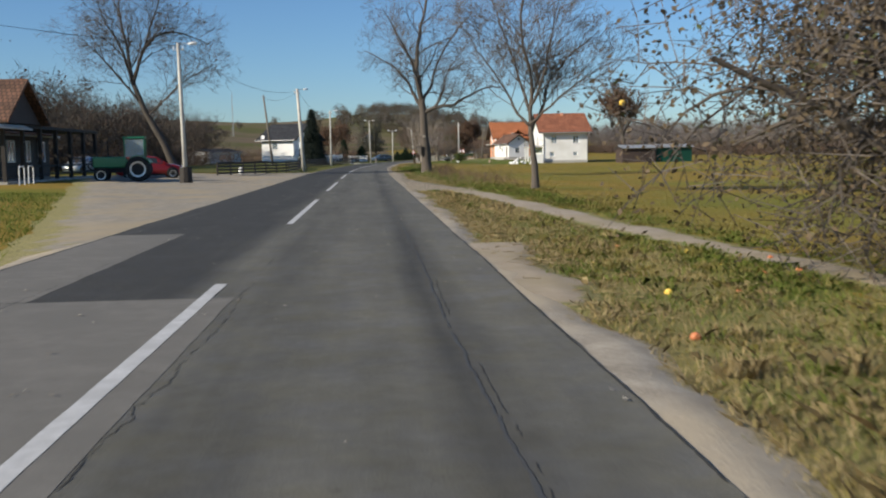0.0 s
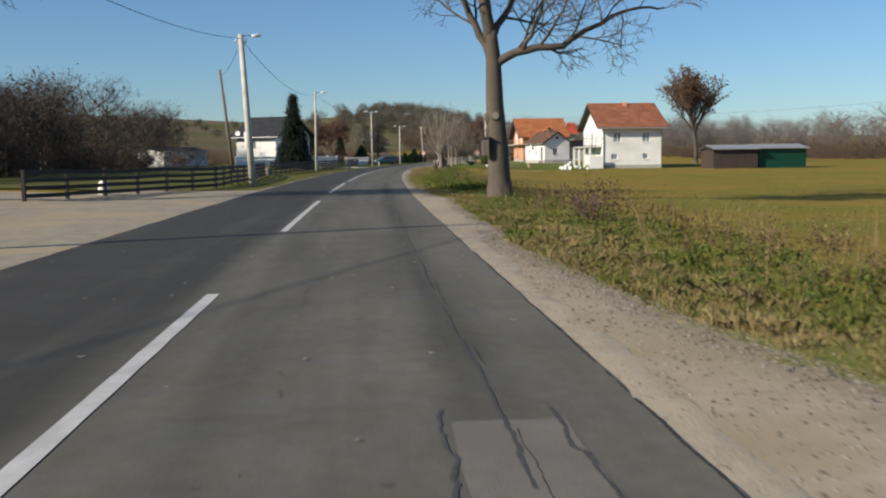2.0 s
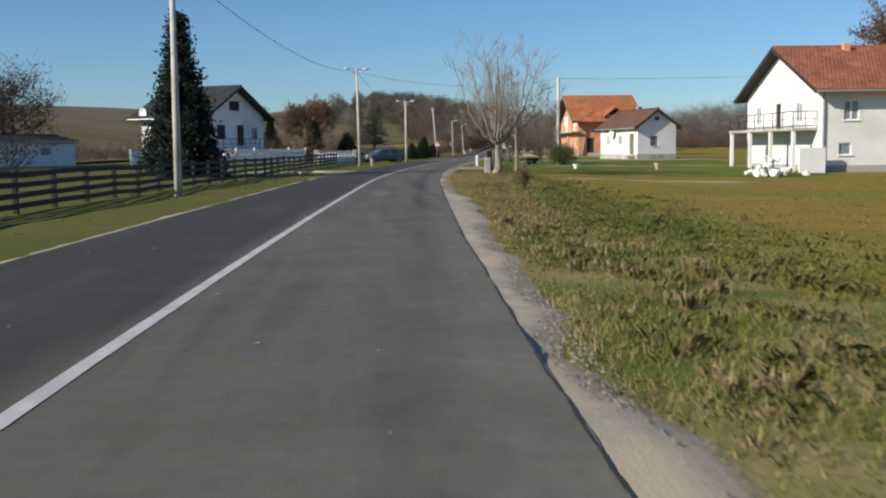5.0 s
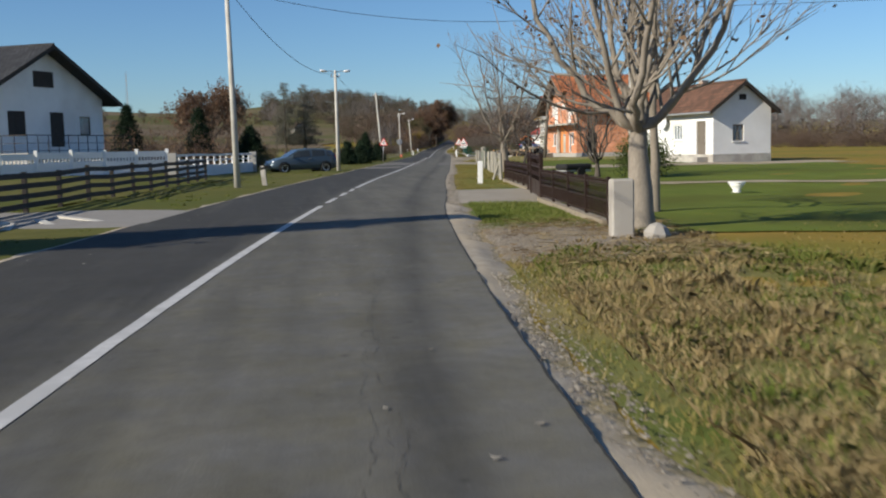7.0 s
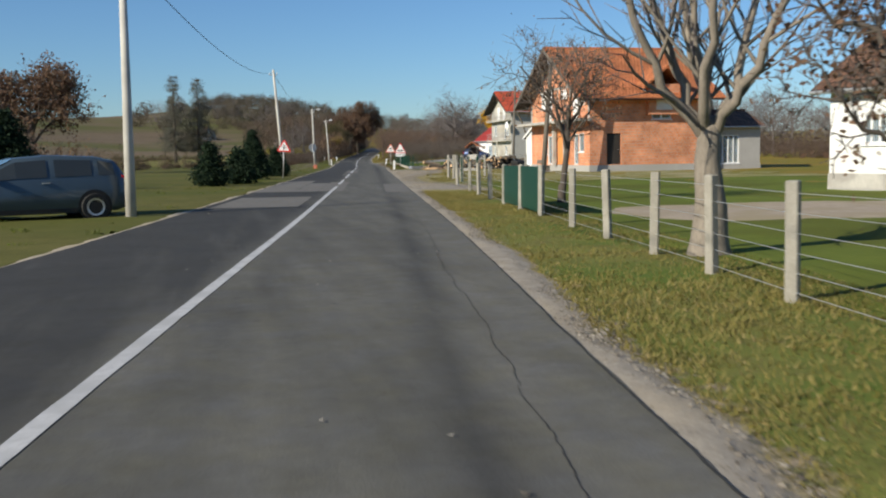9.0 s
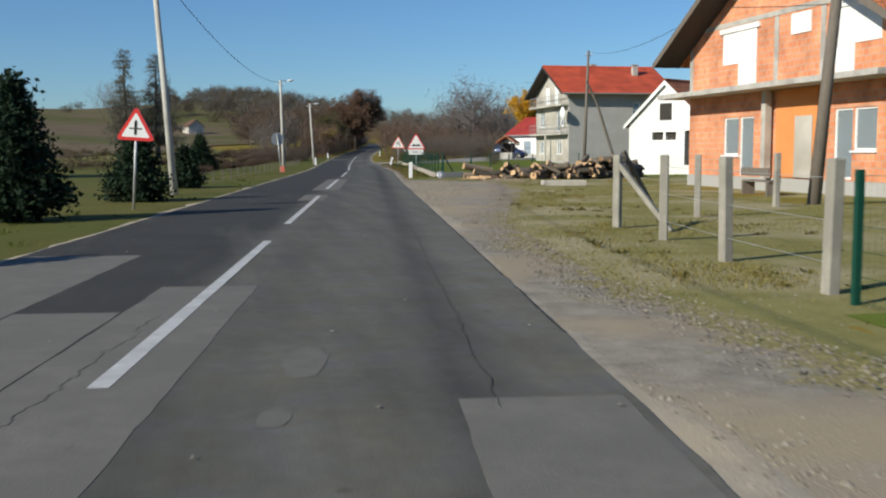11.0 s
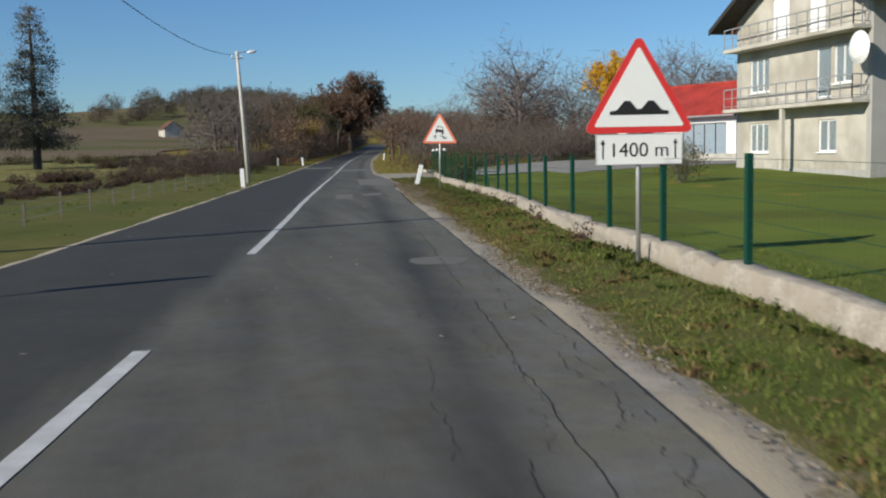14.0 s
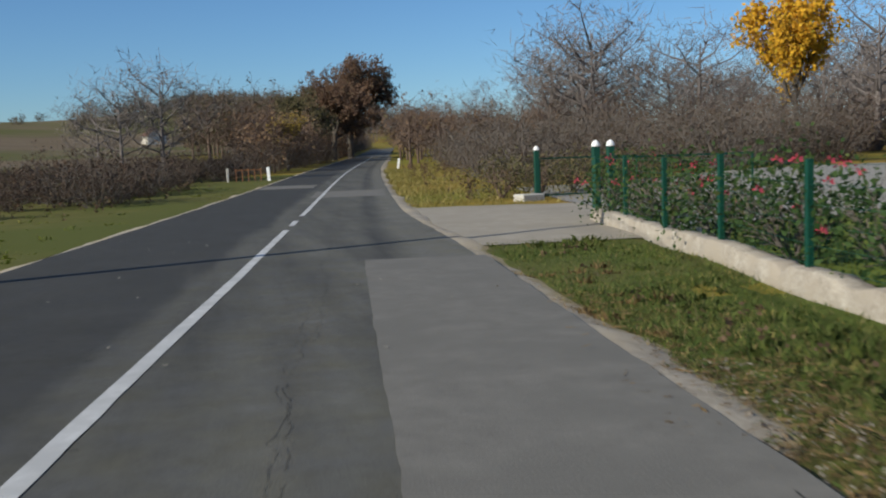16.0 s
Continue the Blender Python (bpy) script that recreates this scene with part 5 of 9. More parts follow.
BROAD = ((8, 7, 7, 5, 4), 0.86, 0.08, 0.34, 0.64, 0.95)
TALL = ((8, 6, 6, 4, 3), 0.58, 0.15, 0.2, 0.62, 1.0)
BUSHY = ((8, 6, 5, 4), 0.8, 0.05, 0.25, 0.66, 0.8)
LEAF_APPLE = leafy("apple_leaf", (0.07, 0.055, 0.034), (0.19, 0.14, 0.09), (0.10, 0.12, 0.045))
LEAF_BROWN = leafy("oak_leaf_brown", (0.115, 0.07, 0.042), (0.25, 0.16, 0.095), (0.18, 0.15, 0.085))
LEAF_ROSE = leafy("russet_leaf", (0.10, 0.058, 0.038), (0.215, 0.13, 0.085), (0.15, 0.12, 0.07))
LEAF_DUSK = leafy("woodland_leaf_dusky", (0.05, 0.034, 0.026), (0.115, 0.075, 0.052), (0.075, 0.07, 0.035))
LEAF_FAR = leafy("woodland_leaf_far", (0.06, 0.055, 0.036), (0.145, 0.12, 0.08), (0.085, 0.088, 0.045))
LEAF_OLIVE = leafy("olive_leaf", (0.06, 0.06, 0.028), (0.15, 0.13, 0.062), (0.2, 0.14, 0.08))
LEAF_YELLOW = leafy("maple_leaf_yellow", (0.48, 0.24, 0.02), (0.68, 0.40, 0.035), (0.35, 0.3, 0.03))
LEAF_OCHRE = leafy("hedge_leaf_ochre", (0.20, 0.135, 0.03), (0.36, 0.25, 0.05), (0.14, 0.12, 0.04))
LEAF_GREEN = leafy("shrub_leaf", (0.022, 0.05, 0.014), (0.06, 0.1, 0.03), (0.11, 0.12, 0.04))
LEAF_WEED = leafy("weed_leaf", (0.07, 0.12, 0.03), (0.17, 0.21, 0.07), (0.24, 0.21, 0.08))
STALK = leafy("withered_stalk", (0.20, 0.14, 0.07), (0.36, 0.27, 0.14), (0.12, 0.08, 0.045))
LEAF_PALE = leafy("birch_leaf_pale", (0.26, 0.22, 0.15), (0.42, 0.37, 0.27))
LEAF_SCRUB = leafy("scrub_leaf", (0.055, 0.04, 0.03), (0.13, 0.09, 0.062), (0.11, 0.09, 0.04))
NEEDLE = leafy("needle", (0.010, 0.022, 0.012), (0.03, 0.052, 0.026))
NEEDLE_BLUE = leafy("spruce_needle", (0.014, 0.022, 0.017), (0.045, 0.058, 0.046))
NEEDLE_GREY = leafy("pine_needle", (0.09, 0.088, 0.066), (0.19, 0.18, 0.14))
STRAW = leafy("dry_grass", (0.27, 0.205, 0.095), (0.44, 0.35, 0.185), (0.21, 0.14, 0.065))
BLADE = leafy("grass_blade", (0.095, 0.13, 0.024), (0.17, 0.205, 0.045), (0.25, 0.215, 0.08))
BLADE_DEEP = leafy("grass_blade_deep", (0.045, 0.075, 0.018), (0.125, 0.155, 0.038), (0.21, 0.17, 0.08))
BLADE_MIX = leafy("grass_blade_mixed", (0.155, 0.145, 0.035), (0.285, 0.235, 0.08), (0.35, 0.265, 0.115))
BLADE_BROWN = leafy("blade_brown", (0.11, 0.07, 0.03), (0.30, 0.205, 0.10))
PETAL = leafy("rose_petal", (0.36, 0.03, 0.06), (0.52, 0.09, 0.13))
HEATH = leafy("brown_weed", (0.07, 0.045, 0.03), (0.17, 0.11, 0.07), (0.10, 0.11, 0.04))

big_tree = limbed_tree("roadside_tree", 7.95, 37.3, 4, "tall bare roadside tree with thick dark limbs and a knotted trunk",
            [(0, 0, -0.15), (-0.06, 0, 1.4), (-0.16, 0.02, 2.9), (-0.2, 0, 4.3), (-0.3, 0, 5.2)], 0.37,
            [([(-0.18, 0, 4.2), (-0.75, 0.1, 5.4), (-1.4, 0.2, 6.6), (-2.4, 0.2, 7.6), (-4.2, 0.4, 8.6)], 0.15),
             ([(-0.3, 0, 4.9), (-0.62, -0.2, 7.0), (-0.4, -0.3, 9.5), (0.2, -0.2, 12.0), (0.5, 0.1, 14.3)], 0.22),
             ([(-0.2, 0, 4.1), (0.5, -0.2, 4.55), (1.9, -0.4, 4.75), (2.9, -0.2, 5.3), (4.2, 0.3, 5.9), (5.4, 0.5, 6.0)], 0.17),
             ([(-0.3, 0, 5.0), (0.35, 0.4, 6.0), (0.9, 0.9, 7.6), (2.2, 1.4, 9.8), (3.4, 1.6, 11.2)], 0.14),
             ([(0.7, -0.3, 4.65), (1.15, -0.6, 5.6), (1.5, -1.2, 7.0), (2.8, -2.0, 8.8)], 0.085),
             ([(-0.4, 0, 5.8), (-0.9, -0.9, 7.4), (-1.9, -1.8, 9.4), (-3.0, -2.2, 11.2)], 0.11),
             ([(-0.35, 0, 5.6), (-0.5, 1.0, 7.2), (-1.6, 2.2, 9.2), (-2.2, 3.2, 10.8)], 0.11)], ((7, 6, 6, 4, 3), 0.8, 0.05, 0.3, 0.66, 0.9), bark=BARK_ROAD, group="roadside trees", boughs=10)
for kx, kz, kr in ((-0.36, 2.52, 0.15), (-0.36, 2.1, 0.12)):
    part("knot", Shape().lathe([(0.02, -1.7 * kr), (0.7 * kr, -1.2 * kr), (kr, 0), (0.9 * kr, 0.8 * kr), (0.02, 1.6 * kr)], 10, (kx, -0.04, kz)), BARK_ROAD, big_tree, "rounded healed knot", smooth=True)
stub = part("cut_limb", Shape().lathe([(0.11, -0.07), (0.135, -0.075), (0.15, -0.04), (0.16, 0.2)], 16, (-0.19, -0.25, 2.57), "y"), BARK_ROAD, big_tree, "ring of bark round a sawn limb", smooth=True)
part("cut_face", Shape().lathe([(0.012, -0.084), (0.115, -0.084), (0.115, -0.05), (0.012, -0.05)], 16, (-0.19, -0.25, 2.57), "y"), BARK_LIGHT, stub, "weathered pale cut face")
tagged(part("nest_box", Shape().box(-0.1, -0.12, 0, 0.1, 0.12, 0.56).slab([(-0.17, 0.53), (0.13, 0.57), (0.13, 0.6), (-0.17, 0.56)], -0.16, 0.16, "y"), POLE_WOOD, at=pose(7.44, 36.98, 1.28)), "weathered wooden nest box on a tree trunk", "nest box")
limbed_tree("roadside_tree", 10.3, 5.7, 9, "slender bare tree beside the cart track",
            [(0, 0, -0.15), (-0.03, 0, 0.9), (-0.12, 0, 1.7), (-0.2, 0, 2.5)], 0.15,
            [([(-0.2, 0, 2.4), (0.3, 0.1, 3.1), (0.6, 0.2, 4.1), (1.4, 0.4, 5.1), (2.6, 0.5, 6.1)], 0.08),
             ([(-0.2, 0, 2.4), (-0.15, -0.1, 4.0), (-0.5, -0.2, 5.8), (-0.4, 0.0, 7.6), (-0.1, 0.1, 9.3)], 0.09),
             ([(-0.2, 0, 2.4), (-0.8, 0.1, 3.2), (-1.3, 0.2, 4.2), (-2.2, 0.2, 5.4), (-2.9, 0.0, 6.5)], 0.065),
             ([(-0.2, 0, 2.5), (0.9, -0.1, 3.5), (2.1, -0.2, 4.4), (3.5, -0.1, 5.1)], 0.055),
             ([(-0.25, 0, 3.0), (0.25, -0.4, 4.4), (0.55, -0.7, 6.0), (1.0, -0.9, 8.0)], 0.07),
             ([(-0.25, 0, 3.1), (-0.6, 0.5, 4.6), (-1.2, 0.9, 6.4), (-1.7, 1.1, 8.4)], 0.07)], ((7, 6, 6, 4, 3), 0.66, 0.08, 0.24, 0.66, 0.9), bark=BARK_ROAD, twig=TWIG, group="roadside trees", boughs=14, reach=1.05)
limbed_tree("roadside_tree", -9.0, 36.0, 13, "bare leaning tree at the forecourt's edge",
            [(0, 0, -0.15), (-0.9, 0, 2.2), (-2.1, 0, 4.5), (-2.8, 0, 6.4)], 0.27,
            [([(-2.75, 0, 6.1), (-2.1, -0.2, 8.2), (-0.8, -0.3, 9.5), (0.6, 0.1, 9.6), (2.2, 0.3, 8.9)], 0.13),
             ([(-2.8, 0, 6.3), (-3.1, 0.3, 8.4), (-3.5, 0.2, 11.0), (-3.2, 0.0, 13.4)], 0.15),
             ([(-2.3, 0, 5.0), (-3.7, -0.4, 6.8), (-5.0, -0.6, 8.4), (-6.4, -0.5, 9.6)], 0.10),
             ([(-2.8, 0, 6.3), (-2.0, 0.7, 9.0), (-1.2, 0.9, 11.4), (-0.4, 0.8, 13.2)], 0.12),
             ([(-1.9, 0, 4.1), (-0.4, -0.6, 5.4), (1.2, -1.0, 6.6), (2.8, -1.2, 7.4)], 0.09),
             ([(-2.8, 0, 6.2), (-3.0, -1.4, 8.2), (-3.9, -2.6, 10.4), (-4.2, -3.0, 12.0)], 0.11)], ((7, 7, 6, 4, 3), 0.8, 0.04, 0.3, 0.68, 0.9), group="roadside trees", boughs=15, reach=1.15)
limbed_tree("pollard_tree", 11.9, 118.0, 21, "pollarded tree with a thick pale trunk and few brown leaves",
            [(0, 0, -0.15), (0.02, 0, 0.6), (-0.02, 0, 1.2), (0, 0, 1.8)], 0.21,
            [([(0, 0, 1.55), (0.55 * math.cos(a) * k, 0.55 * math.sin(a) * k, 1.95), (1.2 * math.cos(a + 0.2) * k, 1.2 * math.sin(a + 0.2) * k, 3.0), (1.7 * math.cos(a + 0.1) * k, 1.7 * math.sin(a + 0.1) * k, 4.5), (2.25 * math.cos(a) * k, 2.25 * math.sin(a) * k, 6.3)], 0.085)
             for a, k in ((0.1, 1.1), (0.95, 0.5), (1.8, 0.55), (2.7, 1.15), (3.5, 0.8), (4.3, 1.05), (5.3, 1.1), (1.4, 0.35), (4.6, 0.4))],
            ((4, 4, 4, 3, 3), 0.42, 0.16, 0.14, 0.66, 0.9), bark=BARK_LIGHT, twig=BARK_PALE, boughs=11, reach=0.95, deepest=4, leaves=(LEAF_BROWN, 420, 0.09))
limbed_tree("garden_tree", 13.45, 121.6, 39, "garden tree with a straight trunk and few brown leaves",
            [(0, 0, -0.15), (0.02, 0, 1.0), (-0.03, 0, 2.0), (0, 0, 2.9)], 0.10,
            [([(0, 0, 1.9), (-0.5, 0.3, 2.5), (-1.0, 0.6, 2.9), (-1.7, 0.9, 3.2), (-2.4, 1.1, 3.3)], 0.045),
             ([(0, 0, 2.3), (-0.4, 0.9, 3.0), (-0.9, 1.9, 3.4), (-1.5, 2.8, 3.6)], 0.045),
             ([(0, 0, 2.7), (0.1, 0.2, 3.8), (-0.2, 0.4, 5.0), (-0.1, 0.3, 6.0)], 0.06),
             ([(0, 0, 2.2), (0.7, 0.2, 3.0), (1.3, 0.3, 4.0), (1.7, 0.3, 5.0)], 0.05),
             ([(0, 0, 2.5), (-0.5, -0.5, 3.5), (-0.9, -0.9, 4.4), (-1.0, -1.2, 5.2)], 0.045)],
            ((4, 4, 4, 3), 0.6, 0.08, 0.24, 0.64, 0.9), bark=BARK_PALE, twig=TWIG, group="garden trees", boughs=7, reach=0.8, deepest=4, leaves=(LEAF_ROSE, 420, 0.1))
limbed_tree("garden_tree", 18.5, 142.2, 31, "bare vase-shaped fruit tree on the cottage lawn",
            [(0, 0, -0.15), (0.02, 0, 0.25), (0, 0, 0.5), (0.02, 0, 0.75)], 0.11,
            [([(0, 0, 0.6), (0.4 * math.cos(a) * k, 0.4 * math.sin(a) * k, 1.1), (0.85 * math.cos(a + 0.3) * k, 0.85 * math.sin(a + 0.3) * k, 2.4), (1.3 * math.cos(a + 0.1) * k, 1.3 * math.sin(a + 0.1) * k, 4.0), (1.8 * math.cos(a) * k, 1.8 * math.sin(a) * k, 5.6)], 0.055)
             for a, k in ((0.2, 0.9), (1.4, 0.8), (2.2, 1.0), (3.1, 1.3), (4.0, 0.9), (5.0, 0.7), (2.8, 0.4))],
            ((4, 4, 4, 3, 3), 0.5, 0.1, 0.18, 0.66, 0.9), group="garden trees", boughs=8, reach=0.85, deepest=4)
limbed_tree("pollard_tree", 16.7, 152.3, 33, "pruned fruit tree with a thick trunk and bare rising branches",
            [(0, 0, -0.15), (0.03, 0, 0.6), (-0.03, 0, 1.2), (0.02, 0, 1.75)], 0.22,
            [([(0, 0, 1.5), (0.5 * math.cos(a) * k, 0.5 * math.sin(a) * k, 2.1), (1.0 * math.cos(a + 0.2) * k, 1.0 * math.sin(a + 0.2) * k, 3.2), (1.5 * math.cos(a + 0.1) * k, 1.5 * math.sin(a + 0.1) * k, 4.7), (2.0 * math.cos(a) * k, 2.0 * math.sin(a) * k, 6.4)], 0.085)
             for a, k in ((0.3, 1.0), (1.3, 0.9), (2.5, 0.7), (3.1, 1.2), (4.1, 0.8), (5.2, 1.0), (1.9, 0.3))],
            ((4, 4, 4, 3, 3), 0.5, 0.13, 0.15, 0.66, 0.9), bark=BARK_PALE, twig=TWIG_HAZED, group="garden trees", boughs=10, reach=0.9, deepest=4)
limbed_tree("garden_tree", 16.8, 148.4, 35, "small twisted fruit tree with dark bark and a few brown leaves",
            [(0, 0, -0.15), (0.05, 0, 0.5), (0.16, 0, 1.0), (0.3, 0.05, 1.45)], 0.075,
            [([(0.25, 0, 1.3), (0.7, 0.1, 1.7), (0.85, 0.2, 2.3), (1.3, 0.1, 2.6), (1.45, 0.2, 3.3)], 0.05),
             ([(0.2, 0, 1.2), (-0.3, 0.2, 1.7), (-0.35, 0.3, 2.3), (-0.8, 0.4, 2.5), (-1.0, 0.3, 2.9)], 0.05),
             ([(0.3, 0, 1.4), (0.2, -0.2, 2.1), (0.5, -0.3, 2.7), (0.35, -0.2, 3.5)], 0.05),
             ([(0.25, 0, 1.3), (0.4, 0.6, 1.8), (-0.1, 0.9, 2.4), (0.2, 1.2, 3.0)], 0.04),
             ([(0.1, 0, 0.9), (-0.5, -0.1, 1.3), (-1.1, -0.2, 1.7), (-1.3, -0.1, 2.2)], 0.035)],
            ((4, 4, 4, 3), 0.85, 0.04, 0.32, 0.66, 0.9), group="garden trees", boughs=9, reach=0.9, deepest=4, leaves=(LEAF_ROSE, 1500, 0.07))
bare_tree("garden_tree", 19.6, 166.0, 4.6, 0.10, 37, "small fruit tree with a few brown leaves", BUSHY, first=0.2, deepest=4, leaves=(LEAF_BROWN, 1200, 0.07), group="garden trees")
apple_tree = bare_tree("apple_tree", 9.7, -22.0, 4.9, 0.13, 41, "old apple tree with sparse brown leaves and yellow apples", ((12, 8, 7, 5), 1.15, -0.06, 0.26, 0.68, 1.3), first=0.16, deepest=4, leaves=(LEAF_APPLE, 16000, 0.07))
bare_tree("yellow_maple", 64.0, 328.0, 10.6, 0.18, 45, "maple in bright yellow autumn leaf behind the yard", ((9, 6, 5, 4), 0.55, 0.1, 0.3, 0.62, 0.85), first=0.22, deepest=4, leaves=(LEAF_YELLOW, 9000, 0.25))
bare_tree("meadow_tree", 49.8, 143.0, 13.6, 0.3, 47, "tall russet tree thinning to bare branches at the meadow's edge", ((13, 7, 5, 4), 0.55, 0.12, 0.24, 0.62, 0.82), first=0.13, deepest=4, leaves=(LEAF_ROSE, 17000, 0.2))
bare_tree("round_oak", -4.6, 232.0, 10.7, 0.3, 49, "round russet oak standing behind the gardens", ((10, 7, 6, 4), 0.8, 0.07, 0.28, 0.66, 1.0), first=0.2, deepest=4, leaves=(LEAF_ROSE, 15000, 0.24))
bare_tree("great_tree", 48.7, 418.0, 14.5, 0.5, 51, "great dark oak leaning over the road", BROAD, first=0.17, deepest=4, leaves=(LEAF_ROSE, 30000, 0.27))
bare_tree("great_tree", 45.1, 408.0, 11.0, 0.4, 53, "great russet oak beside the road", BROAD, first=0.17, deepest=4, leaves=(LEAF_ROSE, 24000, 0.25))
bare_tree("great_tree", 39.5, 396.0, 9.0, 0.3, 54, "dark autumn oak beside the road", BROAD, first=0.17, deepest=4, leaves=(LEAF_OLIVE, 20000, 0.2))


def conifer(name, x, y, height, width, seed, label, layers=26, mat=NEEDLE, droop=0.25, bare=0.05, group="", tuft=0.34, gaps=0.0, per=7, taper=0.85):
    """A trunk with whorls of boughs, each covered with needle sprays."""
    rnd = random.Random(seed)
    rng = np.random.default_rng(seed)
    tree = thing(name, pose(x, y, gz(x, y)), label, "tree", group)
    part("trunk", Shape().tube([(0, 0, -0.1), (0.03, 0, height * 0.5), (0, 0, height * 0.97)], [width * 0.045 + 0.03, width * 0.03 + 0.02, 0.015], 8), BARK, tree)
    boughs, tips = Shape(), []
    for i in range(layers):
        u = bare + (1 - bare) * i / layers
        z = height * u
        reach = width / 2 * (1 - u) ** taper * rnd.uniform(0.75, 1.1) + 0.08
        k = max(5, int(11 * (1 - u)) + 4)
        for j in range(k):
            if rnd.random() < gaps:
                continue
            a = 2 * math.pi * (j + rnd.random()) / k
            r = reach * rnd.uniform(0.7, 1.12)
            e = Vector((math.cos(a) * r, math.sin(a) * r, z - droop * r + 0.1 * rnd.random()))
            boughs.tube([(0, 0, z), e * 0.5 + Vector((0, 0, z * 0.5 + 0.05 * r)), e], [0.02, 0.012, 0.005], 3, cap=False)
            for t in np.linspace(0.25, 1, max(3, int(r * 6))):
                tips.append((e.x * t, e.y * t, z + (e.z - z) * t))
    part("branching", boughs, BARK, tree)
    tips = np.array(tips)
    v, f = leaf_cloud(rng, tips, 0.07 + 0.02 * width, len(tips) * per, tuft, 0.35)
    part("foliage", quick_mesh("foliage", v, f), mat, tree)
    return tree


conifer("spruce", -4.3, 114.9, 8.0, 4.6, 3, "tall dark green spruce beside the wooden fence", 34, NEEDLE_BLUE, 0.32, tuft=0.17, gaps=0.12, per=24)
conifer("cypress", 12.6, 199.6, 2.75, 1.9, 5, "dense dark green conifer on the verge", 26, droop=-0.25, group="verge conifers", tuft=0.11, per=18)
conifer("cypress", 14.3, 207.0, 1.8, 1.7, 6, "low dark green conifer on the verge", 18, droop=-0.2, group="verge conifers", tuft=0.11, per=16)
conifer("cypress", 15.2, 217.2, 1.5, 1.3, 7, "low dark green conifer on the verge", 18, droop=-0.2, group="verge conifers", tuft=0.11, per=16)
conifer("cypress", 15.1, 254.4, 2.6, 2.2, 8, "dense dark green conifer in the pasture", 24, droop=-0.1, group="verge conifers", tuft=0.12, per=18)
conifer("cypress", 10.3, 186.5, 1.9, 1.5, 18, "low dark green conifer on the verge", 18, droop=-0.2, group="verge conifers", tuft=0.11, per=16)
conifer("cypress", 11.6, 190.5, 1.7, 1.6, 19, "low dark green conifer on the verge", 18, droop=-0.2, group="verge conifers", tuft=0.11, per=16)
for px, py, ph, pw, sd in ((2.4, 340.0, 17.2, 7.4, 11), (6.9, 343.5, 16.8, 9.0, 12)):
    conifer("pine", px, py, ph, pw, sd, "tall open-crowned pine in the pasture", 19, NEEDLE_GREY, 0.08, 0.16, "pasture pines", 0.17, 0.28, 12, 0.5)
bare_tree("pasture_tree", 0.3, 346.0, 13.0, 0.13, 14, "slender leafless tree beside the pines", TALL, first=0.24, deepest=4, twig=TWIG_HAZED)
for px, py, ph in ((-6.0, 178.0, 4.6), (-1.2, 181.0, 4.4), (2.5, 183.0, 3.0)):
    conifer("thuja", px, py, ph, 2.6, int(py), "clipped dark thuja cone in the garden", 30, NEEDLE, -0.4, 0.02, "garden thujas", 0.12, 0.0, 20)


def shrub(name, x, y, w, h, seed, label, mat=LEAF_GREEN, count=1800, size=0.07, stems=TWIG, group="", lift=0.0, category="shrub"):
    rng = np.random.default_rng(seed)
    rnd = random.Random(seed)
    s = thing(name, pose(x, y, gz(x, y) + lift), label, category, group)
    limbs, twigs = Shape(), Shape()
    for i in range(7):
        a = i * 0.9 + rnd.random()
        grow(rnd, Vector((0, 0, -0.05)), Vector((math.cos(a) * 0.5 * w / h, math.sin(a) * 0.5 * w / h, 1)), h * 0.62, 0.025, 1, 3, ((5, 5, 4, 3), 0.6, 0.08, 0.2, 0.6, 0.6), limbs, twigs)
    part("stem", limbs, stems, s)
    if twigs.v:
        part("branching", twigs, stems, s)
    u = rng.normal(0, 1, (60, 3))
    u /= np.linalg.norm(u, axis=1, keepdims=True)
    u *= rng.uniform(0.35, 1, (60, 1)) ** 0.5
    c = u * (w / 2, w / 2, h / 2) * 0.9 + (0, 0, h * 0.52)
    if count:
        v, f = leaf_cloud(rng, c, 0.11 * w, count, size)
        part("foliage", quick_mesh("foliage", v, f), mat, s)
    return s


shrub("garden_bush", 20.0, 140.7, 2.1, 1.55, 61, "rounded dense yellow-green garden bush", leafy("aucuba_leaf", (0.03, 0.055, 0.014), (0.11, 0.135, 0.04)), 6000, 0.085)
shrub("lawn_bush", 41.8, 270.0, 1.8, 1.6, 63, "brownish green bush with bundled stems on the lawn", LEAF_OLIVE, 2200, 0.07)
shrub("hedge_bush", 4.0, 168.0, 1.6, 1.2, 64, "dark rounded bush behind the parked car", LEAF_OLIVE, 1800, 0.08)
shrub("verge_weeds", 9.9, 96.5, 0.5, 1.0, 66, "tall thin brown-green weed on the verge", LEAF_OLIVE, 240, 0.06, TWIG_RED, "verge weeds")
shrub("verge_weeds", 8.3, 26.0, 1.4, 0.8, 69, "dry brown weeds beside the field", HEATH, 600, 0.06, TWIG_RED, "verge weeds")


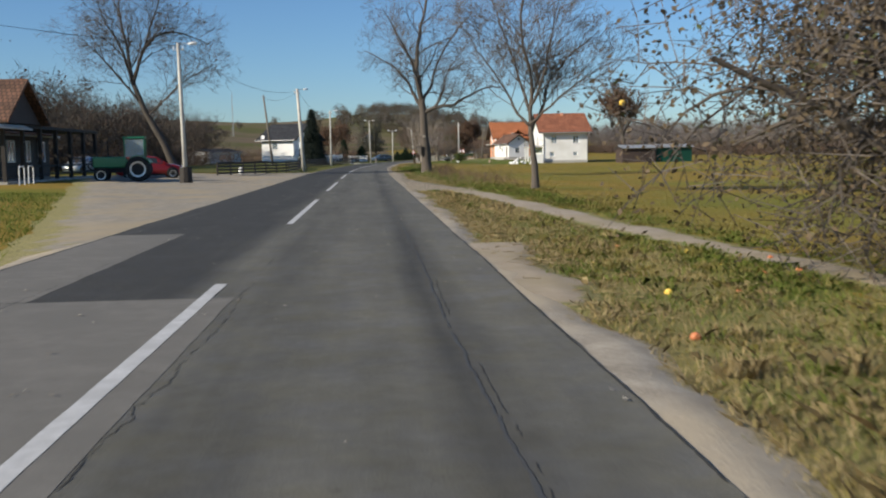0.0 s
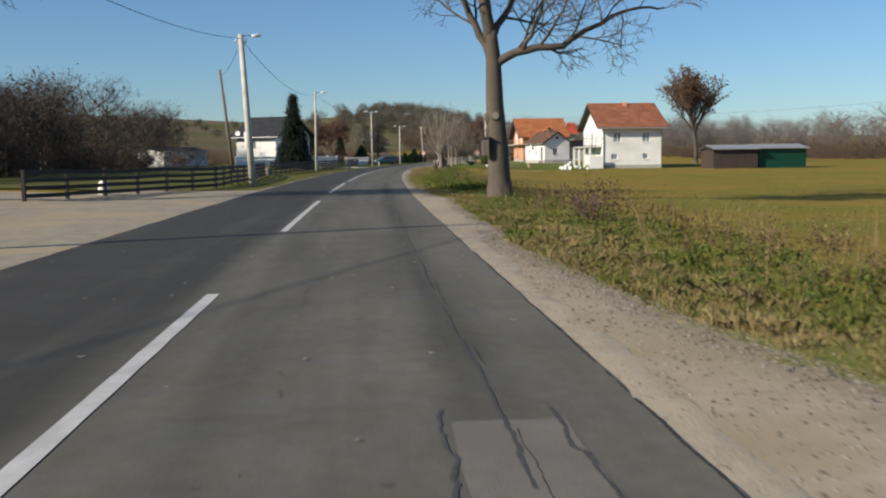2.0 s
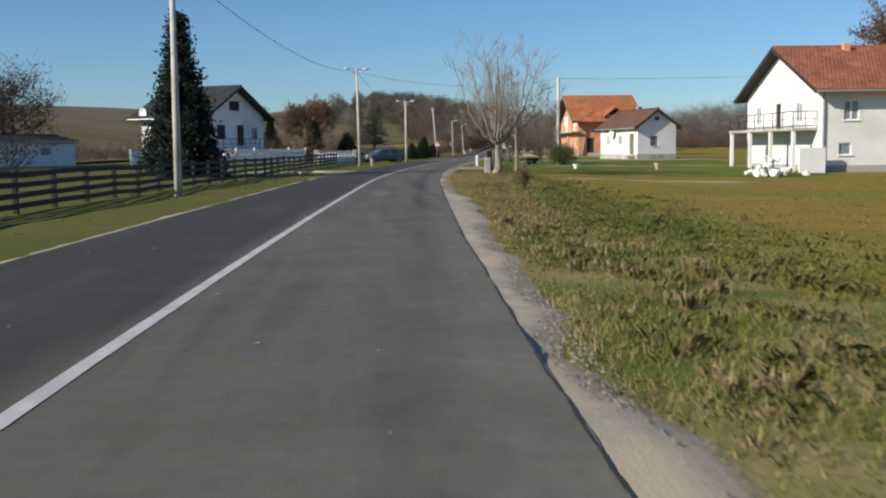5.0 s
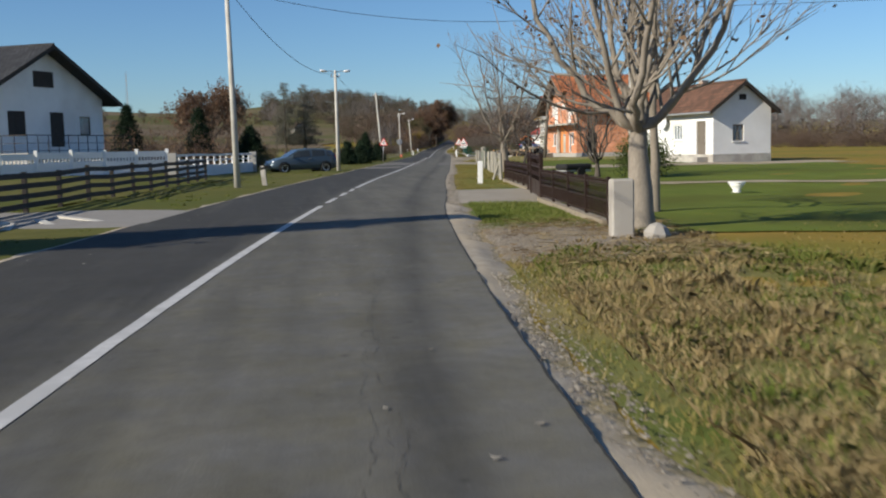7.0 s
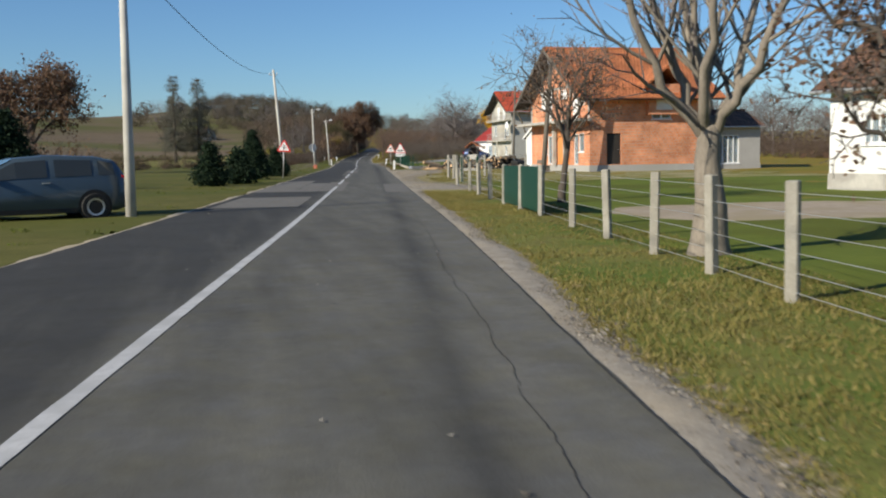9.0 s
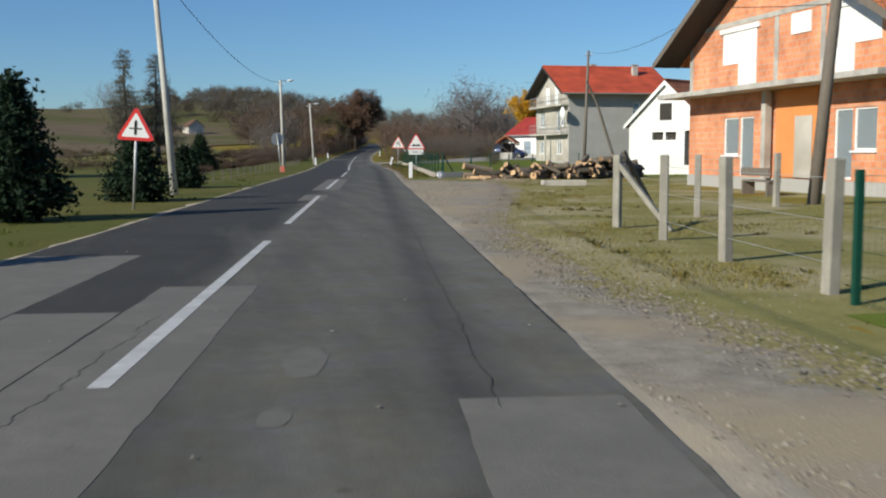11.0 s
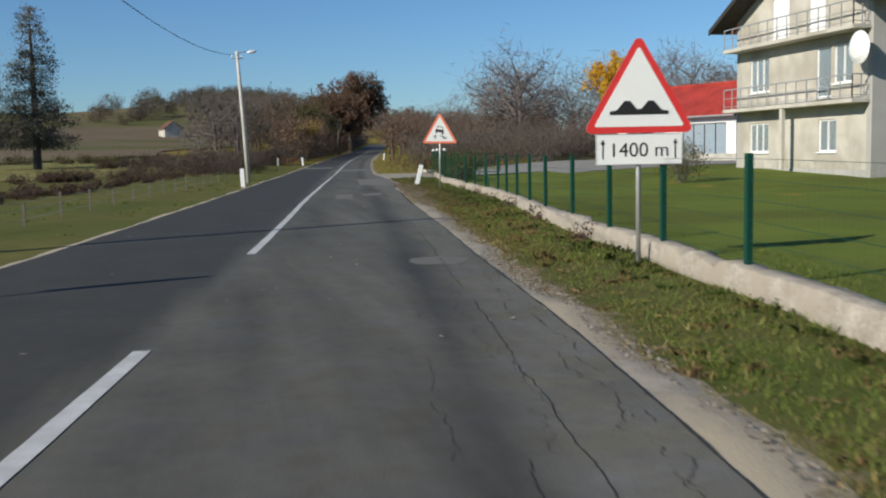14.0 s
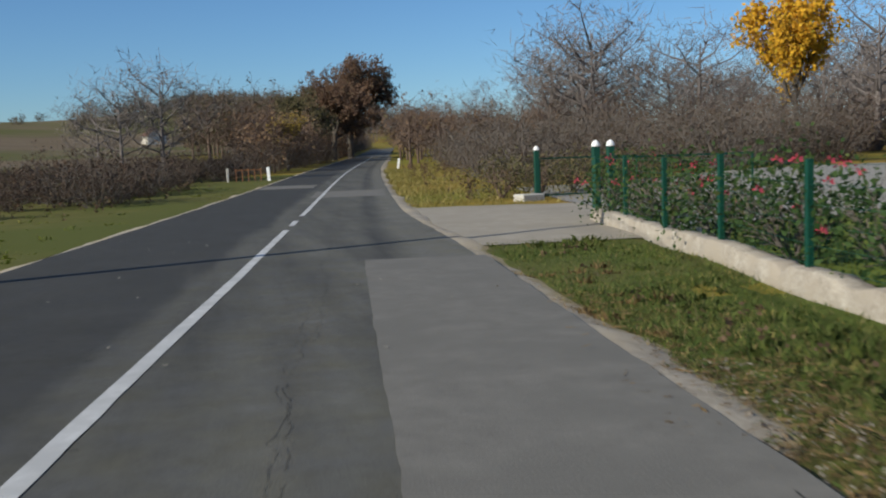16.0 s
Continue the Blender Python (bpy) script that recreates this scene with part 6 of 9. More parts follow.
# woodland: many trees in one mesh each
def tree_plan(seed, height, width, slivers, trunk_sides=5, low=0.22):
    """Vertices and triangles of a bare tree: trunk, limbs and a haze of fine twigs."""
    rnd = random.Random(seed)
    rng = np.random.default_rng(seed)
    sh, tips = Shape(), []
    if low:
        sh.tube([(0, 0, -0.3), (0.1, 0, height * 0.35), (0, 0.1, height * 0.8)], [height * 0.022, height * 0.016, 0.03], trunk_sides, cap=False)
    for i in range(16):
        a, u = i * 2.4, low + (0.92 - low) * i / 16
        r = width / 2 * (1.15 - 0.75 * abs(u - 0.45)) * rnd.uniform(0.7, 1.1)
        s = Vector((0, 0, height * u * 0.8)) if low else Vector((math.cos(a + 1) * 0.08 * width, math.sin(a + 1) * 0.08 * width, -0.1))
        e = Vector((math.cos(a) * r, math.sin(a) * r, height * (u * 0.8 + 0.22 * rnd.uniform(0.6, 1.1))))
        mid = s.lerp(e, 0.55) - UP * 0.05 * height * rnd.random()
        sh.tube([s, mid, e], [height * 0.009, height * 0.006, 0.02], 3, cap=False)
        for t in (0.35, 0.6, 0.85, 1.0):
            tips.append(tuple(mid.lerp(e, t)))
        for j in range(4):
            b = mid.lerp(e, rnd.random()) 
            e2 = b + Vector((rnd.uniform(-1, 1), rnd.uniform(-1, 1), rnd.uniform(0.2, 1.2))) * width * 0.14
            sh.tube([b, e2], [height * 0.004, 0.012], 3, cap=False)
            tips.append(tuple(e2))
    v0 = np.array(sh.v)
    f0 = np.array([t for q in sh.f for t in ((q[0], q[1], q[2]), (q[0], q[2], q[3]))])
    tips = np.array(tips)
    p = tips[rng.integers(0, len(tips), slivers)] + rng.normal(0, width * (0.075 if low else 0.11), (slivers, 3))
    p[:, 2] = np.maximum(p[:, 2], 0.02 * height)
    d = rng.normal(0, 1, (slivers, 3)) + (0, 0, 0.6)
    d /= np.linalg.norm(d, axis=1, keepdims=True)
    w = np.cross(d, rng.normal(0, 1, (slivers, 3)))
    w /= np.linalg.norm(w, axis=1, keepdims=True)
    L = height * rng.uniform(0.05, 0.13, (slivers, 1))
    t = height * (0.0026 if low else 0.0036)
    v1 = np.stack([p - w * t, p + w * t, p + d * L], 1).reshape(-1, 3)
    f1 = np.arange(slivers * 3).reshape(-1, 3) + len(v0)
    return np.concatenate([v0, v1]), np.concatenate([f0, f1])


PLANS = [tree_plan(100 + i, 1.0 * 10, 6.5 + i % 3, 1000) for i in range(5)]
BUSHES = [tree_plan(200 + i, 4.0, 4.8, 900, low=0.0) for i in range(4)]


def wood(name, label, spots, material, plans=PLANS, seed=1, leaf=None, leaf_count=60, leaf_size=0.4):
    """spots: x, y, height."""
    rng = np.random.default_rng(seed)
    vs, fs, k, tops = [], [], 0, []
    for x, y, h in spots:
        v, f = plans[rng.integers(len(plans))]
        s = h / v[:, 2].max()
        a = rng.uniform(0, 6.28)
        r = np.array([[math.cos(a), -math.sin(a), 0], [math.sin(a), math.cos(a), 0], [0, 0, 1]])
        w = (v * (s * rng.uniform(0.85, 1.25), s * rng.uniform(0.85, 1.25), s)) @ r.T + (x, y, gz(x, y))
        vs.append(w)
        fs.append(f + k)
        k += len(w)
        tops.append(w[rng.integers(len(w) // 3, len(w), leaf_count)])
    ob = part(name, quick_mesh(name, np.concatenate(vs), np.concatenate(fs)), material)
    tagged(ob, label, "woods", kind="stuff")
    if leaf:
        v, f = leaf_cloud(rng, np.concatenate(tops), leaf_size * 0.8, leaf_count * len(spots) * 2, leaf_size, corners=3)
        lv = part("foliage", quick_mesh("foliage", v, f), leaf, ob)
    return ob


wr = random.Random(5)
wood("woodland", "leafless woodland with ivy behind the inn", [(wr.uniform(-58, -26), wr.uniform(45, 160), wr.uniform(7, 12.5)) for _ in range(110)], BARK, seed=2, leaf=LEAF_DUSK, leaf_count=150, leaf_size=0.26)
wood("woodland", "leafless woodland with ivy behind the inn", [(wr.uniform(-32, -20), wr.uniform(50, 95), wr.uniform(5, 8.5)) for _ in range(34)], BARK, seed=22, leaf=LEAF_DUSK, leaf_count=170, leaf_size=0.22)
wood("woodland", "grey leafless woods beyond the meadow", [(wr.uniform(95, 190), wr.uniform(60, 330), wr.uniform(8, 13)) for _ in range(190)], TWIG_HAZED, seed=3)
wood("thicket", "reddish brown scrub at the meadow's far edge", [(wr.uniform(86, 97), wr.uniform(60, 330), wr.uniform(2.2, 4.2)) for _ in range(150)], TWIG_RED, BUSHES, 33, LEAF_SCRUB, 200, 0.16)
wood("woodland", "grey leafless woods beyond the farm", [(wr.uniform(62, 150), wr.uniform(335, 420), wr.uniform(9, 16)) for _ in range(90)], TWIG_HAZED, seed=4)
wood("thicket", "dark brown undergrowth behind the farm", [(wr.uniform(58, 120), wr.uniform(326, 350), wr.uniform(2.5, 5.0)) for _ in range(90)], TWIG_RED, BUSHES, 34, LEAF_SCRUB, 220, 0.15)
wood("woodland", "russet hedgerow trees along the road ahead", [(float(centre_x(y)) - wr.uniform(5, 9.5), y, wr.uniform(4.0, 7)) for y in [wr.uniform(354, 560) for _ in range(60)]], TWIG_RED, seed=5, leaf=LEAF_BROWN, leaf_count=130, leaf_size=0.3)
wood("thicket", "dense brown hedge along the road ahead", [(float(centre_x(y)) - wr.uniform(4.6, 9), y, wr.uniform(2.4, 4.6)) for y in [wr.uniform(345, 540) for _ in range(110)]], TWIG, BUSHES, 51, LEAF_DUSK, 420, 0.13)
wood("thicket", "low scrub at the pasture's far edge", [(float(centre_x(y)) - wr.uniform(9, 24), y, wr.uniform(0.9, 1.6)) for y in [wr.uniform(335, 385) for _ in range(90)]], TWIG_RED, BUSHES, 52, LEAF_SCRUB, 380, 0.12)
bare_tree("hedge_maple", 35.9, 362.0, 5.2, 0.12, 57, "small maple with dull yellow leaves in the hedge", TALL, first=0.18, deepest=4, leaves=(LEAF_OCHRE, 3600, 0.16))
wood("woodland", "russet hedgerow trees along the road ahead", [(float(centre_x(y)) + wr.uniform(4.5, 26), y, wr.uniform(4, 8)) for y in [wr.uniform(352, 560) for _ in range(80)]], TWIG_RED, seed=6, leaf=LEAF_BROWN, leaf_count=70, leaf_size=0.3)
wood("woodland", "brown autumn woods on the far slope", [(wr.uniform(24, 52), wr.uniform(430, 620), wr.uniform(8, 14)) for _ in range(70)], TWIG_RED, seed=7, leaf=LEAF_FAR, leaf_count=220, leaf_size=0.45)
wood("woodland", "brown autumn woods on the far slope", [(wr.uniform(30, 200), wr.uniform(640, 900), wr.uniform(9, 15)) for _ in range(110)], TWIG_HAZED, seed=8, leaf=LEAF_FAR, leaf_count=110, leaf_size=0.7)
wood("woodland", "brown leafless tree line on the far hill", [(wr.gauss(45, 45), wr.uniform(820, 1100), wr.uniform(9, 16)) for _ in range(80)], TWIG_HAZED, seed=28, leaf=LEAF_FAR, leaf_count=170, leaf_size=0.9)
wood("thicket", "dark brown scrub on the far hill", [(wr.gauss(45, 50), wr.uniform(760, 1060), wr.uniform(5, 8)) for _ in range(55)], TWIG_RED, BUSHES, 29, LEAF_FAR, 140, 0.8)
wood("woodland", "scattered trees on the hilltop", [(wr.uniform(-420, -60), wr.uniform(640, 900), wr.uniform(6, 9)) for _ in range(10)] + [(-14, 842, 13), (-8, 850, 11), (10, 846, 14), (18, 852, 15), (24, 848, 13)], TWIG_HAZED, seed=18, leaf=LEAF_FAR, leaf_count=130, leaf_size=0.7)
wood("woodland", "pale leafless birches beside the thicket", [(24.6, 334, 7.2), (26.8, 336, 8.4), (23.0, 337, 6.0)], TWIG_HAZED, seed=19, leaf=LEAF_PALE, leaf_count=90, leaf_size=0.1)
wood("thicket", "dark low scrub along a ditch in the pasture", [(float(centre_x(y)) - wr.uniform(9.4, 11.4), y, wr.uniform(0.3, 0.65)) for y in [wr.uniform(246, 306) for _ in range(80)]], TWIG_RED, BUSHES, 35, LEAF_DUSK, 200, 0.07)
wood("thicket", "dark hedge along the pasture's far side", [(float(centre_x(y)) - 13 - 0.62 * (302 - y) + wr.uniform(-1, 1), y + wr.uniform(-1, 1), wr.uniform(0.5, 1.1)) for y in [wr.uniform(262, 302) for _ in range(80)]], TWIG_RED, BUSHES, 36, LEAF_DUSK, 220, 0.09)
wood("thicket", "brown bare thicket beside the pasture", [(float(centre_x(y)) - wr.uniform(6.5, 14), y, wr.uniform(1.3, 2.5)) for y in [wr.uniform(302, 352) for _ in range(60)]], TWIG, BUSHES, 9, LEAF_DUSK, 420, 0.09)
wood("thicket", "brown bare thicket beside the road", [(float(centre_x(y)) + wr.uniform(8, 26), y, wr.uniform(2.0, 4.6)) for y in [wr.uniform(309, 360) for _ in range(110)]], TWIG, BUSHES, 10, LEAF_DUSK, 380, 0.085)
wood("thicket", "dark undergrowth behind the paddock fence", [(wr.uniform(-34, -17), wr.uniform(46, 128), wr.uniform(2.0, 4.2)) for _ in range(80)], TWIG_RED, BUSHES, 15, LEAF_SCRUB, 150, 0.2)
wood("thicket", "grey undergrowth beyond the meadow", [(wr.uniform(92, 130), wr.uniform(70, 330), wr.uniform(3.0, 5.5)) for _ in range(80)], TWIG, BUSHES, 17, LEAF_SCRUB, 110, 0.4)
wood("thicket", "brown garden shrubs behind the villa", [(wr.uniform(-40, 2), wr.uniform(172, 215), wr.uniform(2.2, 5.0)) for _ in range(46)], TWIG_RED, BUSHES, 12, LEAF_BROWN, 120, 0.18)
wood("thicket", "dark hedgerow across the fields", [(wr.uniform(-70, 8), 262 + wr.uniform(-6, 10), wr.uniform(1.6, 3.2)) for _ in range(60)], TWIG_RED, BUSHES, 13, LEAF_OLIVE, 90, 0.2)
wood("thicket", "dark hedgerow across the fields", [(wr.uniform(-70, 12), 376 + wr.uniform(-8, 8), wr.uniform(0.9, 1.6)) for _ in range(60)], TWIG_RED, BUSHES, 14, LEAF_OLIVE, 90, 0.22)


# grass: blades over the verges
def bare_ground(y, d):
    """Where nothing grows: tracks, drives and yards."""
    track = (d > track_near(y)) & (d < track_far(y)) & (y < 4.5)
    mouth = (y > 3.5) & (y < 27) & (d > 0) & (d < track_far(y))
    drive = ((y > 126.6) & (y < 133.8) & (d > 0) & (d < 6.4)) | ((y > 120.8) & (y < 126.3) & (d < 0) & (d > -11.5))
    yard = (y > 176) & (y < 222) & (d > 0) & (d < 3.6)
    drive2 = (y > 289) & (y < 300.6) & (d > 0) & (d < 30)
    farm = (y > 286) & (y < 312) & (d > 12)
    court = (y > -20) & (y < 46) & (d < 0) & (d > -2.9 - np.clip(0.26 * (y + 21), 0, 14))
    side_t = (y > 327.5) & (y < 334.5) & (d < 0)
    washed = (d > 0) & (((y > -24) & (y < -18) & (d < 3.6)) | ((y > -13.5) & (y < -3.5) & (d < 3.35)))
    washed = washed | ((y > 22) & (y < 46) & (d > 0) & (d < np.interp(y, [20, 33, 36.4, 38, 41, 46], [3.7, 3.75, 3.95, 3.6, 3.5, 3.3]) + 0.12 * np.sin(2.1 * y) + 0.08 * np.sin(5.3 * y)))
    washed = washed | ((y > 114.6) & (y < 119.2) & (d > 0) & (d < 4.4 + 0.4 * np.sin(1.3 * y) + 0.9 * smoothstep(116, 117.5, y)))
    washed = washed | ((y > 262) & (y < 279) & (d > 0) & (d < 3.4 + 0.5 * smoothstep(266, 270, y) - 0.5 * smoothstep(273, 279, y) + 0.2 * np.sin(1.7 * y)))
    return washed | track | mouth | drive | yard | drive2 | farm | court | side_t


def lumps(x, y, seed):
    """Smooth random heights on a unit lattice."""
    i, j = np.floor(x).astype(np.int64), np.floor(y).astype(np.int64)
    u, v = x - i, y - j
    u, v = u * u * (3 - 2 * u), v * v * (3 - 2 * v)

    def at(a, b):
        h = np.sin(a * 127.1 + b * 311.7 + seed * 74.7) * 43758.5453
        return h - np.floor(h)
    return (at(i, j) * (1 - u) + at(i + 1, j) * u) * (1 - v) + (at(i, j + 1) * (1 - u) + at(i + 1, j + 1) * u) * v


def patchy(x, y):
    """Uneven growth: 0 where the sward is thin, 1 where it is lush."""
    dens = 0.42 * lumps(x / 3.1, y / 3.1, 1) + 0.33 * lumps(x / 1.1, y / 1.1, 2) + 0.25 * lumps(x / 0.37, y / 0.37, 3)
    return np.clip((dens - 0.22) / 0.56, 0, 1)


def weeds(name, label, y0, y1, d0, d1, count, tall, material, seed, leaf=0.06, per=16, clump=1.5):
    """Tall weeds: a thin stalk each, with small leaves up its length."""
    rng = np.random.default_rng(seed)
    y = rng.uniform(y0, y1, count)
    d = rng.uniform(d0, d1, count)
    x = centre_x(y) + d
    dens = patchy(x * 0.6 + seed, y * 0.35)
    keep = ~bare_ground(y, d) & (rng.uniform(0, 1, count) < dens ** clump)
    x, y, dens = x[keep], y[keep], dens[keep]
    n = len(x)
    base = np.stack([x, y, ground_z(x, y) - 0.02], -1)
    h = tall * rng.uniform(0.4, 1.1, n) * (0.5 + 0.6 * dens)
    tip = base + np.stack([rng.normal(0, 0.22, n) * h, rng.normal(0, 0.22, n) * h, h], -1)
    a = rng.uniform(0, 6.28, n)
    s = np.stack([np.cos(a), np.sin(a), 0 * a], -1) * 0.005
    stalk = np.stack([base - s, base + s, tip + s * 0.4, tip - s * 0.4], 1).reshape(-1, 3)
    u = rng.uniform(0.12, 1.0, (n, per, 1))
    c = (base[:, None] + (tip - base)[:, None] * u + rng.normal(0, 0.05, (n, per, 3)) * (tall * 1.4)).reshape(-1, 3)
    c[:, 2] = np.maximum(c[:, 2], np.repeat(base[:, 2], per) + 0.04)
    v, f = leaf_cloud(rng, c, 0.015, n * per, leaf)
    ob = part(name, quick_mesh(name, np.concatenate([stalk, v]), np.arange((len(stalk) + len(v))).reshape(-1, 4)), material)
    return tagged(ob, label, "weeds", kind="stuff")


def grass(name, label, y0, y1, d0, d1, count, tall, material, seed, clump=0.0, width=0.011, low=0.3, simple=False):
    rng = np.random.default_rng(seed)
    y = rng.uniform(y0, y1, count)
    d = d0 + (d1 - d0) * rng.uniform(0, 1, count) ** 1.25 if abs(d1) > abs(d0) else rng.uniform(d0, d1, count)
    x = centre_x(y) + d
    dens = patchy(x, y)
    keep = ~bare_ground(y, d) & (rng.uniform(0, 1, count) < (low + (1 - low) * dens) * (dens ** clump if clump else 1.0))
    y, d, x, dens = y[keep], d[keep], x[keep], dens[keep]
    n = len(y)
    z = ground_z(x, y)
    h = tall * rng.uniform(0.3, 1.2, n) * (0.6 + 0.5 * dens)
    a = rng.uniform(0, 2 * np.pi, n)
    lean = rng.uniform(0.2, 1.5, n) * h
    b = a + rng.uniform(0.6, 2.5, n)
    w = width * rng.uniform(0.6, 1.6, n)
    o = np.stack([x, y, z - 0.01], -1)
    s = np.stack([np.cos(b) * w, np.sin(b) * w, 0 * w], -1)
    mid = o + np.stack([np.cos(a) * lean * 0.35, np.sin(a) * lean * 0.35, h * 0.6], -1)
    tip = o + np.stack([np.cos(a) * lean, np.sin(a) * lean, h], -1)
    pts = [o - s, o + s, tip] if simple else [o - s, o + s, mid + s * 0.7, tip, mid - s * 0.7]
    v = np.stack(pts, 1).reshape(-1, 3)
    f = np.arange(n * len(pts)).reshape(-1, len(pts))
    ob = part(name, quick_mesh(name, v, f), material)
    return tagged(ob, label, "grass", kind="stuff")


def tufts(name, label, y0, y1, d0, d1, count, tall, material, seed, per=44, spread=0.07, width=0.0042, clump=1.0):
    """Bunches of fine blades that arch outwards from one root."""
    rng = np.random.default_rng(seed)
    y, d = rng.uniform(y0, y1, count), rng.uniform(d0, d1, count)
    x = centre_x(y) + d
    dens = patchy(x + 3.3 * seed, y)
    keep = ~bare_ground(y, d) & (rng.uniform(0, 1, count) < dens ** clump)
    x, y, dens = x[keep], y[keep], dens[keep]
    n = len(x) * per
    size = np.repeat(tall * rng.uniform(0.45, 1.15, len(x)) * (0.55 + 0.6 * dens), per)
    a = rng.uniform(0, 2 * np.pi, n)
    r = np.abs(rng.normal(0, 1, n)) * spread
    ox, oy = np.repeat(x, per) + np.cos(a) * r, np.repeat(y, per) + np.sin(a) * r
    o = np.stack([ox, oy, ground_z(ox, oy) - 0.01], -1)
    h = size * rng.uniform(0.5, 1.1, n)
    out = rng.uniform(0.15, 0.95, n) * size
    b = a + rng.normal(0, 0.5, n)
    way = np.stack([np.cos(b), np.sin(b), 0 * b], -1)
    c = b + 1.57 + rng.normal(0, 0.6, n)
    w = np.stack([np.cos(c), np.sin(c), 0 * c], -1) * (width * rng.uniform(0.6, 1.5, n))[:, None]
    mid = o + way * (out * 0.35)[:, None] + np.stack([0 * h, 0 * h, h * 0.72], -1)
    tip = o + way * out[:, None] + np.stack([0 * h, 0 * h, h * rng.uniform(0.55, 1.05, n)], -1)
    v = np.stack([o - w, o + w, mid + w * 0.8, tip, mid - w * 0.8], 1).reshape(-1, 3)
    ob = part(name, quick_mesh(name, v, np.arange(n * 5).reshape(-1, 5)), material)
    return tagged(ob, label, "grass", kind="stuff")


tufts("dry_grass", "straw-coloured grass tufts along the shoulder", -33, 112, 3.5, 5.4, 1700, 0.17, STRAW, 401, 40, 0.11)
tufts("grass", "green grass tufts on the verge", -33, 115, 3.7, 7.4, 5200, 0.13, BLADE, 402, 40, 0.14)
tufts("grass", "yellow-green grass tufts on the verge", -33, 112, 3.8, 8.5, 4200, 0.14, BLADE_MIX, 403, 36, 0.14)
tufts("dry_grass", "long bleached grass tufts on the verge", 97, 117, 3.6, 6.6, 600, 0.15, STRAW, 404, 40, 0.12)
tufts("grass", "tall lush grass between the verge and the field", 44, 66, 4.2, 6.4, 1500, 0.26, BLADE, 409, 40, 0.12)
tufts("grass", "green grass tufts along the low wall", 228, 290, 4.3, 5.4, 900, 0.13, BLADE_DEEP, 405, 36, 0.1)
tufts("dry_grass", "withered grass tufts on the verge", 228, 286, 3.4, 5.0, 500, 0.12, BLADE_BROWN, 406, 36)
tufts("grass", "grass tufts on the verge across the road", 46, 345, -8, -3.3, 2600, 0.16, BLADE, 407, 26, 0.09)
tufts("grass", "grass tufts on the roadside lot", 183, 226, 4.6, 9.0, 500, 0.12, BLADE_MIX, 408, 36)
tufts("grass", "small green patches in the gravel yard", 212.4, 214.6, 3.9, 5.2, 160, 0.05, BLADE, 410, 40, 0.12, clump=0.6)
grass("grass", "yellow-green autumn grass on the verge", -33, 115, 3.2, 8.0, 330000, 0.07, BLADE_MIX, 1, width=0.008, simple=True)
grass("dry_grass", "fine straw-coloured grass along the shoulder", -33, 22, 3.3, 5.0, 90000, 0.13, STRAW, 51, width=0.0028, low=0.15, clump=0.5)
grass("dry_grass", "fine straw-coloured grass along the shoulder", 80, 112, 3.4, 4.9, 60000, 0.13, STRAW, 52, width=0.0028, low=0.15, clump=0.5)
grass("grass", "green grass on the verge", -33, 115.5, 3.5, 7.5, 190000, 0.10, BLADE, 2, low=0.0, width=0.006, clump=0.8)
grass("dry_grass", "bleached dry grass at the road's edge", -33, 112.5, 3.1, 5.2, 90000, 0.11, STRAW, 3, simple=True, low=0.0, width=0.005, clump=1.5)
grass("grass", "short green grass on the verge", 117.5, 127, 3.4, 6.0, 34000, 0.08, BLADE, 42, width=0.008, simple=True)
grass("grass", "short green grass on the verge", 133, 176, 3.3, 6.2, 130000, 0.07, BLADE_MIX, 4, width=0.008, simple=True)
grass("grass", "short green grass on the verge", 222, 264, 3.6, 6.6, 150000, 0.08, BLADE, 40, width=0.007, simple=True)
grass("grass", "short green grass on the verge", 260, 292, 3.75, 6.6, 115000, 0.08, BLADE_DEEP, 39, width=0.008, simple=True)
grass("grass", "yellowed grass among the green", 133, 292, 3.2, 6.0, 120000, 0.085, BLADE_MIX, 41, width=0.008, simple=True, clump=0.8)
grass("dry_grass", "bleached dry grass at the road's edge", 126, 300, 3.1, 5.0, 60000, 0.07, STRAW, 5, simple=True, low=0.0, width=0.005, clump=1.5)
grass("grass", "grass on the verge across the road", 46, 345, -9, -3.05, 110000, 0.06, BLADE, 6, width=0.010, simple=True)
grass("dry_grass", "bleached grass across the road", 46, 345, -6, -3.0, 40000, 0.06, STRAW, 16, simple=True, low=0.0, width=0.007)
grass("grass", "rough grass beside the inn's forecourt", -36, 6, -12, -2.95, 40000, 0.12, BLADE, 7, width=0.008)
grass("meadow_grass", "yellowing meadow grass", -33, 122, 7.5, 34, 130000, 0.06, BLADE_MIX, 8, width=0.016, simple=True)
grass("lawn_grass", "short lawn grass", 118, 290, 6.5, 16, 90000, 0.04, BLADE, 9, width=0.014, simple=True)
grass("lawn_grass", "short lawn grass behind the low wall", 232, 290, 5.4, 13, 130000, 0.05, BLADE, 12, width=0.009, simple=True)
grass("rough_grass", "tall rough grass by the thicket", 300, 352, 3.2, 14, 26000, 0.22, BLADE_MIX, 10, simple=True, width=0.016)
grass("sparse_grass", "sparse grass growing through the gravel", 180, 228, 4.7, 12, 150000, 0.06, BLADE_MIX, 11, width=0.008, low=0.0, clump=1.0, simple=True)
grass("dry_grass", "long bleached grass on the verge", 98, 113, 3.5, 6.5, 40000, 0.13, STRAW, 44, width=0.005, simple=True, low=0.1, clump=0.9)
grass("grass", "yellow-green grass on the lot", 186, 207, 4.8, 13, 60000, 0.045, BLADE_MIX, 45, width=0.009, simple=True, low=0.1)
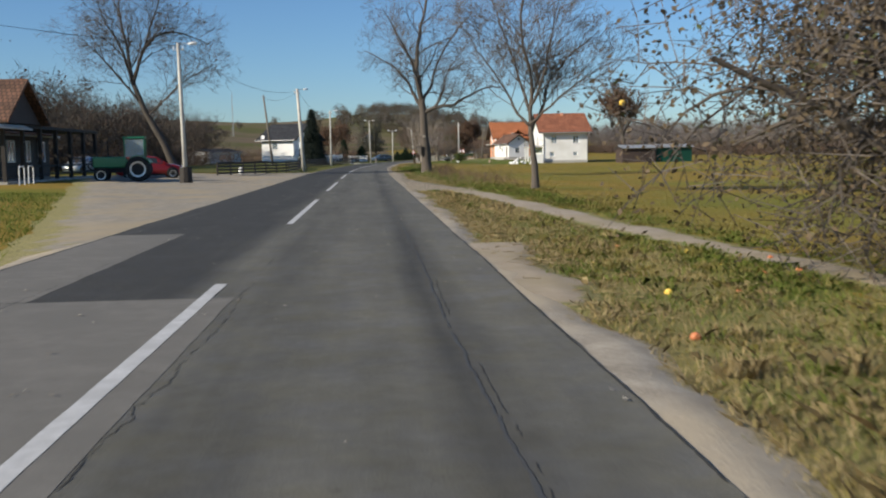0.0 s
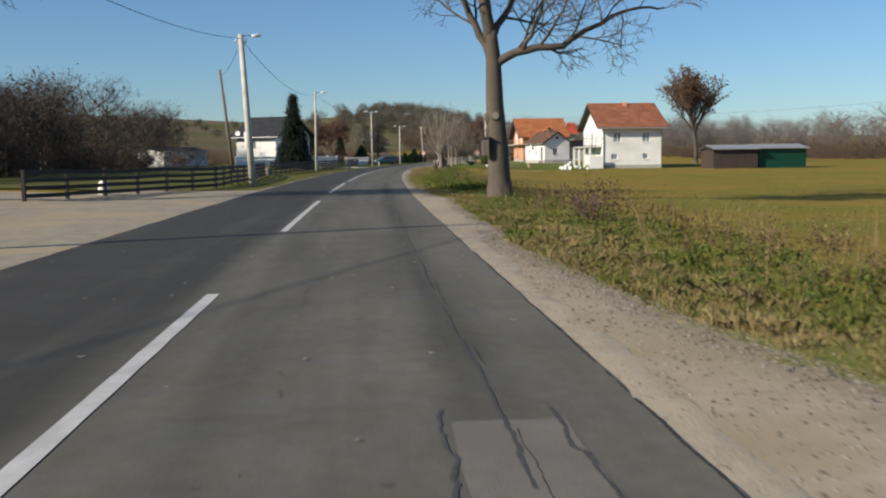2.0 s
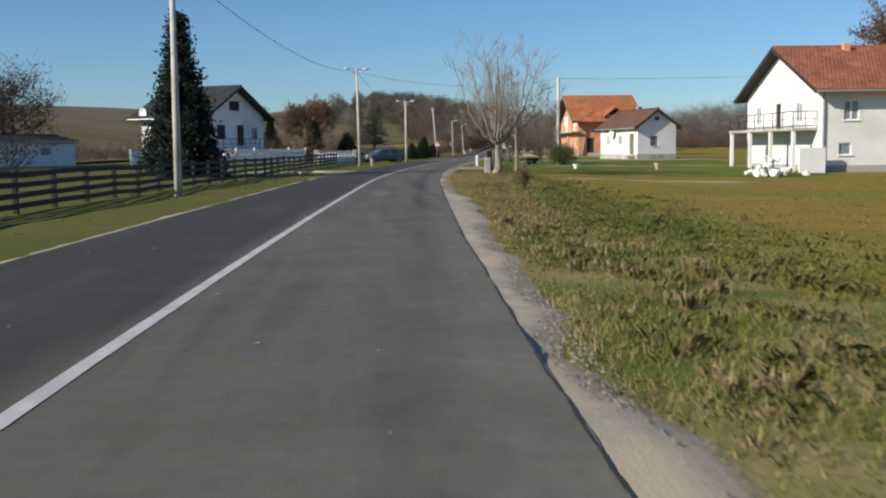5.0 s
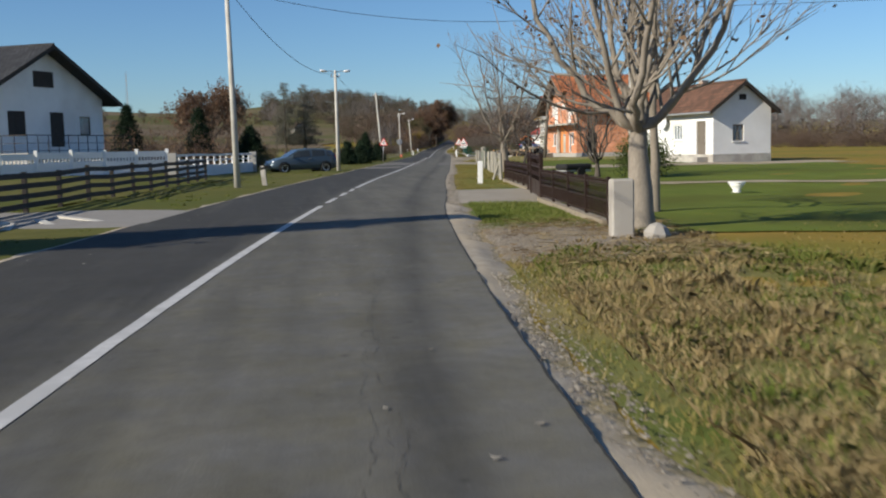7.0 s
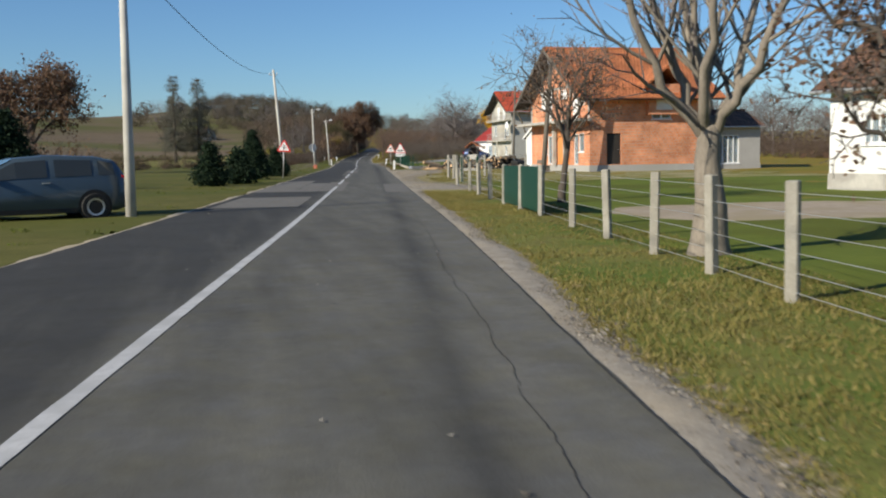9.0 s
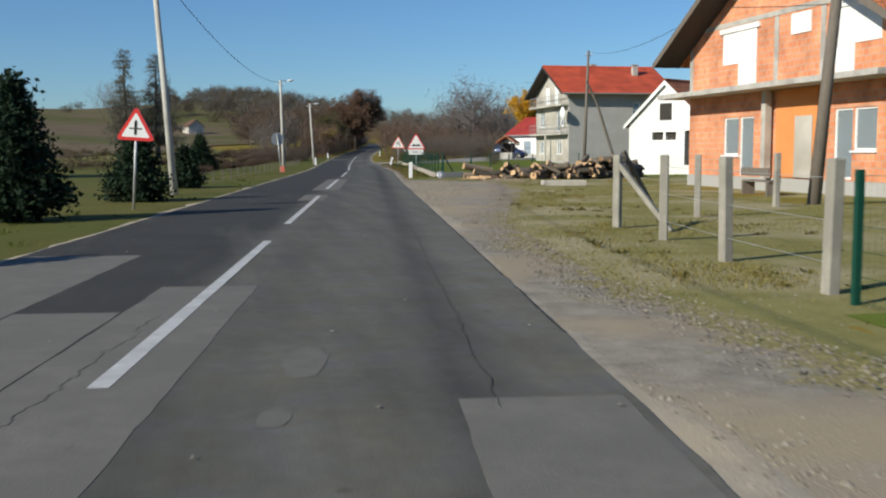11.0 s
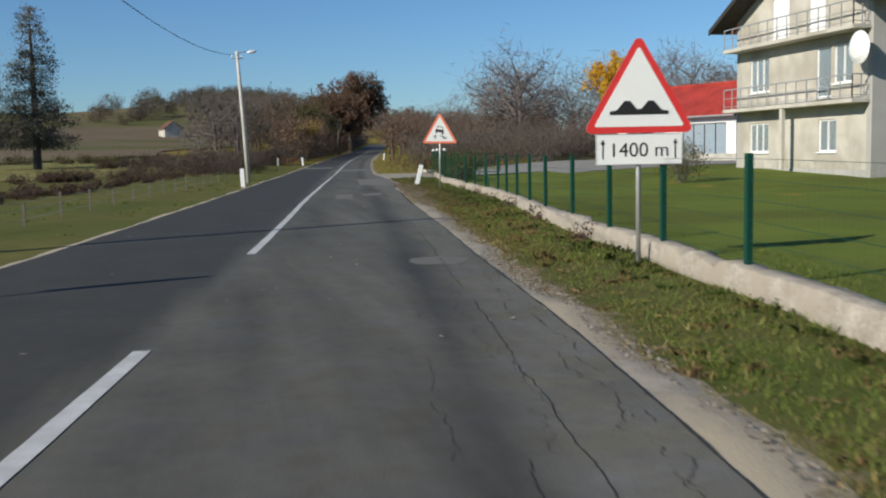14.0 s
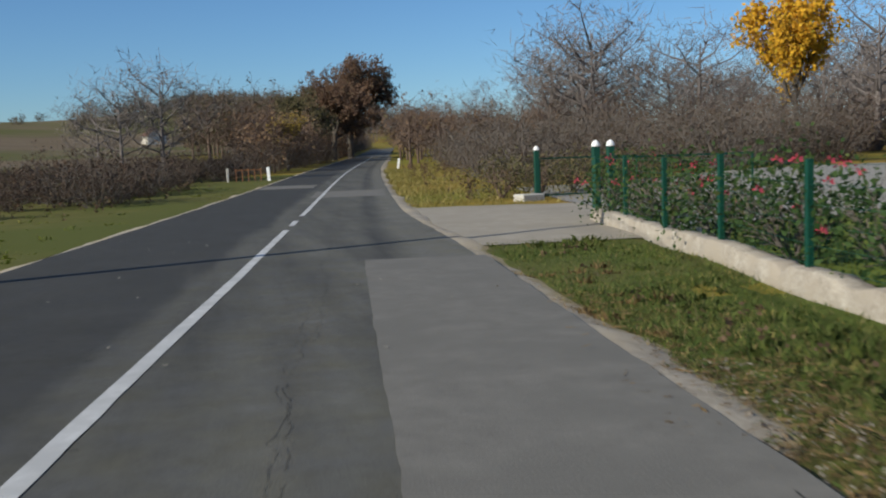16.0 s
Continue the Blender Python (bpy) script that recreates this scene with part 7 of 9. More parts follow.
grass("grass", "yellow-green grass on the lot", 203, 225, 6.5, 15, 70000, 0.05, BLADE_MIX, 46, width=0.009, simple=True, low=0.0, clump=0.7)
def straw(name, label, y0, y1, d0, d1, count, length, material, seed, width=0.0035):
    """Loose stalks lying flat in drifts."""
    rng = np.random.default_rng(seed)
    y, d = rng.uniform(y0, y1, count), rng.uniform(d0, d1, count)
    x = centre_x(y) + d
    keep = rng.uniform(0, 1, count) < patchy(x * 1.7 + seed, y * 1.7) ** 1.6
    x, y = x[keep], y[keep]
    n = len(x)
    h = rng.uniform(0, 6.28, n)
    h = np.where(rng.uniform(0, 1, n) < 0.5, 0.4 + rng.normal(0, 0.35, n), h)
    L = length * rng.uniform(0.25, 1.0, n) ** 1.5
    c = np.stack([x, y, ground_z(x, y) + 0.035 + np.abs(rng.normal(0, 0.022, n))], -1)
    a = np.stack([np.cos(h), np.sin(h), rng.normal(0, 0.09, n)], -1) * (L / 2)[:, None]
    w = np.stack([-np.sin(h), np.cos(h), rng.normal(0, 0.4, n)], -1) * (width * rng.uniform(0.6, 1.7, n))[:, None]
    v = np.stack([c - a - w, c + a - w, c + a + w, c - a + w], 1).reshape(-1, 3)
    return tagged(part(name, quick_mesh(name, v, np.arange(n * 4).reshape(-1, 4)), material), label, "straw", kind="stuff")


straw("straw", "dry straw strewn on bare earth", 113.5, 119.6, 3.7, 6.4, 9000, 0.42, STRAW, 43)
straw("straw", "brown litter strewn on bare earth", 113.5, 120.2, 3.3, 6.4, 14000, 0.16, BLADE_BROWN, 48, 0.003)
straw("straw", "withered litter along the asphalt", 228, 285, 3.05, 4.0, 16000, 0.12, BLADE_BROWN, 49, 0.003)
straw("straw", "dry straw on the washed-out earth", -25, -3, 3.0, 4.0, 12000, 0.18, STRAW, 55)
straw("straw", "brown leaf litter on the bare verge", 260, 280, 3.15, 4.6, 26000, 0.1, BLADE_BROWN, 53, 0.0035)
straw("grass", "flattened green grass on the bare verge", 260, 280, 3.5, 4.6, 14000, 0.1, BLADE_DEEP, 54, 0.0035)
straw("straw", "dry litter at the gravel's edge", 20, 48, 3.5, 4.6, 5000, 0.16, STRAW, 50, 0.004)
weeds("weeds", "tall brown weeds along the field", 12, 66, 5.6, 8.6, 1100, 0.5, HEATH, 71, 0.04, 20)
weeds("weeds", "leafy green weeds along the field", 14, 72, 4.6, 7.2, 1200, 0.34, LEAF_WEED, 72, 0.032, 22)
weeds("weeds", "withered straw-coloured weeds along the field", 6, 60, 5.2, 8.6, 1300, 0.8, STALK, 73, 0.03, 14)
weeds("weeds", "tall brown weeds along the field", 78, 113, 4.9, 8.0, 160, 0.5, HEATH, 74, 0.026, 30)
weeds("weeds", "leafy green weeds along the field", 78, 113, 4.9, 8.0, 700, 0.3, LEAF_WEED, 75, 0.024, 28)
weeds("weeds", "brown weeds among the verge grass", -33, 0, 4.4, 9.0, 300, 0.26, HEATH, 76, 0.024, 22)
grass("dry_grass", "short brown withered grass along the asphalt", 230, 284, 3.2, 4.4, 46000, 0.05, BLADE_BROWN, 47, width=0.008, low=0.2, simple=True)
weeds("weeds", "reddish weeds on the verge", 229, 292, 4.2, 5.3, 260, 0.2, HEATH, 77, 0.05, 10)
weeds("weeds", "tall brown weeds by the thicket", 302, 350, 4.5, 14, 900, 0.8, HEATH, 78, 0.09, 16)
weeds("weeds", "tall brown weeds beside the pasture", 290, 352, -20, -5.5, 900, 0.7, HEATH, 79, 0.09, 16)

# ---- poles, lamps and wires ----
def lamp_head(parent, p, q):
    arm = part("arm", Shape().tube([p, Vector(p).lerp(Vector(q), 0.6) + UP * 0.06, q], [0.025, 0.022, 0.02], 6), GALV, parent)
    d = (Vector(q) - Vector(p)).normalized()
    e = Vector(q) + d * 0.42
    part("lamp", Shape().tube([Vector(q) - d * 0.05, Vector(q) + d * 0.12, Vector(q) + d * 0.34, e], [0.04, 0.075, 0.08, 0.03], 8), WHITE_PAINT, arm, smooth=True)


def utility_pole(x, y, height, top=(0, 0), lamps=(), label="round concrete street pole", r=(0.125, 0.075), wood=False, insulators=True, foot=False, group="street poles"):
    base = gz(x, y)
    pole = thing("street_pole", pose(x, y, base), label, "utility pole", group)
    t = Vector((top[0], top[1], height))
    part("shaft", Shape().tube([(0, 0, -0.3), t * 0.5, t], [r[0], (r[0] + r[1]) / 2, r[1]], 12), POLE_WOOD if wood else POLE_CONCRETE, pole, smooth=True)
    for a in lamps:
        c = Vector((math.sin(radians(a)), math.cos(radians(a)), 0))
        lamp_head(pole, t - UP * 0.12, t - UP * 0.05 + c * 0.55)
    if insulators:
        cross = part("crossarm", Shape().bar(t - UP * 0.35 - Vector((0.28, 0, 0)), t - UP * 0.35 + Vector((0.28, 0, 0)), 0.05, 0.05), GALV, pole)
        for s in (-0.24, 0.24):
            part("insulator", Shape().lathe([(0.02, 0), (0.035, 0.04), (0.02, 0.08), (0.03, 0.11), (0.012, 0.14)], 8, tuple(t - UP * 0.32 + Vector((s, 0, 0)))), WHITE_PAINT, cross)
    if foot:
        part("footing", Shape().tube([(0, 0, -0.1), (0, 0, 0.9)], [0.34, 0.3], 10), DARK_TIMBER, pole)
    return Vector((x, y, base)) + t


tops = []
tops.append(utility_pole(-26, -38, 7.5))
tops.append(utility_pole(-5.55, 19.4, 7.2, (-0.15, 0.1), (80,), foot=True))
tops.append(utility_pole(-1.65, 53.2, 7.1, (-0.42, 0.3), (70,), "stout leaning concrete pole with a torn pale-blue notice", (0.17, 0.12)))
tops.append(utility_pole(-0.87, 95.1, 7.15, (0, 0.3), (85,)))
tops.append(utility_pole(4.3, 139.3, 7.35, (-0.12, 0.3), (70, 250)))
tops.append(utility_pole(8.75, 164.0, 6.15, (0.0, 0.6), (75, 255)))
tops.append(utility_pole(15.1, 211.2, 7.4, (-0.5, 0.5), ()))
tops.append(utility_pole(20.95, 250.7, 6.5, (-0.1, 0.6), (80,)))
tops.append(utility_pole(26.4, 286.3, 6.6, (-0.35, 0.5), (82,)))
notice = part("notice", Shape().tube([(-1.83, 53.34, 1.95), (-1.88, 53.37, 2.5)], [0.168, 0.165], 12, cap=False), surface("faded_paper", (0.5, 0.56, 0.6), (0.72, 0.76, 0.78), 12, 0.9, 0.1))
tagged(notice, "torn pale-blue paper notice wrapped round a pole", "notice")


def cable(name, p, q, sag, r=0.012, label="thin sagging overhead cable between poles", group="overhead cables"):
    p, q = Vector(p), Vector(q)
    pts = [p.lerp(q, i / 14) - UP * sag * 4 * (i / 14) * (1 - i / 14) for i in range(15)]
    tagged(part(name, Shape().tube(pts, [r] * 15, 4, cap=False), BLACK), label, "cable", group)


for p, q in zip(tops, tops[1:]):
    cable("overhead_cable", p - UP * 0.18, q - UP * 0.18, 0.9, 0.012)
dark_top = utility_pole(-8.3, 95.9, 9.0, (-1.0, 0.4), (), "dark tarred wooden pole leaning in the pasture", (0.15, 0.1), wood=True, group="wooden poles")
garden_top = utility_pole(19.8, 141.7, 6.8, (0, 0), (), "pale concrete pole in the cottage garden", (0.15, 0.11))
brick_top = utility_pole(30.6, 200.6, 7.2, (0.55, -0.2), (), "weathered grey wooden pole before the brick house", (0.17, 0.11), wood=True, group="wooden poles")
h2_top = utility_pole(43.9, 251.4, 9.0, (0.35, 0.1), (), "tall weathered wooden pole with a brace", (0.14, 0.09), wood=True, group="wooden poles")
tagged(part("pole_brace", Shape().tube([(47.0, 252.2, gz(47, 252.2) - 0.1), (45.0, 251.6, 5.0), (44.05, 251.4, 6.6)], [0.12, 0.1, 0.08], 8), POLE_WOOD), "weathered timber brace leaning on a pole", "pole brace")
cable("overhead_cable", tops[4] - UP * 0.25, garden_top - UP * 0.1, 0.8)
cable("overhead_cable", garden_top - UP * 0.1, brick_top - UP * 0.1, 1.2)
cable("overhead_cable", brick_top - UP * 0.1, h2_top - UP * 0.1, 1.2)
cable("overhead_cable", garden_top - UP * 0.1, (70, 110, 7.5), 1.0)
cable("overhead_cable", tops[2] - UP * 0.25, dark_top - UP * 0.2, 0.6)
mast = thing("radio_mast", pose(-92, 690, gz(-92, 690)), "far slender lattice radio mast on the hill", "mast")
for sx, sy in ((-0.7, -0.7), (0.7, -0.7), (0, 0.8)):
    part("leg", Shape().tube([(sx, sy, 0), (sx * 0.3, sy * 0.3, 32)], [0.12, 0.08], 4), GALV, mast)
for i in range(12):
    w = 0.7 * (1 - 0.7 * i / 12)
    part("strut", Shape().bar((-w, -w, i * 2.6), (w, -w, i * 2.6 + 2.4), 0.08, 0.08).bar((w, -w, i * 2.6), (0, w, i * 2.6 + 2.4), 0.08, 0.08), GALV, mast)


# ---- fences ----
def post_line(pts, spacing):
    """Evenly spaced places along a polyline, with the last one included."""
    pts = [Vector((*p, 0)) for p in pts]
    out = []
    for a, b in zip(pts, pts[1:]):
        n = max(1, round((b - a).length / spacing))
        out += [a.lerp(b, i / n) for i in range(n)]
    return [Vector((p.x, p.y, gz(p.x, p.y))) for p in out + [pts[-1]]]


def rail_fence(pts, spacing, height, rails, label, post_mat, rail_mat, post_w=0.11, rail_h=0.125, rail_w=0.03, side=0.06):
    spots = post_line(pts, spacing)
    fence = thing("wooden_fence", pose(0, 0, 0), label, "fence", "pasture fences")
    for p in spots:
        part("post", Shape().bar(p - UP * 0.2, p + UP * (height + 0.04 * wr.random()), post_w, post_w), post_mat, fence, bevel=0.006)
    for a, b in zip(spots, spots[1:]):
        n = (b - a).cross(UP).normalized() * side
        for k in range(rails):
            z = height * (0.22 + 0.7 * k / (rails - 1))
            part("rail", Shape().bar(a + UP * (z + wr.uniform(-0.015, 0.015)) + n, b + UP * (z + wr.uniform(-0.015, 0.015)) + n, rail_w, rail_h), rail_mat, fence)
    return fence


rail_fence([(-6.5, 36.5), (-2.9, 50.0), (-2.75, 61.2), (-3.55, 76.6)], 2.2, 1.0, 4, "dark-stained post and rail fence of the pasture", DARK_TIMBER, DARK_TIMBER)
rail_fence([(-3.5, 80.8), (-1.9, 100.3), (-0.4, 116.0), (0.3, 127.0), (1.6, 141.0), (2.2, 149.5)], 2.25, 1.0, 4, "dark-stained post and rail fence along the verge", DARK_TIMBER, DARK_TIMBER)
tagged(part("bush_gap", Shape().box(-3.9, 78.0, gz(-3.7, 78.6) - 0.02, -3.3, 79.3, 0.55), BARK_PALE, bevel=0.12), "dry brown reed bundle between two fences", "reed bundle")
planks = [(1.4, 121.6, 12), (1.9, 122.4, 24), (2.3, 123.4, 40), (1.2, 120.9, -8)]
for i, (px, py, rz) in enumerate(planks):
    tagged(part("plank", Shape().box(-0.09, -0.9, 0, 0.09, 0.9, 0.05), POLE_CONCRETE, at=pose(px, py, gz(px, py) + 0.02 + 0.02 * i, 2, 0, rz), bevel=0.005), "pale loose plank lying on the verge", "plank", "loose planks")


def panel_fence(pts, spacing, height, label):
    """White cast-concrete panels with a row of small openings, between posts."""
    spots = post_line(pts, spacing)
    fence = thing("panel_fence", pose(0, 0, 0), label, "fence")
    for p in spots:
        part("post", Shape().box(-0.09, -0.09, -0.2, 0.09, 0.09, height + 0.08).moved(Matrix.Translation(p)), WHITE_PAINT, fence, bevel=0.008)
    for a, b in zip(spots, spots[1:]):
        d = b - a
        L = d.length - 0.18
        holes = [(L * (i + 0.5) / 9 - 0.06, L * (i + 0.5) / 9 + 0.06, height * 0.62, height * 0.76) for i in range(9)]
        m = Matrix.Translation(a + d.normalized() * 0.09 - UP * 0.05) @ pose(0, 0, 0, 0, 0, math.degrees(math.atan2(d.y, d.x)))
        part("panel", holed_wall(Shape(), L, height, 0.05, holes), WHITE_PAINT, fence, at=m)
    return fence


panel_fence([(-15.5, 152.2), (-8.7, 156.2), (-1.2, 162.4)], 2.05, 1.35, "white cast-concrete panel fence before the villa")

balustrade = thing("balustrade_wall", pose(0, 0, 0), "low white garden wall with a balustrade", "garden wall")
line = post_line([(0.5, 152.6), (3.5, 164.2)], 3.0)
for a, b in zip(line, line[1:]):
    d = (b - a).normalized()
    part("base_wall", Shape().bar(a + UP * 0.25, b + UP * 0.25, 0.22, 0.6), WHITE_WALL, balustrade)
    part("coping", Shape().bar(a + UP * 1.12, b + UP * 1.12, 0.16, 0.1).bar(a + UP * 0.58, b + UP * 0.58, 0.26, 0.06), WHITE_PAINT, balustrade)
    part("rail", Shape().bar(a + UP * 0.86, b + UP * 0.86, 0.05, 0.07), WHITE_PAINT, balustrade)
    for i in range(3):
        p = a.lerp(b, (i + 0.5) / 3)
        part("baluster", Shape().lathe([(0.06, 0.61), (0.04, 0.7), (0.07, 0.82), (0.04, 0.97), (0.06, 1.07)], 10, (p.x, p.y, p.z)), WHITE_PAINT, balustrade)
part("pier", Shape().box(-0.2, -0.2, -0.1, 0.2, 0.2, 1.25).moved(Matrix.Translation(line[-1] + Vector((0.1, 0.3, 0)))), GREY_RENDER, balustrade, bevel=0.01)
part("pier", Shape().box(-0.2, -0.2, -0.1, 0.2, 0.2, 1.25).moved(Matrix.Translation(line[0] - Vector((0.1, 0.3, 0)))), GREY_RENDER, balustrade, bevel=0.01)


# wrought brown fence and gate before the cottage
def lattice(width, z0, z1, cell=0.16):
    """Interlaced curved bars that make a diamond net."""
    sh = Shape()
    n = max(2, round(width / cell))
    rows = max(2, round((z1 - z0) / (cell * 1.5)))
    for i in range(n):
        x = width * i / n
        for s in (0, 1):
            pts = []
            for k in range(rows * 2 + 1):
                off = (0.5 + 0.5 * (1 if (k + s) % 2 else -1)) * width / n
                pts.append((x + off, 0.006 if s else -0.006, z0 + (z1 - z0) * k / (rows * 2)))
            sh.tube(pts, [0.008] * len(pts), 4, cap=False)
    return sh


iron = thing("iron_fence", pose(0, 0, 0), "dark brown wrought-iron fence on a concrete kerb", "fence")
panel_mesh = None
for pts in ([(11.65, 118.8), (12.35, 126.4)], [(13.25, 131.6), (14.35, 140.6)]):
    spots = post_line(pts, 1.9)
    for p in spots:
        part("post", Shape().bar(p, p + UP * 0.82, 0.06, 0.06), BROWN_METAL, iron)
    for a, b in zip(spots, spots[1:]):
        d = b - a
        if panel_mesh is None:
            L = d.length
            sh = lattice(L - 0.1, 0.42, 0.7, 0.13)
            for i in range(15):
                x = (L - 0.1) * (i + 0.5) / 15
                sh.bar((x, 0, 0.16), (x, 0, 0.42), 0.018, 0.018)
                sh.lathe([(0.004, 0.72), (0.02, 0.75), (0.002, 0.8)], 5, (x, 0, 0))
            for zz in (0.16, 0.42, 0.71):
                sh.bar((0, 0, zz), (L - 0.1, 0, zz), 0.025, 0.03)
            panel_mesh = sh.mesh("panel")
        part("panel", panel_mesh, BROWN_METAL, iron, at=Matrix.Translation(a + d.normalized() * 0.05) @ pose(0, 0, 0, 0, 0, math.degrees(math.atan2(d.y, d.x))))
    a, b = spots[0], spots[-1]
    part("kerb", Shape().bar(a + UP * 0.03, b + UP * 0.03, 0.2, 0.14), KERB_STAINED, iron)
gate = thing("iron_gate", pose(0, 0, 0), "dark brown sheet-metal gate with a lattice top", "gate")
a, b = Vector((12.4, 126.6, gz(12.4, 126.6))), Vector((13.2, 131.45, gz(13.2, 131.45)))
ang = math.degrees(math.atan2(b.y - a.y, b.x - a.x))
for p in (a, a.lerp(b, 0.74), b):
    part("post", Shape().bar(p, p + UP * 1.16, 0.09, 0.09), BROWN_METAL, gate)
for u0, u1 in ((0.015, 0.365), (0.375, 0.73), (0.755, 0.985)):
    L = (b - a).length * (u1 - u0)
    m = Matrix.Translation(a.lerp(b, u0)) @ pose(0, 0, 0, 0, 0, ang)
    leaf = part("leaf", Shape().box(0, -0.015, 0.06, L, 0.015, 0.46).bar((0, 0, 1.1), (L, 0, 1.1), 0.03, 0.04).bar((0, 0, 0.8), (L, 0, 0.8), 0.025, 0.03), BROWN_METAL, gate, at=m)
    part("lattice", lattice(L, 0.46, 1.1, 0.14), BROWN_METAL, leaf)

# concrete posts with wire
posts = thing("wire_fence", pose(0, 0, 0), "weathered concrete posts strung with wire", "fence", "wire fences")
cs = [Vector((x, y, gz(x, y))) for x, y in ((14.35, 141.4), (14.85, 144.2), (15.15, 146.4), (15.5, 148.5), (15.8, 150.5), (16.1, 152.6), (16.45, 155.0), (16.9, 157.8), (17.2, 160.5), (17.6, 163.2), (18.0, 166), (18.4, 168.8), (18.9, 172), (19.4, 175.2), (20.1, 180))]
for i, p in enumerate(cs):
    part("post", Shape().bar(p - UP * 0.1, p + UP * 1.06 + Vector((wr.uniform(-0.03, 0.03), wr.uniform(-0.03, 0.03), 0)), 0.11, 0.11), POST_CONCRETE, posts, bevel=0.012)
for k in range(6):
    sh = Shape()
    for a, b in zip(cs, cs[1:]):
        sh.bar(a + UP * (0.1 + 0.17 * k), b + UP * (0.1 + 0.17 * k), 0.006, 0.006)
    part("wire", sh, GALV, posts)
part("prop", Shape().bar(cs[0] + Vector((-0.25, 0.3, 0)), cs[0] + UP * 0.9, 0.07, 0.07), POST_CONCRETE, posts)
for a, b in ((8, 9), (9, 10)):
    part("screen", Shape().bar(cs[a] + UP * 0.55, cs[b] + UP * 0.55, 0.02, 0.95), GREEN_METAL, posts)
garden_posts = thing("wire_fence", pose(0, 0, 0), "weathered concrete posts before the brick house", "fence", "wire fences")
gp = [Vector((x, y, gz(x, y))) for x, y in ((22.05, 187.2), (22.45, 189.9), (22.95, 192.7), (23.25, 195.2), (26.0, 197.6), (29.3, 200.1))]
for p in gp:
    part("post", Shape().bar(p - UP * 0.1, p + UP * 1.28 + Vector((wr.uniform(-0.04, 0.04), wr.uniform(-0.03, 0.03), 0)), 0.13, 0.13), POST_CONCRETE, garden_posts, bevel=0.014)
part("prop", Shape().bar(gp[3] + Vector((0.6, -0.9, 0)), gp[3] + UP * 1.15, 0.09, 0.09), POST_CONCRETE, garden_posts, bevel=0.01)
part("prop", Shape().bar(gp[3] + Vector((1.1, 0.5, 0)), gp[3] + Vector((0.1, 0, 1.35)), 0.06, 0.06), POLE_WOOD, garden_posts)
for k in range(3):
    part("wire", Shape().bar(gp[0] + UP * (0.3 + 0.4 * k), gp[1] + UP * (0.3 + 0.4 * k), 0.006, 0.006).bar(gp[1] + UP * (0.3 + 0.4 * k), gp[2] + UP * (0.3 + 0.4 * k), 0.006, 0.006), GALV, garden_posts)


def mesh_panel(L, z0, z1, step=0.1):
    """Welded wire: thin flat verticals and doubled horizontals."""
    sh = Shape()
    n = int(L / step)
    for i in range(1, n):
        x = L * i / n
        sh.add([(x - 0.0018, 0, z0), (x + 0.0018, 0, z0), (x + 0.0018, 0, z1), (x - 0.0018, 0, z1)], [(0, 1, 2, 3)])
    for k in range(6):
        z = z0 + (z1 - z0) * k / 5
        sh.bar((0, 0.003, z), (L, 0.003, z), 0.004, 0.004)
    return sh


def green_fence(name, pts, spacing, height, label, wall=0.0, wall_low=0.0, step=0.1):
    spots = post_line(pts, spacing)
    fence = thing(name, pose(0, 0, 0), label, "fence", "green mesh fences")
    for p in spots:
        part("post", Shape().bar(p + UP * (wall - 0.05), p + UP * (wall + height), 0.06, 0.06), GREEN_METAL, fence)
    for a, b in zip(spots, spots[1:]):
        d = b - a
        tilt = math.degrees(math.atan2(d.z, math.hypot(d.x, d.y)))
        part("mesh_panel", mesh_panel(d.length, wall + 0.05, wall + height - 0.05, step), GREEN_METAL, fence, at=Matrix.Translation(a) @ pose(0, 0, 0, 0, 0, math.degrees(math.atan2(d.y, d.x))) @ pose(0, 0, 0, 0, -tilt, 0))
    return fence, spots


green_fence("garden_gate_fence", [(21.9, 186.6), (21.2, 181.0)], 2.8, 1.2, "dark green wire-mesh garden gate and fence")
fence, spots = green_fence("mesh_fence", [(27.3, 228.2), (31.3, 254.6), (33.1, 264.4), (35.0, 280.0), (37.4, 292.8)], 2.6, 1.03, "dark green welded-mesh fence on a low wall", 0.24)
corner = min(spots, key=lambda p: (p - Vector((33.7, 265.9, p.z))).length)
part("prop", Shape().bar(corner + Vector((-0.14, -0.85, 0.26)), corner + UP * 1.15, 0.05, 0.05), GREEN_METAL, fence)
plinth_wall = thing("fence_wall", pose(0, 0, 0), "low chipped whitish concrete wall under the fence", "low wall")


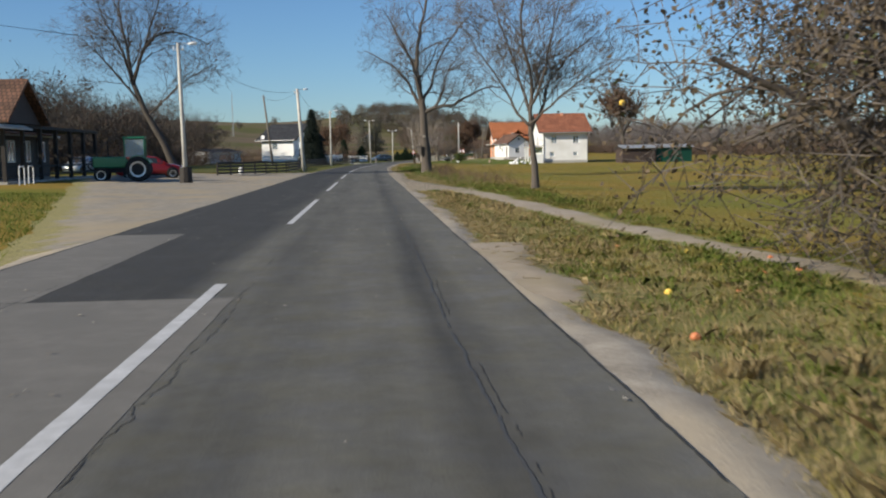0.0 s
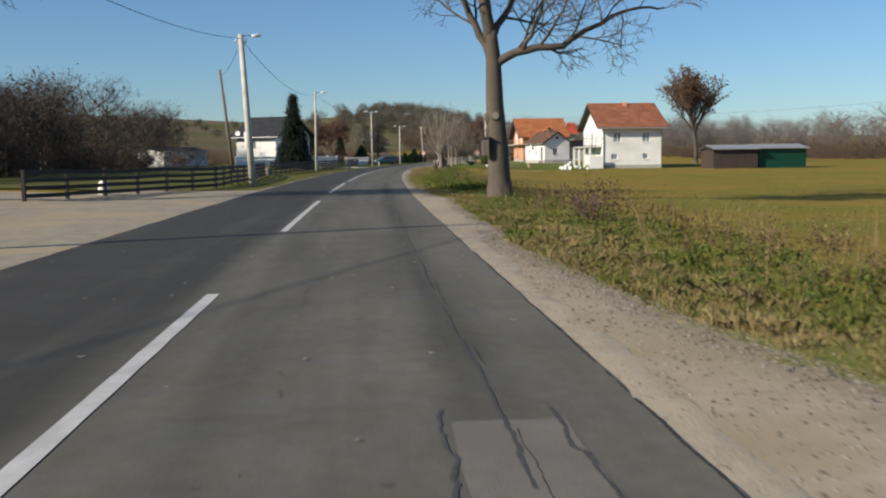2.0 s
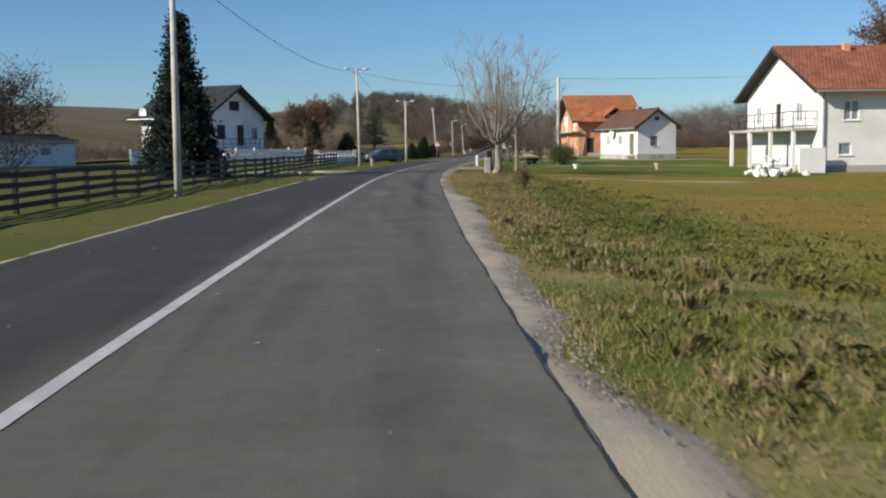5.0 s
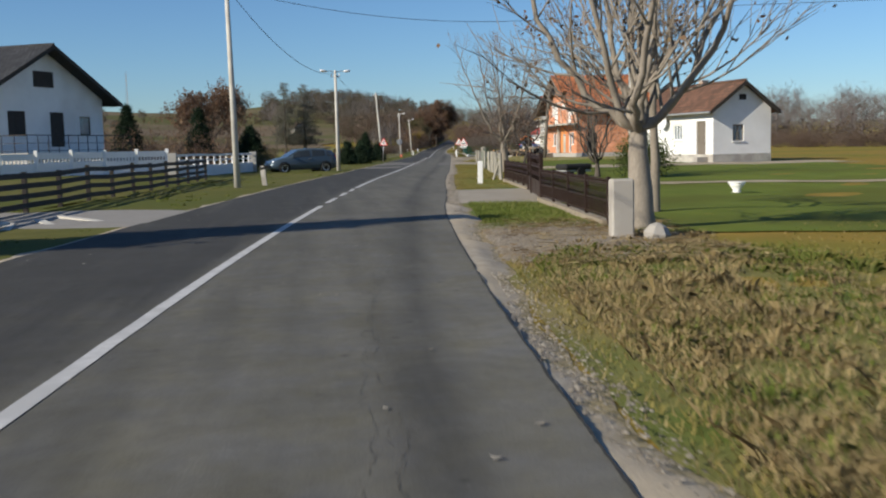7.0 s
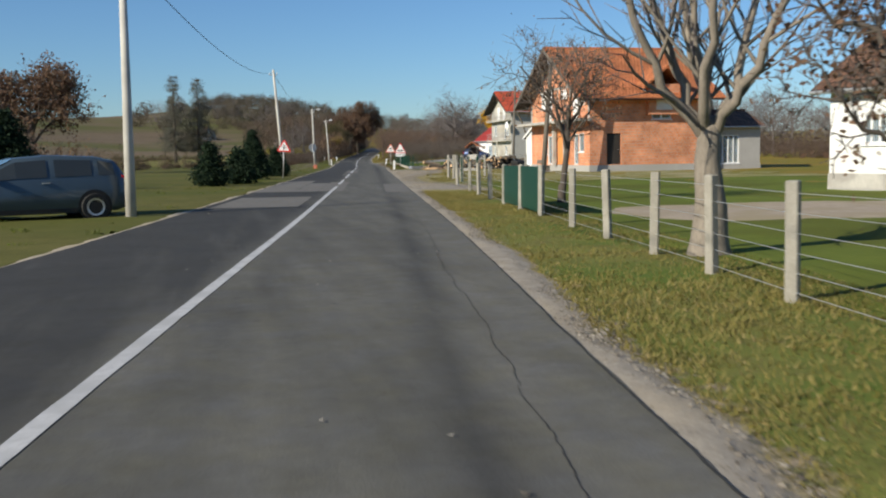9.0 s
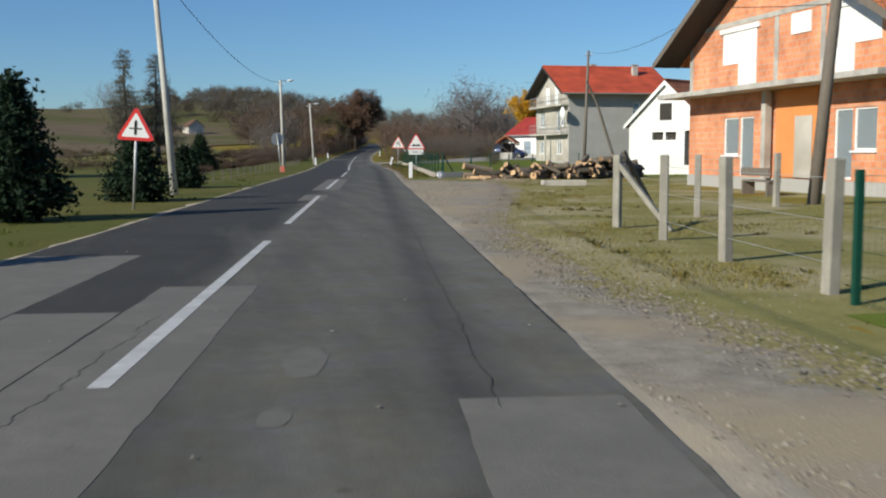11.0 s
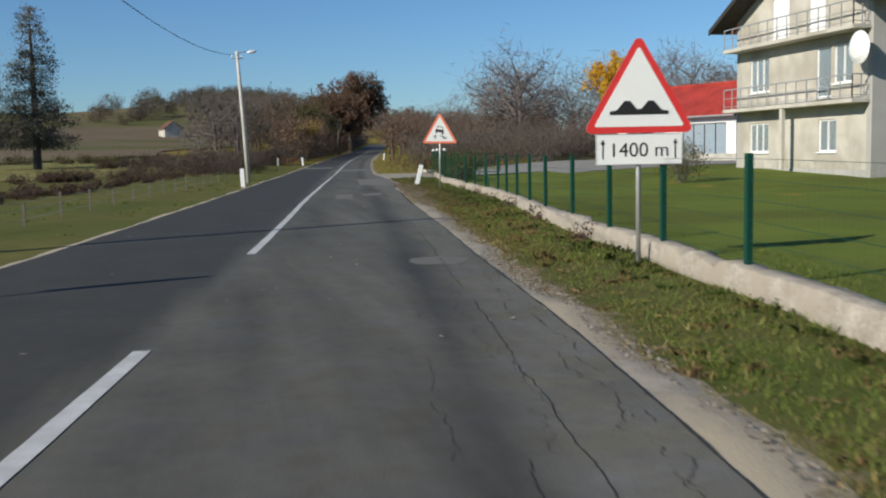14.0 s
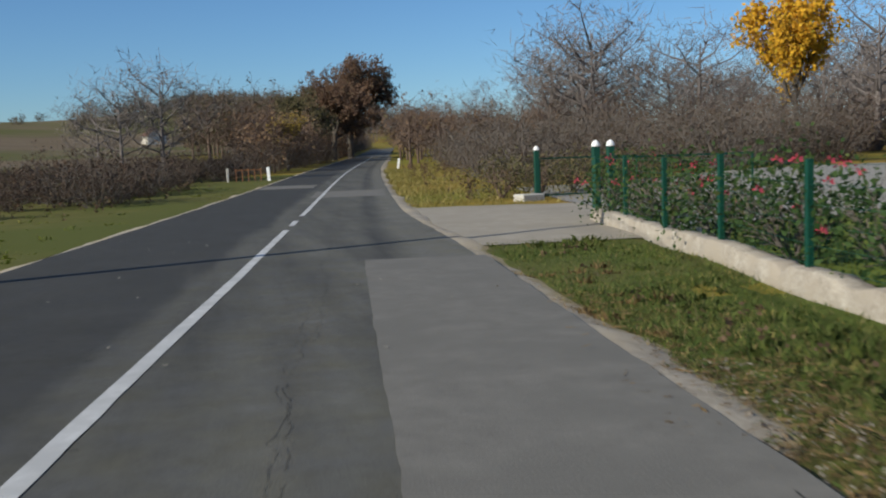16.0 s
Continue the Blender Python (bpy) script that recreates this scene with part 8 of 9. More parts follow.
def rubble_block(a, b, seed, half=0.12, top=0.25):
    """A length of rough-cast wall with a chipped, uneven top and face."""
    d = b - a
    n = max(3, int(d.length / 0.09))
    out = d.cross(UP).normalized()
    ring = [(half + 0.02, -0.2), (half + 0.02, 0.02), (half + 0.01, 0.13), (half, top - 0.012), (half - 0.02, top), (0, top + 0.005), (-half + 0.02, top), (-half, top - 0.012), (-half - 0.02, 0.05), (-half - 0.03, -0.2)]
    vs = []
    for i in range(n + 1):
        c = a + d * (i / n)
        for k, (o, z) in enumerate(ring):
            q = c * 4.0 + Vector((0, 0, k * 1.7 + seed))
            rough = 0.02 * noise.noise(q) + 0.018 * noise.noise(q * 2.7)
            chip = max(0.0, noise.noise(c * 2.2 + Vector((0, 0, 9))) - 0.25)
            drop = 0.035 * noise.noise(c * 0.7) - 0.22 * chip if z > 0.1 else 0
            vs.append(tuple(c + out * (o + rough) + UP * (z + drop + 0.5 * rough)))
    m = len(ring)
    f = [(i * m + k, i * m + (k + 1) % m, (i + 1) * m + (k + 1) % m, (i + 1) * m + k) for i in range(n) for k in range(m)]
    return quick_mesh("block", vs, f)


for i, (a, b) in enumerate(zip(spots, spots[1:])):
    part("block", rubble_block(a, b, 0), ROUGH_WALL, plinth_wall)
boundary = [(28.0, 230.2), (31.0, 236.0), (33.4, 240.4), (36.0, 245.0), (39.0, 249.0), (43.2, 250.6), (47.0, 251.4), (51.0, 253.0), (55.0, 255.0), (59.0, 257.0)]
green_fence("mesh_fence", boundary, 6.0, 1.15, "dark green mesh fence round the lawn", 0.05, step=0.2)
brace_post = thing("fence_brace", pose(28.0, 230.2, gz(28, 230.2)), "dark green propped corner post of the fence", "fence post")
part("post", Shape().bar((0, 0, 0), (0, 0, 1.3), 0.07, 0.07), GREEN_METAL, brace_post)
part("prop", Shape().bar((0.75, 0.2, 0.0), (0, 0, 1.2), 0.05, 0.05), GREEN_METAL, brace_post)
part("prop", Shape().bar((-0.3, -0.8, 0.0), (0, 0, 1.2), 0.05, 0.05), GREEN_METAL, brace_post)
dark_kerb = part("lot_kerb", Shape().bar((27.5, 228.3, 0.06), (31.5, 229.6, 0.06), 0.2, 0.34).bar((31.5, 229.6, 0.1), (44, 238, 0.25), 0.2, 0.34), GREY_RENDER, bevel=0.01)
tagged(dark_kerb, "low grey kerb wall behind the logs", "low wall")
hub = thing("hub_cap", pose(27.2, 227.2, gz(27.2, 227.2) + 0.2, 0, 0, 4) @ pose(0, 0, 0, -14, 0, 0), "silver plastic wheel cover leaning at the wall's corner", "wheel cover")
part("dish", Shape().lathe([(0.02, -0.05), (0.07, -0.055), (0.13, -0.04), (0.175, -0.03), (0.195, 0.0), (0.185, 0.015), (0.02, -0.02)], 28, (0, 0, 0), "y"), surface("silver_plastic", (0.55, 0.56, 0.58), (0.72, 0.73, 0.75), 8, 0.35, 0.0, 40, metal=0.4), hub, smooth=True)
for k in range(9):
    a = k * 2 * math.pi / 9
    part("vent", Shape().lathe([(0.004, -0.008), (0.022, -0.006), (0.022, 0.01)], 8, (math.cos(a) * 0.135, -0.04, math.sin(a) * 0.135), "y"), BLACK, hub)
part("centre_cap", Shape().lathe([(0.004, -0.02), (0.04, -0.014), (0.045, 0.0)], 14, (0, -0.052, 0), "y"), WHITE_PAINT, hub, smooth=True)
# wire posts of the pasture across the road
pasture = thing("pasture_fence", pose(0, 0, 0), "thin weathered stakes strung with wire", "fence", "wire fences")
ps = [Vector((x, y, gz(x, y))) for x, y in [(float(centre_x(y)) - 5.4, y) for y in np.arange(221, 292, 2.6)]]
for p in ps:
    part("stake", Shape().bar(p, p + UP * wr.uniform(0.5, 0.65), 0.05, 0.05), POLE_WOOD, pasture)
sh = Shape()
for a, b in zip(ps, ps[1:]):
    for z in (0.2, 0.4, 0.55):
        sh.bar(a + UP * z, b + UP * z, 0.006, 0.006)
part("wire", sh, GALV, pasture)

# green gate at the farm drive
for x, y, label in ((37.55, 293.2, "dark green gate post with a white cap"), (38.15, 293.9, "dark green gate post with a white cap"), (39.35, 302.6, "dark green gate post with a white cap")):
    g = thing("gate_post", pose(x, y, gz(x, y)), label, "gate post", "green gate posts")
    part("shaft", Shape().box(-0.07, -0.07, -0.1, 0.07, 0.07, 1.45), GREEN_METAL, g, bevel=0.008)
    part("cap", Shape().lathe([(0.09, 1.453), (0.09, 1.5), (0.05, 1.56), (0.01, 1.58)], 10), WHITE_PAINT, g)
farm_gate = thing("farm_gate", pose(38.15, 293.9, gz(38, 293.9), 0, 0, 8), "open dark green wire gate leaf", "gate")
part("gate_frame", Shape().bar((0.1, 0, 0.1), (3.6, 0, 0.1), 0.04, 0.04).bar((0.1, 0, 1.2), (3.6, 0, 1.2), 0.04, 0.04).bar((0.1, 0, 0.1), (0.1, 0, 1.2), 0.04, 0.04).bar((3.6, 0, 0.1), (3.6, 0, 1.2), 0.04, 0.04), GREEN_METAL, farm_gate)
part("mesh_infill", mesh_panel(3.4, 0.12, 1.18).moved(Matrix.Translation((0.15, 0, 0))), GREEN_METAL, farm_gate)
farm_gate2 = copy_thing(farm_gate, pose(39.35, 302.6, gz(39.2, 302.6), 0, 0, 12))
tagged(part("gate_stone", Shape().box(-0.4, -0.25, -0.05, 0.4, 0.25, 0.2), CONCRETE, bevel=0.03, at=pose(38.9, 302.0, gz(38.9, 302), 0, 0, 20)), "pale kerb stone beside the gate", "kerb stone")


RUST = surface("rusty_iron", (0.16, 0.07, 0.035), (0.32, 0.15, 0.07), 8, 0.9, 0.4, 50)
culvert = thing("culvert_railing", pose(32.2, 333.6, gz(32.2, 333.6), 0, 0, 4), "rusty iron railing over the culvert", "railing")
for i in range(5):
    part("post", Shape().bar((0.36 * i - 1.2, 0, -0.1), (0.36 * i - 1.2, 0.02, 0.8), 0.05, 0.05), RUST, culvert)
part("rail", Shape().bar((-1.25, 0.04, 0.72), (0.3, 0.04, 0.72), 0.03, 0.05), RUST, culvert)
part("end_post", Shape().box(-1.75, -0.06, -0.1, -1.62, 0.06, 0.85), CONCRETE, culvert, bevel=0.01)
# ---- road signs, delineators ----
def plate_triangle(side, z, inset=0.0, round_n=4, r=0.06):
    """Outline in x and z of an upright triangle with rounded corners, its base at z."""
    h = side * 0.866
    pts = [(-side / 2, z), (side / 2, z), (0, z + h)]
    c = (0, z + h / 3)
    out = []
    for i in range(3):
        p = pts[i]
        u = ((c[0] - p[0]), (c[1] - p[1]))
        L = math.hypot(*u)
        o = (p[0] + u[0] / L * (2 * r + 2 * inset), p[1] + u[1] / L * (2 * r + 2 * inset))
        a0 = math.atan2(-u[1], -u[0])
        for k in range(round_n + 1):
            a = a0 - 1.047 + 2.094 * k / round_n
            out.append((o[0] + r * math.cos(a), o[1] + r * math.sin(a)))
    return out


SIGN_RED = surface("sign_red", (0.55, 0.03, 0.03), (0.66, 0.05, 0.045), 3, 0.45, 0.0, 60)
SIGN_RED_FADED = surface("sign_red_faded", (0.74, 0.16, 0.09), (0.82, 0.25, 0.15), 3, 0.5, 0.0, 60)
SIGN_WHITE = surface("sign_white", (0.72, 0.72, 0.70), (0.80, 0.80, 0.78), 3, 0.45, 0.0, 60)
SIGN_BLACK = surface("sign_black", (0.012, 0.012, 0.012), (0.03, 0.03, 0.03), 3, 0.5, 0.0, 60)


def warning_sign(x, y, side, top, heading, lean, label, red, symbol, plate=None, post_label=""):
    """A triangular warning sign; heading is the way its face looks. Local -y is the face."""
    s = thing("warning_sign", pose(x, y, gz(x, y), 0, lean, 180 - heading), label, "traffic sign", "warning signs")
    z = top - side * 0.866
    part("post", Shape().tube([(0, 0.03, -0.2), (0, 0.03, top - 0.25)], [0.03, 0.03], 10), GALV, s, smooth=True)
    part("backing", Shape().slab(plate_triangle(side, z), -0.012, 0.0), GALV, s)
    part("border", Shape().slab(plate_triangle(side, z), -0.018, -0.0125), red, s)
    face = part("face", Shape().slab(plate_triangle(side, z, 0.075, r=0.02), -0.022, -0.0185), SIGN_WHITE, s)
    for k, outline in enumerate(symbol):
        part("symbol", Shape().slab([(px * side, z + pz * side) for px, pz in outline], -0.026, -0.0225), SIGN_BLACK, face)
    return s


CROSSING = [[(-0.035, 0.14), (0.035, 0.14), (0.035, 0.27), (0.035, 0.47), (0.0, 0.52), (-0.035, 0.47)], [(-0.16, 0.28), (-0.037, 0.28), (-0.037, 0.315), (-0.16, 0.315)], [(0.037, 0.28), (0.16, 0.28), (0.16, 0.315), (0.037, 0.315)]]
BUMPS = [[(-0.26, 0.16), (0.26, 0.16), (0.26, 0.19), (0.2, 0.2), (0.13, 0.28), (0.08, 0.28), (0.02, 0.21), (-0.02, 0.21), (-0.08, 0.28), (-0.13, 0.28), (-0.2, 0.2), (-0.26, 0.19)]]
SKID = [[(-0.12, 0.33), (0.1, 0.29), (0.11, 0.36), (0.085, 0.37), (-0.105, 0.4), (-0.12, 0.39)], [(-0.1, 0.415), (-0.085, 0.41), (-0.05, 0.465), (0.07, 0.445), (0.08, 0.385), (0.095, 0.385), (0.085, 0.46), (-0.06, 0.485)],
        [(-0.12, 0.295), (-0.07, 0.285), (-0.07, 0.325), (-0.12, 0.33)], [(0.05, 0.25), (0.1, 0.24), (0.1, 0.285), (0.05, 0.295)],
        [(-0.2, 0.12), (-0.08, 0.15), (-0.14, 0.19), (-0.08, 0.22), (-0.1, 0.235), (-0.19, 0.2), (-0.13, 0.16)], [(0.03, 0.13), (0.19, 0.135), (0.18, 0.17), (0.04, 0.215), (-0.01, 0.235), (0.02, 0.2), (0.13, 0.16)]]
warning_sign(14.5, 203.0, 0.92, 2.45, 192, 4, "red-bordered triangular crossroads warning sign", SIGN_RED, CROSSING)
s2 = warning_sign(29.8, 246.7, 1.33, 2.68, 190, 0, "red-bordered uneven-road warning sign with a distance plate", SIGN_RED, BUMPS)
part("distance_plate", Shape().box(-0.51, -0.016, 1.16, 0.51, 0.0, 1.52), SIGN_WHITE, s2)
part("plate_rim", Shape().box(-0.51, -0.019, 1.16, 0.51, -0.0165, 1.168).box(-0.51, -0.019, 1.512, 0.51, -0.0165, 1.52).box(-0.51, -0.019, 1.168, -0.502, -0.0165, 1.512).box(0.502, -0.019, 1.168, 0.51, -0.0165, 1.512), GALV, s2)
txt = bpy.data.curves.new("lettering", "FONT")
txt.body, txt.size, txt.align_x = "1400 m", 0.235, "CENTER"
txt.extrude = 0.001
txt.materials.append(SIGN_BLACK)
letters = new("lettering", txt)
letters.parent = s2
letters.matrix_basis = pose(0, -0.0185, 1.255, 90, 0, 0)
for sx in (-1, 1):
    part("arrow", Shape().slab([(sx * 0.435, 1.23), (sx * 0.42, 1.23), (sx * 0.42, 1.4), (sx * 0.4, 1.4), (sx * 0.4275, 1.46), (sx * 0.455, 1.4), (sx * 0.435, 1.4)], -0.02, -0.0165), SIGN_BLACK, s2)
warning_sign(33.02, 272.1, 1.33, 2.87, 190, 1, "faded red-bordered slippery-road warning sign", SIGN_RED_FADED, SKID)
stop = thing("stop_sign", pose(20.4, 244.7, gz(20.4, 244.7), 0, -5, 10), "grey back of an octagonal sign on a leaning post", "traffic sign")
part("post", Shape().tube([(0, 0, -0.2), (0, 0, 2.6)], [0.03, 0.03], 10), GALV, stop, smooth=True)
part("disc", Shape().slab([(0.44 * math.cos(radians(22.5 + 45 * k)), 2.25 + 0.44 * math.sin(radians(22.5 + 45 * k))) for k in range(8)], 0.032, 0.045), GALV, stop)
part("clamp", Shape().box(-0.3, 0.018, 2.0, 0.3, 0.031, 2.04).box(-0.3, 0.018, 2.42, 0.3, 0.031, 2.46), GALV, stop)
tagged(part("marker_stone", Shape().box(-0.16, -0.05, -0.05, 0.16, 0.05, 0.45), SIGN_RED_FADED, bevel=0.02, at=pose(20.6, 246.6, gz(20.6, 246.6), -12, 0, 8)), "small faded red marker plate by a pole", "marker")


def delineator(x, y, heading, height, lean, label, mat=WHITE_PAINT, cap=None, twist=0):
    d = thing("delineator", pose(x, y, gz(x, y), 0, lean, -heading), label, "delineator post", "delineator posts")
    part("body", Shape().slab([(-0.09, -0.15), (0.09, -0.15), (0.09, height - 0.03), (0.07, height), (-0.07, height), (-0.09, height - 0.03)], -0.05, 0.05), mat, d, bevel=0.008)
    if cap:
        part("band", Shape().box(-0.093, -0.053, height - 0.14, 0.093, 0.053, height - 0.04), cap, d)
    return d


delineator(13.0, 138.5, heading_at(138), 0.82, 1.0, "white painted concrete delineator post on the verge")
delineator(25.95, 228.6, heading_at(228), 0.84, 1.0, "white painted concrete delineator post on the verge")
delineator(33.25, 277.8, heading_at(278), 0.9, 15.0, "white painted concrete delineator post leaning over")
delineator(44.5, 355.6, heading_at(355), 0.85, 8.0, "white painted concrete delineator post leaning over")
delineator(5.2, 141.2, heading_at(141), 0.8, -6.0, "grey delineator post with a dark top", CONCRETE, BLACK)
delineator(25.96, 279.9, heading_at(281), 0.85, -2.0, "white painted concrete delineator post on the verge")
delineator(32.9, 333.3, heading_at(333), 0.85, -4.0, "white painted concrete delineator post by the culvert")
for i in range(4):
    tagged(part("stake", Shape().bar((0, 0, 0), (0.05, 0.02, 0.85), 0.05, 0.05), POLE_WOOD, at=pose(28.0 - i * 0.35, 334 + 0.4 * i, gz(28 - i * 0.35, 334))), "thin brown stake by the culvert", "stake", "culvert stakes")
kerbstone = part("kerb_stone", Shape().lathe([(0.2, -0.1), (0.2, 0.42), (0.16, 0.52), (0.05, 0.56)], 12), WHITE_PAINT, smooth=True, at=pose(-5.6, 42.0, gz(-5.6, 42)))
tagged(kerbstone, "white painted rounded guard stone by the forecourt", "guard stone")
pillar = part("stone_pillar", Shape().box(-0.16, -0.14, -0.1, 0.16, 0.14, 0.84), CONCRETE, bevel=0.025, at=pose(11.15, 116.6, gz(11.15, 116.6), 0, 0, -6))
tagged(pillar, "pale square concrete pillar before the pollard", "pillar")
tagged(part("rock", Shape().lathe([(0.05, -0.05), (0.18, 0.0), (0.2, 0.1), (0.12, 0.2), (0.03, 0.24)], 7), CONCRETE, at=pose(11.55, 116.3, gz(11.5, 116.3), 8, 4, 30)), "pale rock at the foot of the pollard", "rock")
tagged(part("concrete_slab", Shape().box(-0.85, -0.3, 0.0, 0.85, 0.3, 0.22), CONCRETE, bevel=0.02, at=pose(29.6, 215.8, gz(29.6, 215.8), 0, 0, -5)), "pale concrete slab lying on the grass", "concrete slab")

# ---- vehicles ----
def paint(name, rgb):
    m = surface(name, tuple(c * 0.85 for c in rgb), rgb, 2, 0.35, 0.0, 20, metal=0.3, coat=0.6)
    return m


CHROME = surface("wheel_silver", (0.5, 0.5, 0.5), (0.65, 0.65, 0.65), 9, 0.3, 0, 60, metal=0.9)
LAMP_CLEAR = surface("headlamp", (0.75, 0.77, 0.8), (0.9, 0.9, 0.92), 9, 0.1, 0, 60)
LAMP_RED = surface("tail_lamp", (0.35, 0.01, 0.01), (0.5, 0.02, 0.02), 9, 0.2, 0, 60)


def wheel(parent, x, y, r, w):
    t = part("wheel", Shape().lathe([(r * 0.6, -w / 2), (r * 0.93, -w / 2), (r, -w * 0.3), (r, w * 0.3), (r * 0.93, w / 2), (r * 0.6, w / 2)], 22, (x, y, r), "y"), BLACK, parent, smooth=False)
    s = 1 if y > 0 else -1
    rim = Shape().lathe([(r * 0.1, s * w * 0.46), (r * 0.5, s * w * 0.5), (r * 0.64, s * w * 0.53), (r * 0.64, s * w * 0.3), (r * 0.1, s * w * 0.3)], 20, (x, y, r), "y")
    part("rim", rim, CHROME, t)


def car(name, m, paint_mat, label, L=4.2, W=1.74, H=1.5, rear_upright=True):
    """Local +x is ahead. The body is lofted from cross-sections along its length."""
    c = thing(name, m, label, "car", "parked cars")
    k = H / 1.5
    st = [(-0.5, 0.42, 0.8, 0.86, 0.80, 0.74), (-0.485, 0.3, 0.92, 1.0, 0.95, 0.8), (-0.43, 0.22, 0.98, 1.36, 1.0, 0.72), (-0.33, 0.2, 0.97, 1.46, 1.0, 0.74), (-0.1, 0.19, 0.94, 1.5, 1.0, 0.75),
          (0.07, 0.19, 0.93, 1.44, 1.0, 0.73), (0.17, 0.19, 0.92, 1.2, 1.0, 0.76), (0.25, 0.19, 0.92, 0.98, 0.99, 0.82), (0.36, 0.2, 0.86, 0.91, 0.98, 0.8), (0.45, 0.22, 0.74, 0.79, 0.93, 0.72), (0.49, 0.28, 0.6, 0.64, 0.8, 0.6), (0.5, 0.38, 0.5, 0.52, 0.7, 0.5)]
    rings = []
    for u, lo, belt, top, hb, hr in st:
        half = W / 2
        rings.append([(u * L, s * h * half, z * k) for s in (1,) for h, z in ((hb * 0.9, lo), (hb, lo + 0.12), (hb, (lo + belt) / 2), (hb * 0.97, belt), (hr, top - 0.03), (hr * 0.6, top))] +
                     [(u * L, -h * half, z * k) for h, z in ((hr * 0.6, top), (hr, top - 0.03), (hb * 0.97, belt), (hb, (lo + belt) / 2), (hb, lo + 0.12), (hb * 0.9, lo))])
    n = len(rings[0])
    body = Shape().add([p for r in rings for p in r], [(i * n + j, i * n + (j + 1) % n, (i + 1) * n + (j + 1) % n, (i + 1) * n + j) for i in range(len(rings) - 1) for j in range(n)] + [tuple(range(n)), tuple(range((len(rings) - 1) * n, len(rings) * n))])
    part("body", body, paint_mat, c, smooth=True)

    def glass(nm, cells, lift):
        sh = Shape()
        for quad in cells:
            sh.add(quad, [(0, 1, 2, 3)])
            sh.add([tuple(a + b for a, b in zip(p, lift)) for p in quad], [(0, 1, 2, 3)])
        part(nm, sh, GLASS_DARK, c)

    def mix(p, q, t):
        return tuple(a + (b - a) * t for a, b in zip(p, q))

    for side, (ib, it) in (("l", (3, 4)), ("r", (8, 7))):
        sgn = 0.012 if side == "l" else -0.012
        for i0, i1 in ((2, 3), (3, 4), (4, 6)):
            cells = []
            for i in range(i0, i1):
                a0, a1 = (0.12 if i == i0 else 0.0), (0.92 if i + 1 == i1 else 1.0)
                lo0, lo1 = mix(rings[i][ib], rings[i + 1][ib], a0), mix(rings[i][ib], rings[i + 1][ib], a1)
                hi0, hi1 = mix(rings[i][it], rings[i + 1][it], a0), mix(rings[i][it], rings[i + 1][it], a1)
                q = [mix(lo0, hi0, 0.12), mix(lo1, hi1, 0.12), mix(lo1, hi1, 0.86), mix(lo0, hi0, 0.86)]
                cells.append([(p[0], p[1] + sgn, p[2]) for p in q])
            glass("side_window", cells, (0, sgn * 0.3, 0))
    for nm, i0, i1, dx in (("windscreen", 5, 7, 0.012), ("rear_window", 2, 1, -0.012)):
        a, b = rings[i0], rings[i1]
        q = [mix(a[4], b[4], 0.08), mix(a[7], b[7], 0.08), mix(a[7], b[7], 0.9), mix(a[4], b[4], 0.9)]
        if nm == "windscreen":
            mid = rings[6]
            glass(nm, [[(p[0] + dx, p[1] * 0.97, p[2] + 0.02) for p in (mix(a[4], mid[4], 0.1), mix(a[7], mid[7], 0.1), mid[7], mid[4])], [(p[0] + dx, p[1] * 0.97, p[2] + 0.02) for p in (mid[4], mid[7], mix(mid[7], b[7], 0.9), mix(mid[4], b[4], 0.9))]], (0.004, 0, 0.004))
        else:
            glass(nm, [[(p[0] + dx, p[1] * 0.92, p[2]) for p in q]], (-0.004, 0, 0))
    for s in (1, -1):
        part("headlight", Shape().lathe([(0.02, 0.06), (0.11, 0.05), (0.13, 0.0), (0.12, -0.1)], 10, (L * 0.455, s * W * 0.36, 0.66 * k), "x"), LAMP_CLEAR, c, smooth=True)
        part("tail_light", Shape().box(-L * 0.492, s * W * 0.44 - 0.09, 0.8 * k, -L * 0.455, s * W * 0.44 + 0.05, 1.02 * k), LAMP_RED, c, bevel=0.01)
        part("mirror", Shape().box(L * 0.17, s * W * 0.5 - 0.02, 0.95 * k, L * 0.2, s * W * 0.5 + s * 0.14, 1.07 * k) if s > 0 else Shape().box(L * 0.17, -W * 0.5 - 0.14, 0.95 * k, L * 0.2, -W * 0.5 + 0.02, 1.07 * k), paint_mat, c, bevel=0.015)
        part("door_handle", Shape().box(-L * 0.09, s * W * 0.495 - 0.01, 0.86 * k, -L * 0.05, s * W * 0.495 + 0.02, 0.89 * k), CHROME, c)
        part("sill_trim", Shape().box(-L * 0.22, s * W * 0.497 - 0.015, 0.2, L * 0.2, s * W * 0.497 + 0.012, 0.3), BLACK, c)
        for u in (-0.31, 0.31):
            # black disc stands for the shade in a wheel arch not cut out
            part("wheel_arch", Shape().lathe([(0.02, -0.01), (0.37, -0.01), (0.37, 0.006), (0.02, 0.006)], 22, (u * L, s * W * 0.497, 0.33), "y"), BLACK, c)
            wheel(c, u * L, s * (W / 2 - 0.06), 0.31, 0.19)
    part("bumper", Shape().box(-L * 0.502, -W * 0.4, 0.34, -L * 0.48, W * 0.4, 0.5), BLACK, c, bevel=0.01)
    part("grille", Shape().box(L * 0.494, -W * 0.22, 0.36, L * 0.505, W * 0.22, 0.46), BLACK, c)
    part("number_plate", Shape().box(-L * 0.506, -0.25, 0.62, -L * 0.5, 0.25, 0.74), SIGN_WHITE, c)
    return c


